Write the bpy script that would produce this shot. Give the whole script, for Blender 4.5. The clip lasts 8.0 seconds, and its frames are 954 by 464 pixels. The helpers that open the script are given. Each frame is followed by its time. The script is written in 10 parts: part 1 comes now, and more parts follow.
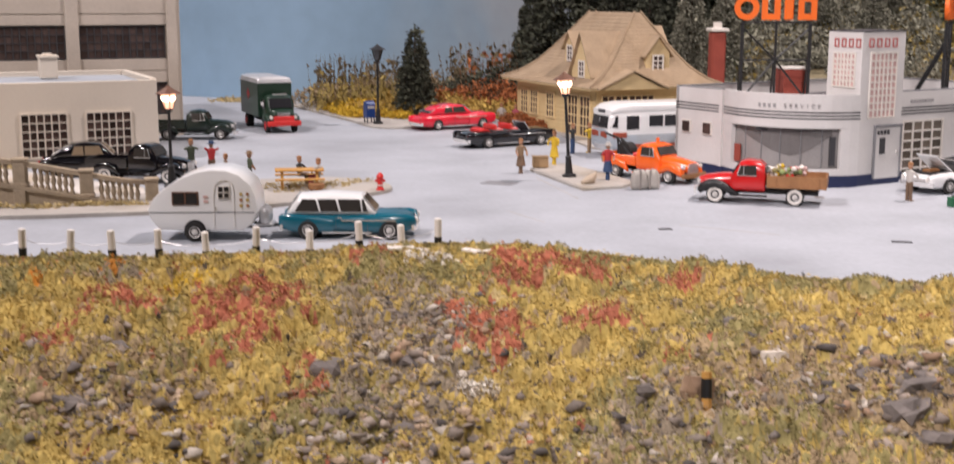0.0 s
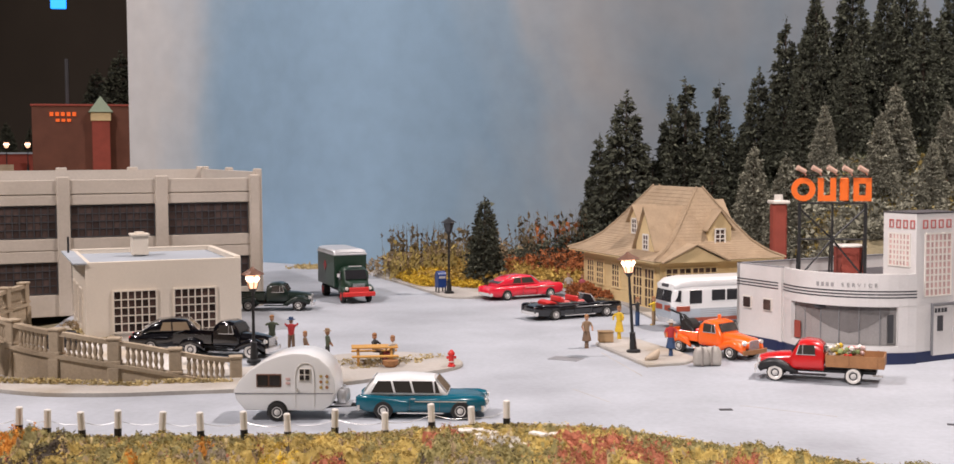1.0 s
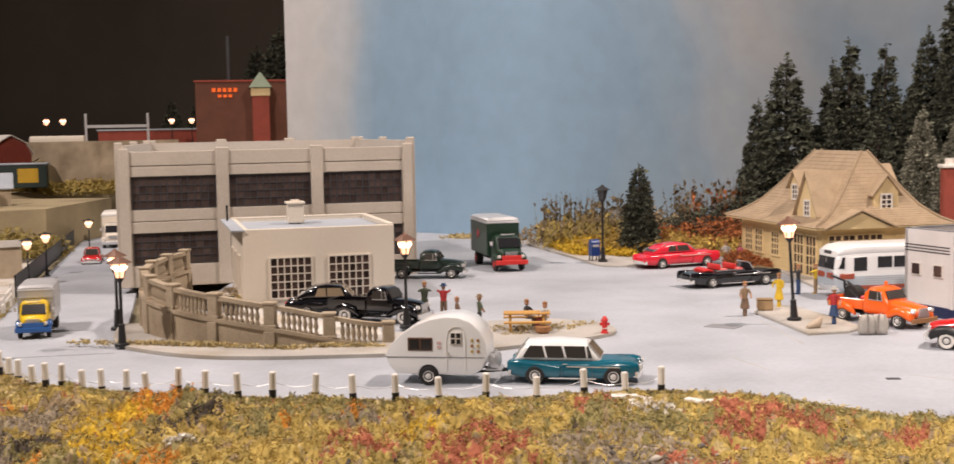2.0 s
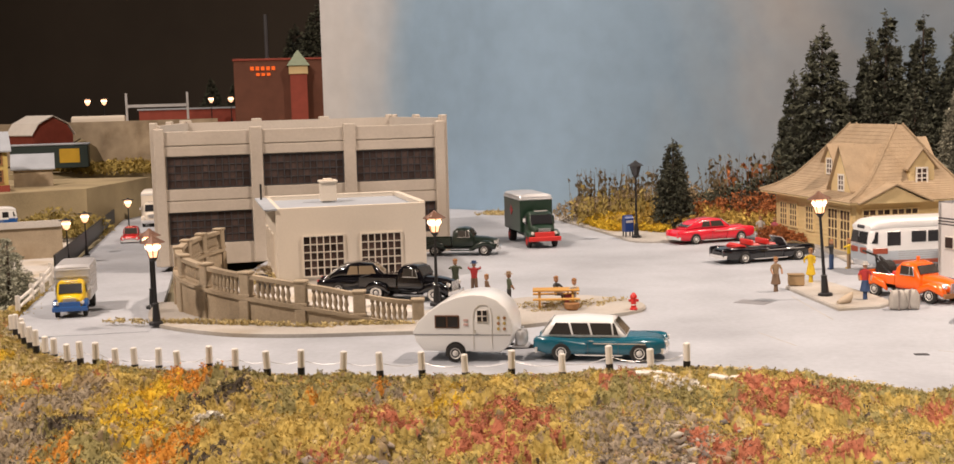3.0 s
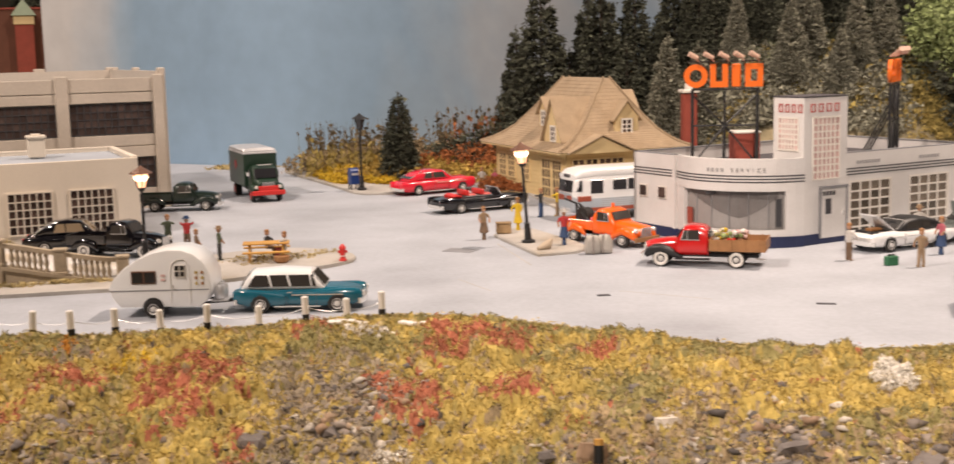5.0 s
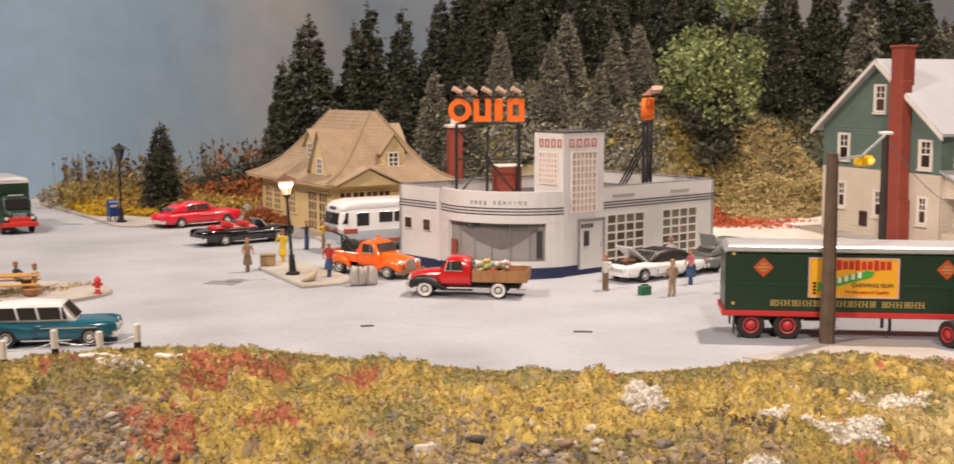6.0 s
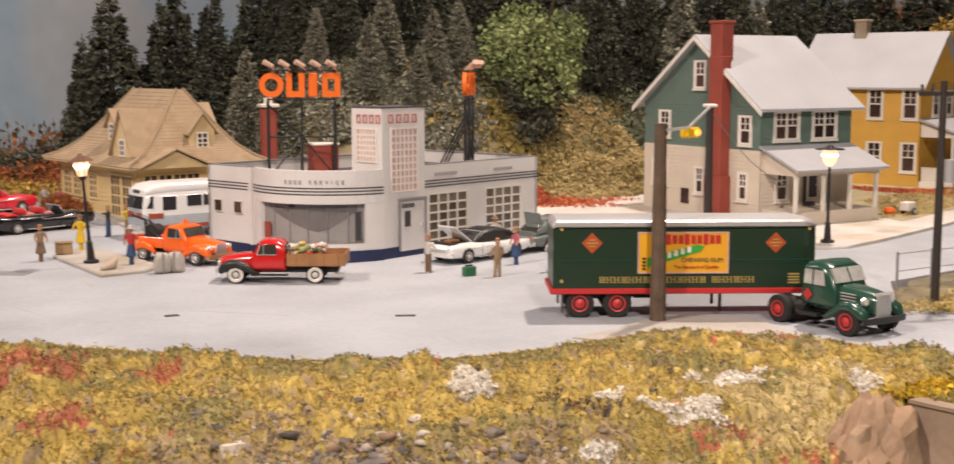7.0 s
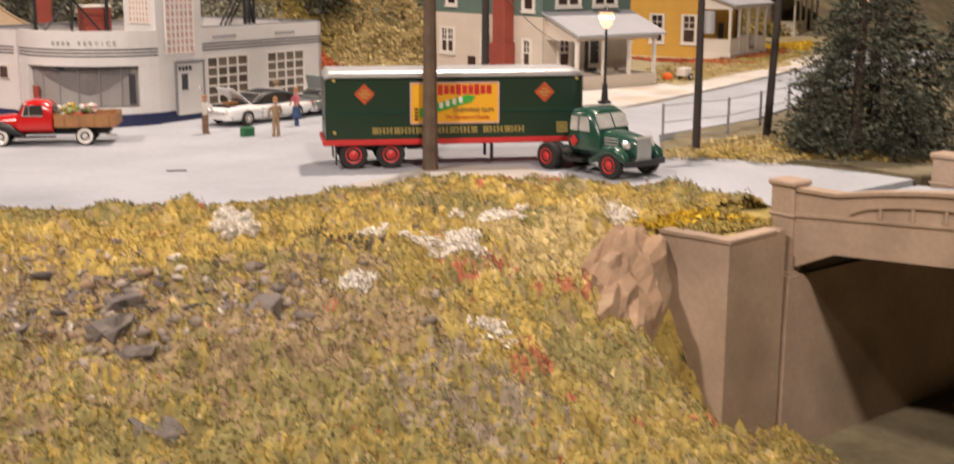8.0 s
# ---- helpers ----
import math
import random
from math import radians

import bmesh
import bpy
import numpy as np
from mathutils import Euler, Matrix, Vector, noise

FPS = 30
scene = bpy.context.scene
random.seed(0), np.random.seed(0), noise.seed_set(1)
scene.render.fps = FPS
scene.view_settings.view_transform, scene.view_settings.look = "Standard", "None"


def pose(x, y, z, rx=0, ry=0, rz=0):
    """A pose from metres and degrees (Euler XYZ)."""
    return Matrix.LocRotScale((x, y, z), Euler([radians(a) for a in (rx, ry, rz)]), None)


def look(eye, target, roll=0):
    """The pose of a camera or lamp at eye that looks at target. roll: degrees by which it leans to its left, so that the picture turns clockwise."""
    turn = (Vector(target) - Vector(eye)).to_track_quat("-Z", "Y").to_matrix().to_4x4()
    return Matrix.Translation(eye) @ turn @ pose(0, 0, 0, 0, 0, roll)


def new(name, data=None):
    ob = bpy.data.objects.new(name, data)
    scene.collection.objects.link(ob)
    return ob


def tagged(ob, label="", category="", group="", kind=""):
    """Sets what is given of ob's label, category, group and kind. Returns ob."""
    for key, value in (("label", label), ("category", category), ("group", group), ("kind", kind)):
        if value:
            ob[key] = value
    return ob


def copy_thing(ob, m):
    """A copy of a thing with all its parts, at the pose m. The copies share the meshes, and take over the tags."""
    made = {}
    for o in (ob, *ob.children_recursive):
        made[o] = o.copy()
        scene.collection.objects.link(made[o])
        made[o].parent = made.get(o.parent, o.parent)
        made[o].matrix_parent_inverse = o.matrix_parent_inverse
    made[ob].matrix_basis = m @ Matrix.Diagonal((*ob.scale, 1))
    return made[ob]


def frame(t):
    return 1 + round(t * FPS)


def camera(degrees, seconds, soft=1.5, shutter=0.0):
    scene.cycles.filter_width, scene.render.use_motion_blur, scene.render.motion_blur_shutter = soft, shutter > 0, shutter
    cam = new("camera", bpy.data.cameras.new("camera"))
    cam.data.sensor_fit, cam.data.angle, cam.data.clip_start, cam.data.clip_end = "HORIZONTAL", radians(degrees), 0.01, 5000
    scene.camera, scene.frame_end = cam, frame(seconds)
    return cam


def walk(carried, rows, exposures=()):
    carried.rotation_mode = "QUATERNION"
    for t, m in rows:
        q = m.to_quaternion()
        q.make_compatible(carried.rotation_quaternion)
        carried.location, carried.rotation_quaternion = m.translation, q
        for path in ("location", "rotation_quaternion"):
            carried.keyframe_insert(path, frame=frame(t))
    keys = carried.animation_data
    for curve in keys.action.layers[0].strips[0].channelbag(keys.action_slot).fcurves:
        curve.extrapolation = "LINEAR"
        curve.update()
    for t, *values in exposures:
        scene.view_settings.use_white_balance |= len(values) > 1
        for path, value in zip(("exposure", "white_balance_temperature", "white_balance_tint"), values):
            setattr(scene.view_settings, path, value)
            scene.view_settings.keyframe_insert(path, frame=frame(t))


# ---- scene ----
# A model-railway layout at 1:87. All numbers below are in scale metres; S turns them into true metres.
S = 1 / 87.0

cam = camera(41.0, 8.0, soft=1.5, shutter=0.28)
PATH = [
    (0, 1.5691, -0.7770, 8.2371, 4.770, -10.340, 0.090),
    (0.5, 1.4121, -1.7482, 9.3688, 6.442, -6.386, -0.171),
    (1, 1.8651, -3.1147, 9.7793, 7.885, -3.602, -0.285),
    (1.5, 1.3283, -2.5173, 9.3889, 9.149, -3.589, -0.335),
    (1.7, 1.5029, -2.2937, 9.2769, 11.741, -4.084, -0.534),
    (2.8, 2.3610, -2.2794, 9.3800, 16.931, -5.272, -1.484),
    (3, 2.4692, -2.3472, 9.3998, 16.792, -5.739, -1.595),
    (3.5, 2.8169, -2.6926, 9.4664, 18.819, -6.698, -1.321),
    (4, 3.6938, -3.1962, 9.4659, 18.446, -7.947, -1.808),
    (4.5, 4.5122, -3.0044, 9.5004, 11.100, -8.333, -1.504),
    (5, 4.9044, -2.6768, 9.3924, 6.060, -8.124, -1.422),
    (5.2, 5.1693, -3.0759, 9.7789, 3.913, -8.278, -0.865),
    (6.3, 5.2490, -1.9240, 8.8141, -6.641, -6.239, -0.167),
    (6.5, 5.4321, -1.1195, 8.6450, -8.016, -6.542, -0.167),
    (7, 5.6840, 0.1084, 8.4929, -12.305, -7.180, -0.091),
    (7.5, 6.3367, -0.1273, 8.1287, -17.388, -8.321, -0.145),
    (8, 6.7964, -0.7193, 7.0853, -20.872, -11.943, 0.214),
]
walk(cam, [(t, pose(x * S, y * S, z * S, 90 + pitch, 0, yaw) @ pose(0, 0, 0, 0, 0, roll)) for t, x, y, z, yaw, pitch, roll in PATH],
     exposures=[(0, -0.24, 5600, 12), (0.5, -0.2, 5600, 11), (1.0, -0.16, 5650, 10), (1.7, -0.12, 5850, 10), (2.8, -0.08, 6450, 10), (3.5, -0.1, 6550, 11), (4.5, -0.1, 6500, 11), (5.2, -0.14, 6450, 11), (7, -0.25, 6300, 11), (8, -0.25, 6350, 11)])

# ---- light: a dark room, ceiling spots over the layout ----
world = bpy.data.worlds.new("room_world")
scene.world = world
world.use_nodes = True
world.node_tree.nodes["Background"].inputs[0].default_value = (0.9, 0.85, 0.8, 1)
world.node_tree.nodes["Background"].inputs[1].default_value = 0.01


def area_lamp(name, at, to, size, watts, colour):
    data = bpy.data.lights.new(name, "AREA")
    data.shape, data.size, data.energy, data.color = "DISK", size * S, watts, colour
    ob = new(name, data)
    ob.matrix_world = look([v * S for v in at], [v * S for v in to])
    return ob


def spot_lamp(name, at, to, cone, blend, size, watts, colour):
    data = bpy.data.lights.new(name, "SPOT")
    data.spot_size, data.spot_blend, data.shadow_soft_size, data.energy, data.color = radians(cone), blend, size * S / 2, watts, colour
    ob = new(name, data)
    ob.matrix_world = look([v * S for v in at], [v * S for v in to])
    return ob


area_lamp("ceiling_spot", (54, 72, 108), (22, 48, 0), 5, 24.0, (1.0, 0.80, 0.66))
area_lamp("ceiling_spot", (-72, -12, 102), (-22, 50, 0), 8, 25.0, (1.0, 0.82, 0.70))
spot_lamp("ceiling_spot", (8, -86, 95), (26, 58, 2), 31, 1.0, 9, 98.0, (1.0, 0.83, 0.71))
# weak soft fill added to lift the shadows, no known fixture
area_lamp("ceiling_lamp", (10, -50, 112), (0, 45, 0), 20, 0.8, (1.0, 0.82, 0.70))
area_lamp("ceiling_lamp", (-92, 112, 120), (-80, 112, 0), 16, 10.5, (1.0, 0.82, 0.70))


# ---- materials ----
def mat(name, colour, rough=0.6, metal=0.0, vary=0.12, size=1.5, bump=0.0, fine=14.0, coat=0.0, island=0.0, obj=0.0, stain=None, emit=None):
    """A procedural surface; sizes are in scale metres. vary: mottling; stain: a second colour in patches."""
    m = bpy.data.materials.new(name)
    m.use_nodes = True
    nt = m.node_tree
    b = nt.nodes["Principled BSDF"]
    N = nt.nodes.new
    tc = N("ShaderNodeTexCoord")
    mp = N("ShaderNodeMapping")
    mp.inputs["Scale"].default_value = (1 / S, 1 / S, 1 / S)
    nt.links.new(tc.outputs["Object"], mp.inputs["Vector"])
    big = N("ShaderNodeTexNoise")
    big.inputs["Scale"].default_value = 1.0 / size
    big.inputs["Detail"].default_value = 5
    small = N("ShaderNodeTexNoise")
    small.inputs["Scale"].default_value = fine
    small.inputs["Detail"].default_value = 3
    for n in (big, small):
        nt.links.new(mp.outputs["Vector"], n.inputs["Vector"])
    add = N("ShaderNodeMath")
    add.operation = "MULTIPLY_ADD"
    nt.links.new(small.outputs["Fac"], add.inputs[0])
    add.inputs[1].default_value = 0.45
    nt.links.new(big.outputs["Fac"], add.inputs[2])
    val = N("ShaderNodeMapRange")
    val.inputs["From Min"].default_value, val.inputs["From Max"].default_value = 0.45, 1.0
    val.inputs["To Min"].default_value, val.inputs["To Max"].default_value = 1 - vary, 1 + vary
    nt.links.new(add.outputs[0], val.inputs["Value"])
    out = val.outputs["Result"]
    for amount, kind in ((island, "g"), (obj, "o")):
        if amount:
            src = N("ShaderNodeNewGeometry").outputs["Random Per Island"] if kind == "g" else N("ShaderNodeObjectInfo").outputs["Random"]
            r = N("ShaderNodeMapRange")
            r.inputs["To Min"].default_value, r.inputs["To Max"].default_value = 1 - amount, 1 + amount
            nt.links.new(src, r.inputs["Value"])
            k = N("ShaderNodeMath")
            k.operation = "MULTIPLY"
            nt.links.new(out, k.inputs[0])
            nt.links.new(r.outputs["Result"], k.inputs[1])
            out = k.outputs[0]
    base = N("ShaderNodeRGB")
    base.outputs[0].default_value = (*colour, 1)
    col = base.outputs[0]
    if stain:
        st = N("ShaderNodeTexNoise")
        st.inputs["Scale"].default_value = 0.7 / size
        st.inputs["Detail"].default_value = 6
        nt.links.new(mp.outputs["Vector"], st.inputs["Vector"])
        ramp = N("ShaderNodeMapRange")
        ramp.inputs["From Min"].default_value, ramp.inputs["From Max"].default_value = 0.5, 0.68
        nt.links.new(st.outputs["Fac"], ramp.inputs["Value"])
        mix = N("ShaderNodeMix")
        mix.data_type = "RGBA"
        nt.links.new(ramp.outputs["Result"], mix.inputs["Factor"])
        nt.links.new(col, mix.inputs["A"])
        mix.inputs["B"].default_value = (*stain, 1)
        col = mix.outputs["Result"]
    mul = N("ShaderNodeVectorMath")
    mul.operation = "SCALE"
    nt.links.new(col, mul.inputs[0])
    nt.links.new(out, mul.inputs["Scale"])
    nt.links.new(mul.outputs[0], b.inputs["Base Color"])
    b.inputs["Roughness"].default_value, b.inputs["Metallic"].default_value = rough, metal
    b.inputs["Coat Weight"].default_value = coat
    b.inputs["Coat Roughness"].default_value = 0.08
    if bump:
        bp = N("ShaderNodeBump")
        bp.inputs["Strength"].default_value, bp.inputs["Distance"].default_value = bump, 0.05 * S
        nt.links.new(add.outputs[0], bp.inputs["Height"])
        nt.links.new(bp.outputs[0], b.inputs["Normal"])
    if emit:
        b.inputs["Emission Color"].default_value, b.inputs["Emission Strength"].default_value = (*emit[:3], 1), emit[3]
    return m


def sky_paint():
    """Hand-painted sky: soft vertical brush drifts of blue, grey and cream, with fading light painted in to the right.
    """
    m = mat("backdrop_paint", (0.42, 0.52, 0.62), 0.8)
    nt = m.node_tree
    N = nt.nodes.new
    b = nt.nodes["Principled BSDF"]
    mp = [n for n in nt.nodes if n.type == "MAPPING"][0]
    warp = N("ShaderNodeTexNoise")
    warp.inputs["Scale"].default_value, warp.inputs["Detail"].default_value = 0.05, 2
    st = N("ShaderNodeMapping")
    st.inputs["Scale"].default_value = (1, 1, 0.42)
    st.inputs["Rotation"].default_value = (0, radians(14), 0)
    st.inputs["Location"].default_value = (3.0, 0.0, 0.0)
    nt.links.new(mp.outputs[0], st.inputs[0])
    nt.links.new(st.outputs[0], warp.inputs["Vector"])
    cloud = N("ShaderNodeTexNoise")
    cloud.inputs["Scale"].default_value, cloud.inputs["Detail"].default_value, cloud.inputs["Roughness"].default_value = 0.042, 5, 0.5
    cloud.inputs["Distortion"].default_value = 0.6
    nt.links.new(st.outputs[0], cloud.inputs["Vector"])
    ramp = N("ShaderNodeValToRGB")
    e = ramp.color_ramp.elements
    e[0].position, e[0].color = 0.36, (0.34, 0.50, 0.67, 1)
    e[1].position, e[1].color = 0.66, (0.66, 0.66, 0.66, 1)
    for p, c in ((0.45, (0.40, 0.535, 0.67, 1)), (0.53, (0.53, 0.595, 0.66, 1))):
        x = e.new(p)
        x.color = c
    sep = N("ShaderNodeSeparateXYZ")
    nt.links.new(mp.outputs[0], sep.inputs[0])
    span = N("ShaderNodeMapRange")
    span.inputs["From Min"].default_value, span.inputs["From Max"].default_value = -50, 50
    nt.links.new(sep.outputs[0], span.inputs["Value"])
    drift = N("ShaderNodeValToRGB")
    de = drift.color_ramp.elements
    de[0].position, de[0].color = 0.06, (0.68, 0.68, 0.68, 1)
    de[1].position, de[1].color = 0.9, (0.50, 0.50, 0.50, 1)
    for p, v in ((0.10, 0.64), (0.14, 0.52), (0.19, 0.43), (0.28, 0.38), (0.36, 0.44), (0.5, 0.48)):
        de.new(p).color = (v, v, v, 1)
    nt.links.new(span.outputs[0], drift.inputs[0])
    both = N("ShaderNodeMath")
    both.operation = "ADD"
    half = N("ShaderNodeMath")
    half.operation = "SUBTRACT"
    nt.links.new(drift.outputs[0], half.inputs[0])
    half.inputs[1].default_value = 0.5
    nt.links.new(cloud.outputs["Fac"], both.inputs[0])
    nt.links.new(half.outputs[0], both.inputs[1])
    nt.links.new(both.outputs[0], ramp.inputs[0])
    spot = N("ShaderNodeTexNoise")
    spot.inputs["Scale"].default_value, spot.inputs["Detail"].default_value = 0.55, 3
    nt.links.new(mp.outputs[0], spot.inputs["Vector"])
    sp = N("ShaderNodeMapRange")
    sp.inputs["From Min"].default_value, sp.inputs["From Max"].default_value = 0.3, 0.7
    sp.inputs["To Min"].default_value, sp.inputs["To Max"].default_value = 0.95, 1.05
    nt.links.new(spot.outputs["Fac"], sp.inputs[0])
    mul = N("ShaderNodeVectorMath")
    mul.operation = "SCALE"
    # weaker light on the right half, put into the paint as a darker colour
    shade_fall = N("ShaderNodeMapRange")
    shade_fall.inputs["From Min"].default_value, shade_fall.inputs["From Max"].default_value = 0.28, 0.52
    shade_fall.inputs["To Min"].default_value, shade_fall.inputs["To Max"].default_value = 0.9, 0.43
    nt.links.new(span.outputs[0], shade_fall.inputs["Value"])
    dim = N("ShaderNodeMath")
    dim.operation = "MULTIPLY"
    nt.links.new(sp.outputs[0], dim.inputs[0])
    nt.links.new(shade_fall.outputs[0], dim.inputs[1])
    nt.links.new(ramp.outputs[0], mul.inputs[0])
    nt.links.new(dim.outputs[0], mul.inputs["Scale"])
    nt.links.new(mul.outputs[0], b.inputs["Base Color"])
    return m


def glass(name, colour=(0.05, 0.05, 0.055), rough=0.08):
    m = mat(name, colour, rough, vary=0.05)
    m.node_tree.nodes["Principled BSDF"].inputs["IOR"].default_value = 1.5
    return m


M = {}


def paint(name, colour, rough=0.3, coat=0.35):
    if name not in M:
        M[name] = mat(name, colour, rough, vary=0.05, size=2.0, coat=coat, fine=30)
    return M[name]


M.update(
    road=mat("road_paint", (0.375, 0.395, 0.43), 0.7, vary=0.16, size=5.0, bump=0.25, fine=4.0, stain=(0.315, 0.33, 0.36)),
    walk=mat("sidewalk_plaster", (0.40, 0.375, 0.34), 0.85, vary=0.2, size=3.0, bump=0.4, fine=8, stain=(0.32, 0.28, 0.22)),
    lot=mat("lot_plaster", (0.56, 0.53, 0.49), 0.85, vary=0.2, size=3.0, bump=0.4, fine=8, stain=(0.45, 0.38, 0.28)),
    earth=mat("earth", (0.17, 0.145, 0.085), 0.95, vary=0.35, size=2.0, bump=0.8, fine=5, stain=(0.23, 0.19, 0.11)),
    conc=mat("aged_concrete", (0.37, 0.30, 0.21), 0.85, vary=0.28, size=2.2, bump=0.3, fine=10, stain=(0.24, 0.185, 0.12)),
    conc_pink=mat("cast_concrete", (0.40, 0.30, 0.22), 0.85, vary=0.2, size=3.0, bump=0.3, fine=6, stain=(0.28, 0.21, 0.15)),
    plaster=mat("factory_concrete", (0.52, 0.46, 0.39), 0.7, vary=0.12, size=4.0, bump=0.1, fine=6, stain=(0.46, 0.40, 0.33)),
    cream=mat("cream_wall", (0.69, 0.62, 0.52), 0.6, vary=0.06, size=4.0, bump=0.08, fine=8),
    white=mat("white_plastic_wall", (0.66, 0.64, 0.62), 0.55, vary=0.08, size=2.5, bump=0.1, fine=9, stain=(0.58, 0.56, 0.54)),
    trim=mat("white_trim", (0.72, 0.68, 0.62), 0.5, vary=0.06),
    whitecar=paint("white_car_paint", (0.75, 0.75, 0.74)),
    roofgrey=mat("grey_roof", (0.36, 0.39, 0.43), 0.8, vary=0.15, size=3),
    rooftar=mat("tar_roof", (0.06, 0.055, 0.06), 0.9, vary=0.3, size=2),
    roofwhite=mat("pale_metal_roof", (0.37, 0.38, 0.405), 0.6, vary=0.1, size=3),
    blue=mat("dark_blue_base", (0.012, 0.02, 0.07), 0.45, vary=0.15),
    black=mat("black_paint", (0.012, 0.012, 0.013), 0.45, vary=0.2),
    blackgloss=paint("black_gloss", (0.006, 0.006, 0.008), 0.12, 0.8),
    tyre=mat("tyre_rubber", (0.018, 0.017, 0.016), 0.85, vary=0.2, bump=0.2),
    whitewall=mat("whitewall", (0.65, 0.62, 0.57), 0.6),
    chrome=mat("chrome", (0.78, 0.77, 0.75), 0.18, 0.6, vary=0.04),
    silver=mat("silver_paint", (0.62, 0.62, 0.63), 0.38, 0.55, vary=0.08),
    glass=glass("dark_glass", (0.022, 0.022, 0.025), 0.16),
    glassclear=glass("grey_glass", (0.06, 0.06, 0.065), 0.14),
    carglass=glass("car_glass", (0.042, 0.038, 0.034), 0.12),
    tanglass=glass("tan_glass", (0.26, 0.2, 0.13), 0.12),
    hub=mat("hub_cap", (0.62, 0.60, 0.57), 0.3, 0.15, vary=0.1),
    coachgrey=paint("coach_grey", (0.36, 0.40, 0.44), 0.35),
    palepane=mat("pale_pane", (0.42, 0.42, 0.40), 0.2, vary=0.25, size=0.4),
    spotcream=mat("spot_cream", (0.60, 0.40, 0.30), 0.5, vary=0.1),
    emblem=mat("emblem_red", (0.42, 0.075, 0.02), 0.5, vary=0.15, size=0.3),
    pane=mat("dim_pane", (0.072, 0.050, 0.044), 0.4, vary=0.25, size=0.8, obj=0.35),
    panelit=mat("old_pane", (0.055, 0.034, 0.028), 0.35, vary=0.4, size=0.5, obj=0.6),
    showroom=mat("showroom_grey", (0.30, 0.285, 0.275), 0.35, vary=0.2, size=2.0),
    showroom_shade=mat("showroom_shade_grey", (0.16, 0.15, 0.145), 0.4, vary=0.25, size=1.2),
    red=mat("red_plastic", (0.55, 0.025, 0.02), 0.35, vary=0.08),
    brick=mat("red_brick", (0.27, 0.055, 0.035), 0.8, vary=0.15, size=1.0, bump=0.2),
    orange=mat("orange_sign", (0.85, 0.16, 0.01), 0.45, vary=0.05),
    baypane=mat("bay_pane", (0.13, 0.105, 0.08), 0.25, vary=0.35, size=0.9, obj=0.55),
    rosepane=mat("rose_pane", (0.56, 0.37, 0.34), 0.4, vary=0.1, obj=0.15),
    rosemark=mat("rose_mark", (0.46, 0.13, 0.12), 0.5),
    redmark=mat("red_mark", (0.45, 0.03, 0.03), 0.5),
    dark=mat("dark_mark", (0.05, 0.05, 0.055), 0.6),
    palemark=mat("pale_mark", (0.34, 0.33, 0.33), 0.6),
    greymark=mat("grey_mark", (0.22, 0.22, 0.23), 0.6),
    tan=mat("tan_wall", (0.60, 0.45, 0.22), 0.7, vary=0.1, bump=0.15),
    tanlight=mat("tan_trim", (0.66, 0.51, 0.27), 0.6, vary=0.08),
    shingle=mat("tan_shingle", (0.345, 0.258, 0.165), 0.9, vary=0.16, size=0.8, bump=0.6, fine=9, stain=(0.30, 0.22, 0.135)),
    housegreen=mat("green_clapboard", (0.11, 0.165, 0.14), 0.65, vary=0.1),
    housecream=mat("cream_clapboard", (0.6, 0.53, 0.44), 0.65, vary=0.08),
    houseyellow=mat("yellow_clapboard", (0.62, 0.36, 0.06), 0.65, vary=0.08),
    paleyellow=mat("pale_yellow_wall", (0.55, 0.42, 0.14), 0.7, vary=0.1),
    wood=mat("brown_wood", (0.30, 0.145, 0.055), 0.6, vary=0.25, size=0.7),
    pole=mat("weathered_pole", (0.11, 0.075, 0.05), 0.85, vary=0.4, size=0.6, bump=0.5),
    darkpole=mat("dark_pole", (0.035, 0.026, 0.022), 0.8, vary=0.3),
    picnic=mat("yellow_wood", (0.50, 0.27, 0.06), 0.6, vary=0.15),
    bark=mat("bark", (0.06, 0.04, 0.028), 0.9, vary=0.4, bump=0.6),
    van_green=paint("dark_green_paint", (0.011, 0.033, 0.018), 0.4, 0.15),
    truck_green=paint("mid_green_paint", (0.018, 0.065, 0.045), 0.25, 0.5),
    gold=mat("gold_lettering", (0.42, 0.31, 0.09), 0.5),
    wheelred=mat("wheel_red", (0.5, 0.03, 0.03), 0.4),
    lampglow=mat("lamp_glow", (0.9, 0.6, 0.35), 0.4, emit=(1.0, 0.50, 0.28, 1.9)),
    lampbulb=mat("lamp_bulb", (1, 0.9, 0.8), 0.4, emit=(1.0, 0.68, 0.42, 6.0)),
    lampframe=mat("lamp_copper", (0.16, 0.08, 0.05), 0.5, 0.3),
    rock=mat("slate_rock", (0.115, 0.10, 0.09), 0.85, vary=0.35, size=0.6, bump=0.7, fine=6, island=0.35),
    rockmid=mat("grey_rubble", (0.27, 0.225, 0.185), 0.9, vary=0.3, size=0.5, bump=0.6, fine=7, island=0.4),
    rockpale=mat("pale_rock", (0.50, 0.45, 0.38), 0.9, vary=0.2, bump=0.4, island=0.2),
    rockbrown=mat("brown_rock", (0.30, 0.20, 0.125), 0.9, vary=0.35, size=1.5, bump=0.9, fine=3, stain=(0.46, 0.36, 0.25)),
    plasterpatch=mat("bare_plaster", (0.80, 0.76, 0.68), 0.9, vary=0.1, island=0.1),
)

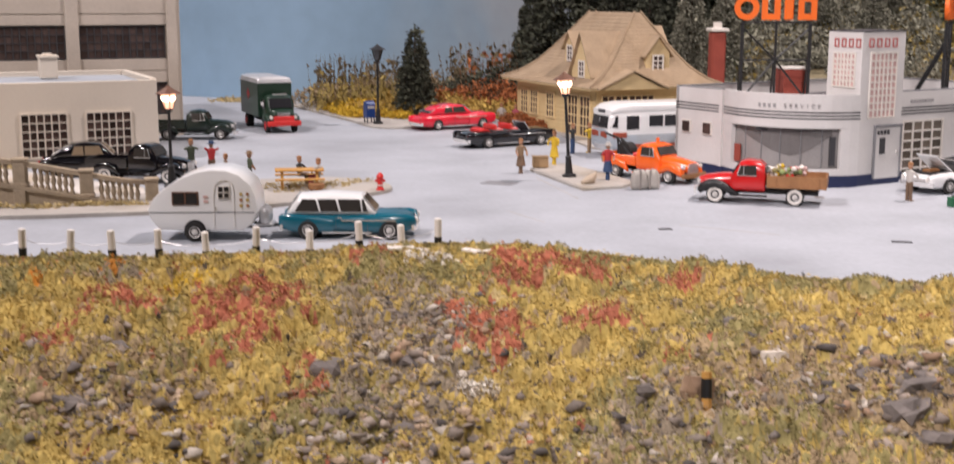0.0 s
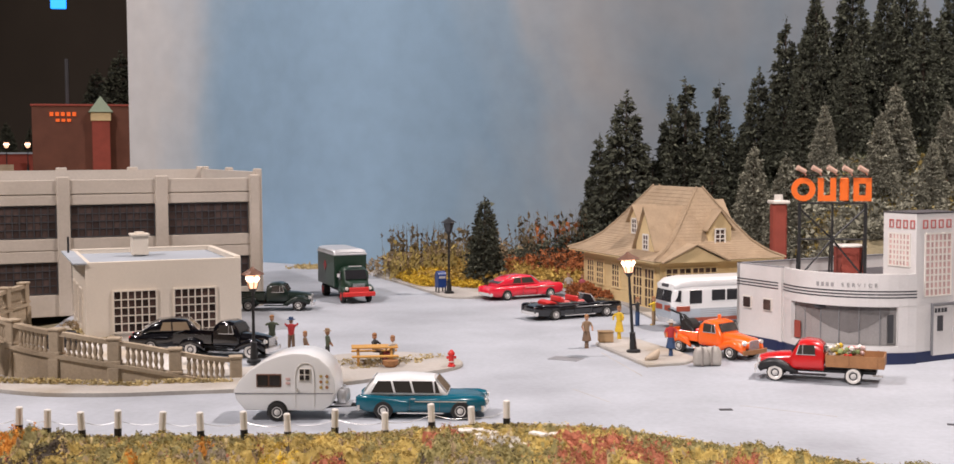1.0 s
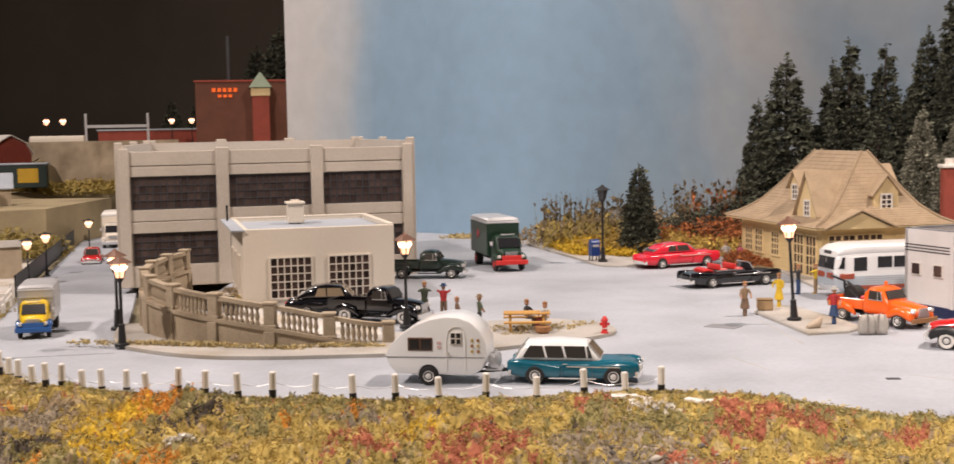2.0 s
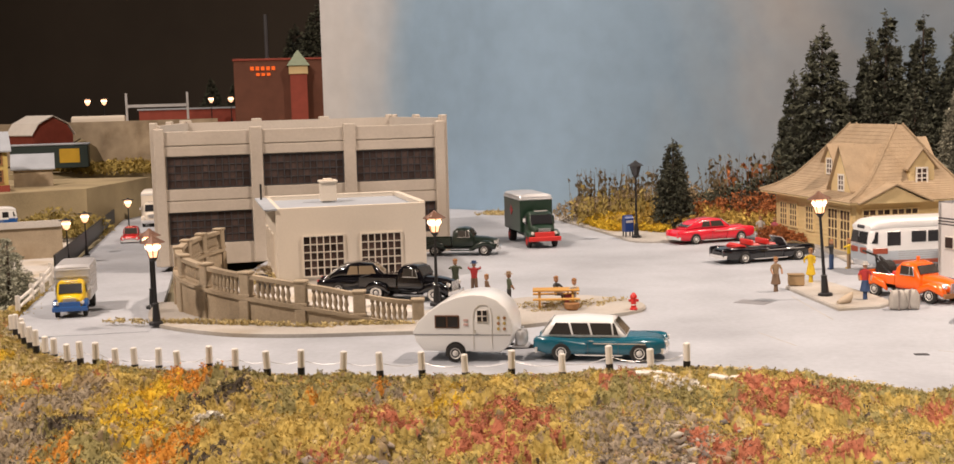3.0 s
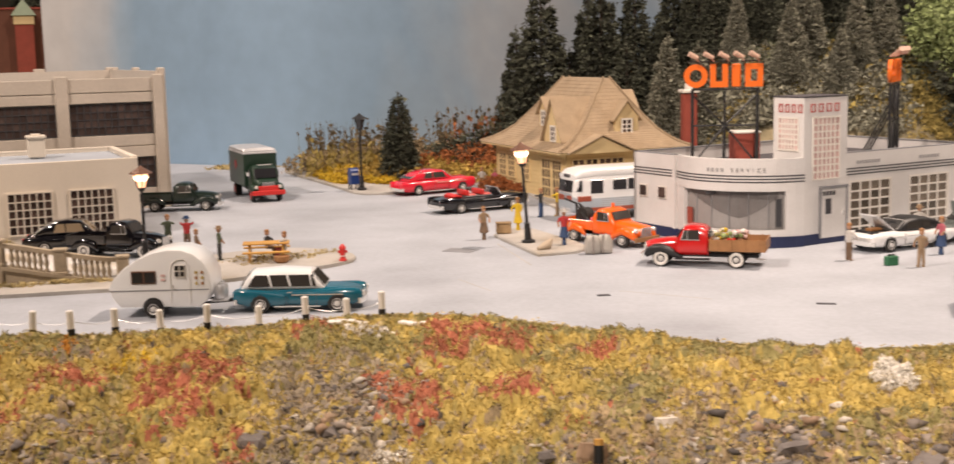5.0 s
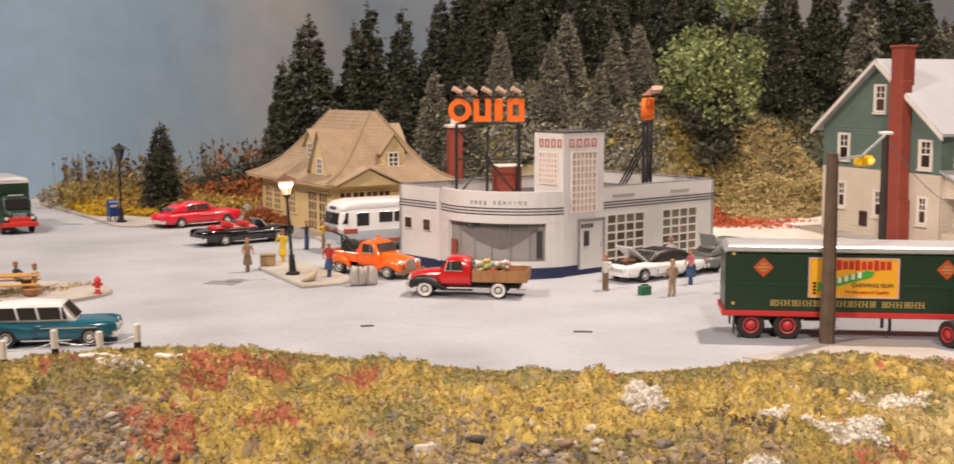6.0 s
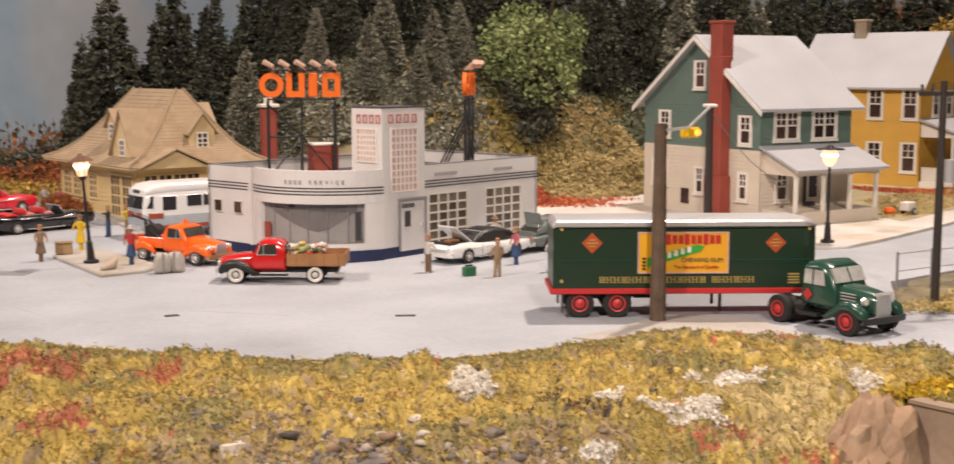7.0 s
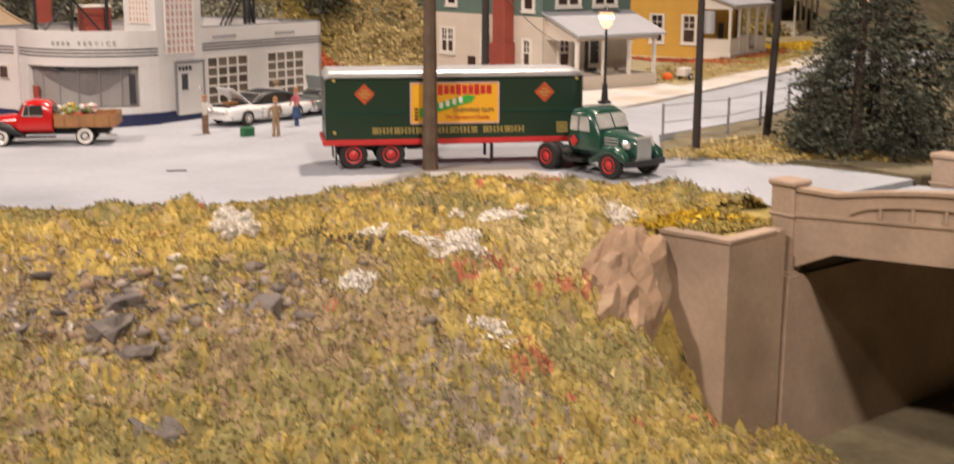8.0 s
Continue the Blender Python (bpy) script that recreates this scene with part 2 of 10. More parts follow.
for m_ in (M["pane"], M["panelit"]):
    m_.node_tree.nodes["Principled BSDF"].inputs["Specular IOR Level"].default_value = 0.15


def foam(name, colour, island=0.35, vary=0.34):
    M[name] = mat(name, colour, 0.95, vary=vary, size=0.7, island=island, fine=9, bump=0.6)
    return M[name]


foam("foam_mustard", (0.43, 0.32, 0.088), 0.25)
foam("foam_olive", (0.335, 0.26, 0.078), 0.25)
foam("foam_green", (0.25, 0.215, 0.082), 0.25)
foam("foam_red", (0.37, 0.13, 0.07), 0.28)
foam("foam_orange", (0.54, 0.235, 0.03), 0.25)
foam("foam_brown", (0.30, 0.225, 0.125), 0.3)
foam("foam_dark", (0.075, 0.058, 0.04), 0.4)
foam("foam_grey", (0.285, 0.235, 0.165), 0.3)
foam("foam_straw", (0.47, 0.375, 0.175), 0.25)
foam("foam_yellow", (0.55, 0.37, 0.025), 0.22)
foam("needle", (0.062, 0.066, 0.044), 0.75)
foam("needle_pale", (0.20, 0.195, 0.145), 0.65)
foam("needle_frost", (0.34, 0.34, 0.26), 0.7)
foam("needle_green", (0.14, 0.15, 0.09), 0.5)
foam("leaf_red", (0.46, 0.12, 0.05), 0.35)
foam("leaf_green", (0.20, 0.245, 0.095), 0.5)
foam("needle_dark", (0.085, 0.092, 0.062), 0.7)
foam("leaf_rust", (0.30, 0.10, 0.03), 0.4)
foam("leaf_gold", (0.40, 0.27, 0.06), 0.4)
foam("twig", (0.13, 0.10, 0.055), 0.4)


# ---- mesh helpers (scale metres) ----
def part(name, bm, material, parent=None, label="", smooth=False, kind=""):
    bmesh.ops.scale(bm, vec=(S, S, S), verts=bm.verts)
    bmesh.ops.recalc_face_normals(bm, faces=bm.faces)
    me = bpy.data.meshes.new(name)
    bm.to_mesh(me)
    bm.free()
    for m in material if isinstance(material, (list, tuple)) else [material]:
        me.materials.append(m)
    if smooth:
        me.shade_smooth()
        me.set_sharp_from_angle(angle=radians(38))
    ob = new(name, me)
    ob.parent = parent
    return tagged(ob, label=label, kind=kind)


def put(ob, x=0, y=0, z=0, rz=0):
    ob.matrix_basis = pose(x * S, y * S, z * S, 0, 0, rz)
    return ob


def thing(name, x, y, z, rz, label, category, group="", kind=""):
    return tagged(put(new(name), x, y, z, rz), label, category, group, kind)


def box(bm, c, size, bevel=0.0, rz=0.0, mi=0):
    ret = bmesh.ops.create_cube(bm, size=1.0)
    vs = ret["verts"]
    m = Matrix.Translation(c) @ Matrix.Rotation(radians(rz), 4, "Z") @ Matrix.Diagonal((*size, 1))
    bmesh.ops.transform(bm, matrix=m, verts=vs)
    fs = list({f for v in vs for f in v.link_faces})
    if bevel:
        es = list({e for v in vs for e in v.link_edges})
        r = bmesh.ops.bevel(bm, geom=es, offset=bevel, segments=1, affect="EDGES", profile=0.5)
        fs = r["faces"] + [f for f in fs if f.is_valid]
    for f in fs:
        if f.is_valid:
            f.material_index = mi
    return bm


def B(*args, **kw):
    return box(bmesh.new(), *args, **kw)


def cyl(bm, p0, p1, r0, r1=None, n=10, mi=0, cap=True):
    p0, p1 = Vector(p0), Vector(p1)
    r1 = r0 if r1 is None else r1
    q = (p1 - p0).to_track_quat("Z", "Y").to_matrix()
    rings = []
    for p, r in ((p0, r0), (p1, r1)):
        rings.append([bm.verts.new(p + q @ Vector((r * math.cos(2 * math.pi * k / n), r * math.sin(2 * math.pi * k / n), 0))) for k in range(n)])
    for k in range(n):
        bm.faces.new((rings[0][k], rings[0][(k + 1) % n], rings[1][(k + 1) % n], rings[1][k])).material_index = mi
    if cap:
        for r in rings:
            bm.faces.new(r).material_index = mi
    return bm


def C(*args, **kw):
    return cyl(bmesh.new(), *args, **kw)


def lathe(bm, prof, n=14, mi=0):
    """prof: (radius, z) from the bottom up."""
    rings = [[bm.verts.new((r * math.cos(2 * math.pi * k / n), r * math.sin(2 * math.pi * k / n), z)) for k in range(n)] for r, z in prof]
    for a, b in zip(rings, rings[1:]):
        for k in range(n):
            bm.faces.new((a[k], a[(k + 1) % n], b[(k + 1) % n], b[k])).material_index = mi
    bm.faces.new(rings[0]).material_index = mi
    bm.faces.new(rings[-1]).material_index = mi
    return bm


def prism(bm, pts, z0, z1, mi=0):
    a = [bm.verts.new((x, y, z0)) for x, y in pts]
    b = [bm.verts.new((x, y, z1)) for x, y in pts]
    n = len(pts)
    for k in range(n):
        bm.faces.new((a[k], a[(k + 1) % n], b[(k + 1) % n], b[k])).material_index = mi
    bm.faces.new(a).material_index = mi
    bm.faces.new(b).material_index = mi
    return bm


def slab(bm, pts, y0, y1, mi=0):
    """A side profile in x and z, from y0 to y1."""
    a = [bm.verts.new((x, y0, z)) for x, z in pts]
    b = [bm.verts.new((x, y1, z)) for x, z in pts]
    n = len(pts)
    for k in range(n):
        bm.faces.new((a[k], a[(k + 1) % n], b[(k + 1) % n], b[k])).material_index = mi
    bm.faces.new(a).material_index = mi
    bm.faces.new(b).material_index = mi
    return bm


def loft(bm, rings, mi=0, cap=True):
    vs = [[bm.verts.new(p) for p in r] for r in rings]
    n = len(rings[0])
    for a, b in zip(vs, vs[1:]):
        for k in range(n):
            bm.faces.new((a[k], a[(k + 1) % n], b[(k + 1) % n], b[k])).material_index = mi
    if cap:
        bm.faces.new(vs[0]).material_index = mi
        bm.faces.new(vs[-1]).material_index = mi
    return bm


def ring(x, hw, zb, zt, p=4.0, tumble=0.0, n=20, y0=0.0):
    """A rounded cross section across x."""
    out = []
    zm, hh = (zb + zt) / 2, (zt - zb) / 2
    for k in range(n):
        a = 2 * math.pi * (k + 0.5) / n
        c, s = math.cos(a), math.sin(a)
        z = zm + hh * math.copysign(abs(s) ** (2 / p), s)
        y = hw * math.copysign(abs(c) ** (2 / p), c)
        y *= 1 - tumble * (z - zb) / max(zt - zb, 1e-6)
        out.append((x, y0 + y, z))
    return out


def hull(secs, n=20):
    """secs: (x, half width, z bottom, z top, roundness[, tumble]) along a body."""
    return loft(bmesh.new(), [ring(s[0], s[1], s[2], s[3], s[4], s[5] if len(s) > 5 else 0.0, n) for s in secs])


def poly(bm, pts, mi=0):
    bm.faces.new([bm.verts.new(p) for p in pts]).material_index = mi
    return bm


def plate(bm, pts, offset, mi=0):
    """A thin solid from a planar outline and an offset vector."""
    a = [bm.verts.new(p) for p in pts]
    b = [bm.verts.new(Vector(p) + Vector(offset)) for p in pts]
    n = len(pts)
    for k in range(n):
        bm.faces.new((a[k], a[(k + 1) % n], b[(k + 1) % n], b[k])).material_index = mi
    bm.faces.new(a).material_index = mi
    bm.faces.new(b).material_index = mi
    return bm


def blob_mesh(name, places, sizes, material, squash=0.75, rough=0.35, level=1, seed=1, label="", category="", spin=True):
    """Many small clumps as one mesh of stuff (scale metres)."""
    rng = np.random.default_rng(seed)
    t = bmesh.new()
    bmesh.ops.create_icosphere(t, subdivisions=level, radius=1.0)
    base = np.array([v.co[:] for v in t.verts])
    faces = np.array([[v.index for v in f.verts] for f in t.faces])
    t.free()
    places, sizes = np.asarray(places, float), np.asarray(sizes, float)
    n, k = len(places), len(base)
    dist = 1 + rough * rng.uniform(-1, 1, (n, k, 1))
    co = base[None] * dist * sizes[:, None, None] * np.array([1, 1, squash])
    if spin:
        a = rng.uniform(0, 2 * np.pi, n)
        ca, sa = np.cos(a)[:, None], np.sin(a)[:, None]
        co = np.stack([co[:, :, 0] * ca - co[:, :, 1] * sa, co[:, :, 0] * sa + co[:, :, 1] * ca, co[:, :, 2]], -1)
    co = ((co + places[:, None]) * S).reshape(-1, 3)
    fc = (faces[None] + (np.arange(n) * k)[:, None, None]).reshape(-1, 3)
    me = raw_mesh(name, co, fc)
    me.materials.append(material)
    return tagged(new(name, me), label, category, "", "stuff") if label else new(name, me)


def tuft_mesh(name, places, sizes, material, tris=5, seed=1, label="", category=""):
    """Many fuzzy clumps of small loose facets as one mesh of stuff (scale metres)."""
    rng = np.random.default_rng(seed)
    places, sizes = np.asarray(places, float), np.asarray(sizes, float)
    n = len(places)
    mid = rng.normal(0, 0.55, (n, tris, 1, 3)) * np.array([1, 1, 0.7])
    corner = rng.normal(0, 0.62, (n, tris, 3, 3))
    co = (places[:, None, None] + (mid + corner) * sizes[:, None, None, None]).reshape(-1, 3) * S
    me = raw_mesh(name, co, np.arange(len(co)).reshape(-1, 3))
    me.materials.append(material)
    return tagged(new(name, me), label, category, "", "stuff")


def raw_mesh(name, co, tris):
    me = bpy.data.meshes.new(name)
    co, tris = np.asarray(co, np.float32), np.asarray(tris, np.int32)
    me.vertices.add(len(co))
    me.vertices.foreach_set("co", co.ravel())
    me.loops.add(tris.size)
    me.loops.foreach_set("vertex_index", tris.ravel())
    me.polygons.add(len(tris))
    me.polygons.foreach_set("loop_start", np.arange(0, tris.size, tris.shape[1], dtype=np.int32))
    me.update(calc_edges=True)
    return me


def letters(name, text, at, size, material, parent, rot, label="", depth=0.02):
    """Raised lettering in the built-in font, turned into a mesh part."""
    cu = bpy.data.curves.new(name, "FONT")
    cu.body, cu.size, cu.extrude, cu.align_x, cu.align_y = text, size * S, depth * S, "CENTER", "CENTER"
    tmp = bpy.data.objects.new(name, cu)
    scene.collection.objects.link(tmp)
    me = bpy.data.meshes.new_from_object(tmp.evaluated_get(bpy.context.evaluated_depsgraph_get()))
    bpy.data.objects.remove(tmp)
    me.materials.append(material)
    ob = new(name, me)
    ob.parent = parent
    ob.matrix_basis = Matrix.Translation([v * S for v in at]) @ rot
    return tagged(ob, label=label)


def lerp(a, b, t):
    return tuple(p + (q - p) * t for p, q in zip(a, b))


# ---- the ground ----
EDGE = [(-130, 230), (-75, 122), (-57.5, 89), (-47.2, 70), (-40.2, 57.2), (-36.6, 50.2), (-33.6, 45.2), (-31, 42.6), (-28.6, 40.5), (-26.5, 39.1), (-24, 38.5), (-20, 38.4), (-16, 38.3),
        (-12, 38.8), (-9, 39.5), (-6, 40.6), (-3.3, 41.9), (0.5, 41.5), (4.5, 39.2), (8.6, 37.4), (12.3, 36.6), (15.3, 37.0), (18, 38.2), (20.6, 39.1),
        (23, 38.0), (25.2, 35.8), (27.2, 33.8), (28.3, 31.5), (28.4, 30.2)]
EX, EY = np.array([p[0] for p in EDGE], float), np.array([p[1] for p in EDGE], float)
HILL = [(-130, 400), (-22, 300), (-19, 108), (-14, 95), (-8, 89), (0, 92), (10, 88), (14, 76), (24, 74), (30, 81), (50, 86), (70, 100), (130, 120)]
HX, HY = np.array([p[0] for p in HILL], float), np.array([p[1] for p in HILL], float)


def fall(x, y):
    """How far the street on the downhill side has dropped."""
    s = np.maximum(0.0, -(x + 29) * 0.52 + (y - 47) * 0.85)
    side = np.clip((-27.5 - x - (y - 47) * 0.22) / 3.0, 0, 1)
    return -0.016 * s * side


def height(x, y):
    e = np.interp(x, EX, EY)
    d = e - y
    rough = 0.10 * np.sin(x * 1.3 + y * 0.7) + 0.08 * np.sin(x * 0.55 - y * 1.9) + 0.07 * np.sin(2.3 * x + 1.1) * np.sin(1.7 * y)
    front = -0.06 - 0.085 * np.clip(d, 0, 8) - 0.30 * np.clip(d - 8, 0, 30) + rough * np.clip(d / 2, 0, 1)
    gully = np.clip((x - 20.9) / 3.4, 0, 1) * np.clip((30.9 - y) / 3.0, 0, 1)
    gully = np.maximum(gully, np.clip((x - 25.3) / 0.6, 0, 1) * np.clip((30.2 - y) / 0.4, 0, 1))
    front = front * (1 - gully) + gully * (-6.5 - 0.03 * np.clip(28 - y, 0, 20) + rough)
    hy = np.interp(x, HX, HY)
    up = np.clip(y - hy, 0, 60)
    hill = 0.06 * up + 0.55 * np.clip(up - 1, 0, 19) * np.clip((x + 2) / 14, 0.12, 1)
    back = -0.3 + hill + np.where(up > 0, 2.0 * rough, 0)
    z = np.where(d > 0, front, back)
    z = np.where((d > 0) & (x > 28.4), back, z) + fall(x, y)
    west = np.clip((-33 - x) / 6, 0, 1) * np.clip(d / 6, 0, 1)
    z = z - 3.0 * west * np.clip(d / 12, 0, 1)
    chasm = np.clip((x - 27.0) / 1.5, 0, 1) * np.clip((31.0 + 0.3 * (x - 28) - y) / 1.0, 0, 1)
    return np.where(x > 27, z * (1 - chasm) + chasm * -6.9, z)


def hz(x, y):
    return float(height(np.array(float(x)), np.array(float(y))))


def make_ground():
    xs = np.concatenate([np.arange(-260, -60, 8), np.arange(-60, 62, 0.75), np.arange(62, 262, 8)])
    ys = np.concatenate([np.arange(-60, 16, 6), np.arange(16, 60, 0.75), np.arange(60, 124, 2), np.arange(124, 264, 10)])
    X, Y = np.meshgrid(xs, ys)
    Z = height(X, Y)
    co = np.stack([X, Y, Z], -1).reshape(-1, 3) * S
    n = len(xs)
    i = np.arange(len(ys) - 1)[:, None] * n + np.arange(n - 1)[None]
    quads = np.stack([i, i + 1, i + n + 1, i + n], -1).reshape(-1, 4)
    me = raw_mesh("ground", co, quads)
    me.materials.append(M["earth"])
    me.shade_smooth()
    return tagged(new("ground", me), "brown sculpted plaster terrain under the scenery", "ground", kind="structure")


make_ground()

PLAZA = [(x, y) for x, y in EDGE if -33.5 < x < 28.35] + [(28.35, 31.0), (35.6, 33.6), (34.7, 35.9), (32.7, 39.0), (30.9, 40.9), (30.6, 42.0), (33, 46.5), (40, 50), (50, 58.5),
         (64, 70), (82, 84), (75, 92), (60, 90), (48, 84), (30, 79), (20, 76), (12, 84), (6, 96), (-2, 93), (-9, 81.2), (-11.5, 81.6), (-13.5, 85), (-20.2, 97.5), (-24, 106), (-36, 108),
         (-40, 96), (-31, 62), (-30, 56), (-29, 52), (-28.9, 48)]
part("road", prism(bmesh.new(), PLAZA, -0.6, 0.0), M["road"], kind="structure", label="pale grey painted plaster street and open plaza")


def strip(name, centre, half, material, thick, label, kind="structure", lift=0.0):
    """A band of road along a line of (x, y, z)."""
    bm = bmesh.new()
    rows = []
    for k, p in enumerate(centre):
        a, b = Vector(centre[max(k - 1, 0)]), Vector(centre[min(k + 1, len(centre) - 1)])
        side = Vector((-(b - a).y, (b - a).x, 0)).normalized()
        h0, h1 = half[k] if isinstance(half, list) else (half, half)
        p = Vector(p) + Vector((0, 0, lift))
        rows.append([p + side * h0, p - side * h1, p - side * h1 - Vector((0, 0, thick)), p + side * h0 - Vector((0, 0, thick))])
    loft(bm, rows)
    return part(name, bm, material, kind=kind, label=label)


# the street that runs downhill past the wall
DOWN = [(-29.9, 44.2), (-31.7, 48.0), (-34.0, 52.4), (-37.0, 58), (-44, 71), (-54, 90), (-68, 116), (-85, 148), (-105, 185)]
DOWNZ = [(x, y, -0.016 * max(0.0, -(x + 29) * 0.52 + (y - 47) * 0.85) + 0.02) for x, y in DOWN]
strip("road", DOWNZ, 3.3, M["road"], 0.4, "pale grey street running downhill beside the retaining wall")


def kerbed(name, pts, z0, z1, material, label):
    bm = prism(bmesh.new(), pts, z0, z1)
    top = [e for e in bm.edges if all(abs(v.co.z - z1) < 1e-6 for v in e.verts)]
    bmesh.ops.bevel(bm, geom=top, offset=0.06, segments=1, affect="EDGES", profile=0.5)
    return part(name, bm, material, kind="structure", label=label)


def ringline(pts, steps=4):
    """A smooth open line through points."""
    out = []
    for k in range(len(pts) - 1):
        p0, p1, p2, p3 = pts[max(k - 1, 0)], pts[k], pts[k + 1], pts[min(k + 2, len(pts) - 1)]
        for s in range(steps):
            t = s / steps
            out.append(tuple(0.5 * (2 * b + (c - a) * t + (2 * a - 5 * b + 4 * c - d) * t * t + (3 * b - a - 3 * c + d) * t ** 3) for a, b, c, d in zip(p0, p1, p2, p3)))
    return out + [tuple(pts[-1])]


OUTER = ringline([(-30.6, 52.5), (-29.2, 49.4), (-27.7, 47.2), (-25.9, 46.0), (-22.7, 45.0), (-19.7, 45.2), (-17.0, 46.0), (-14, 47.0), (-11.2, 48.5), (-9.4, 50.2), (-7.6, 51.9), (-6.75, 53.6),
                  (-7.2, 55.3), (-9.1, 56.6), (-10.9, 56.9), (-13, 55.8), (-15.2, 53.0)])
kerbed("pavement", OUTER + [(-17, 51), (-23, 50.5), (-27, 53)], -0.5, 0.16, M["walk"], "worn tan pavement with a dark kerb round the wall and picnic corner")
BUSISLE = [(-1.0, 60.9), (1.6, 54.6), (3.3, 55.4), (3.9, 56.6), (3.2, 58.2), (1.0, 62.6), (-0.1, 63.2)]
kerbed("pavement", BUSISLE, -0.4, 0.17, M["walk"], "narrow tan pavement island beside the parked bus")
kerbed("pavement", ringline([(-21.0, 97.0), (-14.2, 85.0), (-12.2, 81.2), (-10.6, 80.4), (-8.5, 81.0)], 3) + [(-3, 92), (0, 100), (-20, 104)], -0.4, 0.16, M["walk"], "tan pavement in front of the brushy bank")
kerbed("pavement", [(-1.8, 84.5), (2.0, 70.6), (3.4, 69.6), (12, 73.5), (12, 78), (2, 90)], -0.4, 0.15, M["walk"], "tan platform pavement round the depot")
kerbed("pavement", ringline([(30.8, 57.0), (35.2, 55.6), (37.6, 56.6), (43.1, 60.6), (52, 67.6), (61.5, 75.5), (72, 84)], 3) + [(70, 92), (30, 84), (24, 72)], -0.4, 0.16, M["lot"], "pale pavement along the front gardens of the houses")
kerbed("pavement", [(-29.6, 54.5), (-28.6, 51.0), (-26.3, 49.4), (-22.8, 48.2), (-19.7, 48.6), (-16.4, 50.2), (-17.5, 53), (-23.5, 56.5), (-28, 60), (-30.5, 66), (-31.5, 62)], -0.4, 0.14, M["lot"], "pale dusty lot behind the balustrade")
kerbed("lawn", ringline([(43.9, 64.0), (50.6, 69.3), (60.1, 77.2), (70, 85.4), (84, 97)], 3) + [(80, 108), (66, 100), (50, 92), (42, 80), (43.6, 69)], 0.0, 0.19, mat("dry_lawn", (0.34, 0.29, 0.17), 0.95, vary=0.35, size=1.2, bump=0.3, stain=None), "dry straw-coloured lawn in front of the houses")
# grass wedge between the two streets
WEDGE = [(30.6, 41.9), (31.0, 41.0), (32.8, 39.1), (34.8, 36.0), (35.8, 33.5), (60, 30), (80, 60), (84, 80), (64, 69), (50, 57.5), (40, 49), (33.4, 45.8)]
kerbed("verge", WEDGE, -0.5, 0.14, M["earth"], "straw-coloured verge between the two streets")

# worn joints, drain cover and tar patches on the street
for k, (x, y, rz, w, l) in enumerate([(-2.2, 56.6, -20, 1.5, 1.0), (4.6, 45.4, 12, 0.5, 0.3), (12.6, 43.6, -8, 0.7, 0.25), (-13.4, 53.0, 0, 0.4, 0.2)]):
    part("drain_cover" if k == 0 else "tar_patch", B((0, 0, 0.012), (w, l, 0.024), 0.008), M["dark"] if k else M["greymark"], kind="structure",
         label="flat grey drain cover let into the street" if k == 0 else "small dark stain on the street").matrix_basis = pose(x * S, y * S, 0, 0, 0, rz)

# gritty sand along the front edge of the street
rngE = np.random.default_rng(5)
line = np.array([p for p in ringline([p for p in EDGE if -34 < p[0] < 28], 6)])
pick = rngE.integers(0, len(line), 2600)
off = rngE.normal(0, 0.22, (2600, 2))
pl = np.c_[line[pick] + off, np.full(2600, 0.0)]
blob_mesh("sand_edging", pl, rngE.uniform(0.03, 0.09, 2600), M["foam_straw"], 0.35, seed=6, label="gritty straw-coloured sand along the edge of the street", category="sand")
part("apron", prism(bmesh.new(), [(17.2, 38.6), (19.0, 39.6), (20.9, 41.3), (22.6, 41.1), (24.2, 40.2), (24.4, 38.2), (25.2, 36.2), (23, 37.9), (20.6, 38.9), (18, 38.0)], -0.3, 0.05), M["walk"], kind="structure",
     label="bare tan plaster patch round the foot of the pole")

# ---- backdrop and room ----
bm = bmesh.new()
BACK = ringline([(-46.5, 110.5), (-40, 109.5), (-33, 107.2), (-26, 104.5), (-10, 103.5), (10, 104), (40, 108), (80, 118), (130, 130)], 5)
for a, b in zip(BACK, BACK[1:]):
    poly(bm, [(*a, -3), (*b, -3), (*b, 62), (*a, 62)])
bmesh.ops.remove_doubles(bm, verts=bm.verts, dist=0.01)
bmesh.ops.solidify(bm, geom=bm.faces[:], thickness=0.6)
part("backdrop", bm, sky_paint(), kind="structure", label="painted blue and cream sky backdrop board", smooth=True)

ROOMDARK = mat("dark_room_wall", (0.06, 0.047, 0.035), 0.9, vary=0.3, size=30)
RX0, RX1, RY0, RY1, RZ0, RZ1 = -250, 250, -150, 255, -95, 145
for nm, c, sz in (("wall_north", (0, RY1 + 4, 25), (508, 8, 240)), ("wall_south", (0, RY0 - 4, 25), (508, 8, 240)), ("wall_west", (RX0 - 4, 52, 25), (8, 396, 240)), ("wall_east", (RX1 + 4, 52, 25), (8, 396, 240))):
    part(nm, B(c, sz), ROOMDARK, kind="structure", label="dark unlit wall of the exhibition room")
part("ceiling", B((0, 52, RZ1 + 4), (516, 420, 8)), ROOMDARK, kind="structure", label="dark ceiling of the exhibition room")
part("floor", B((0, 52, RZ0 - 4), (516, 420, 8)), ROOMDARK, kind="structure", label="dark floor of the exhibition room")


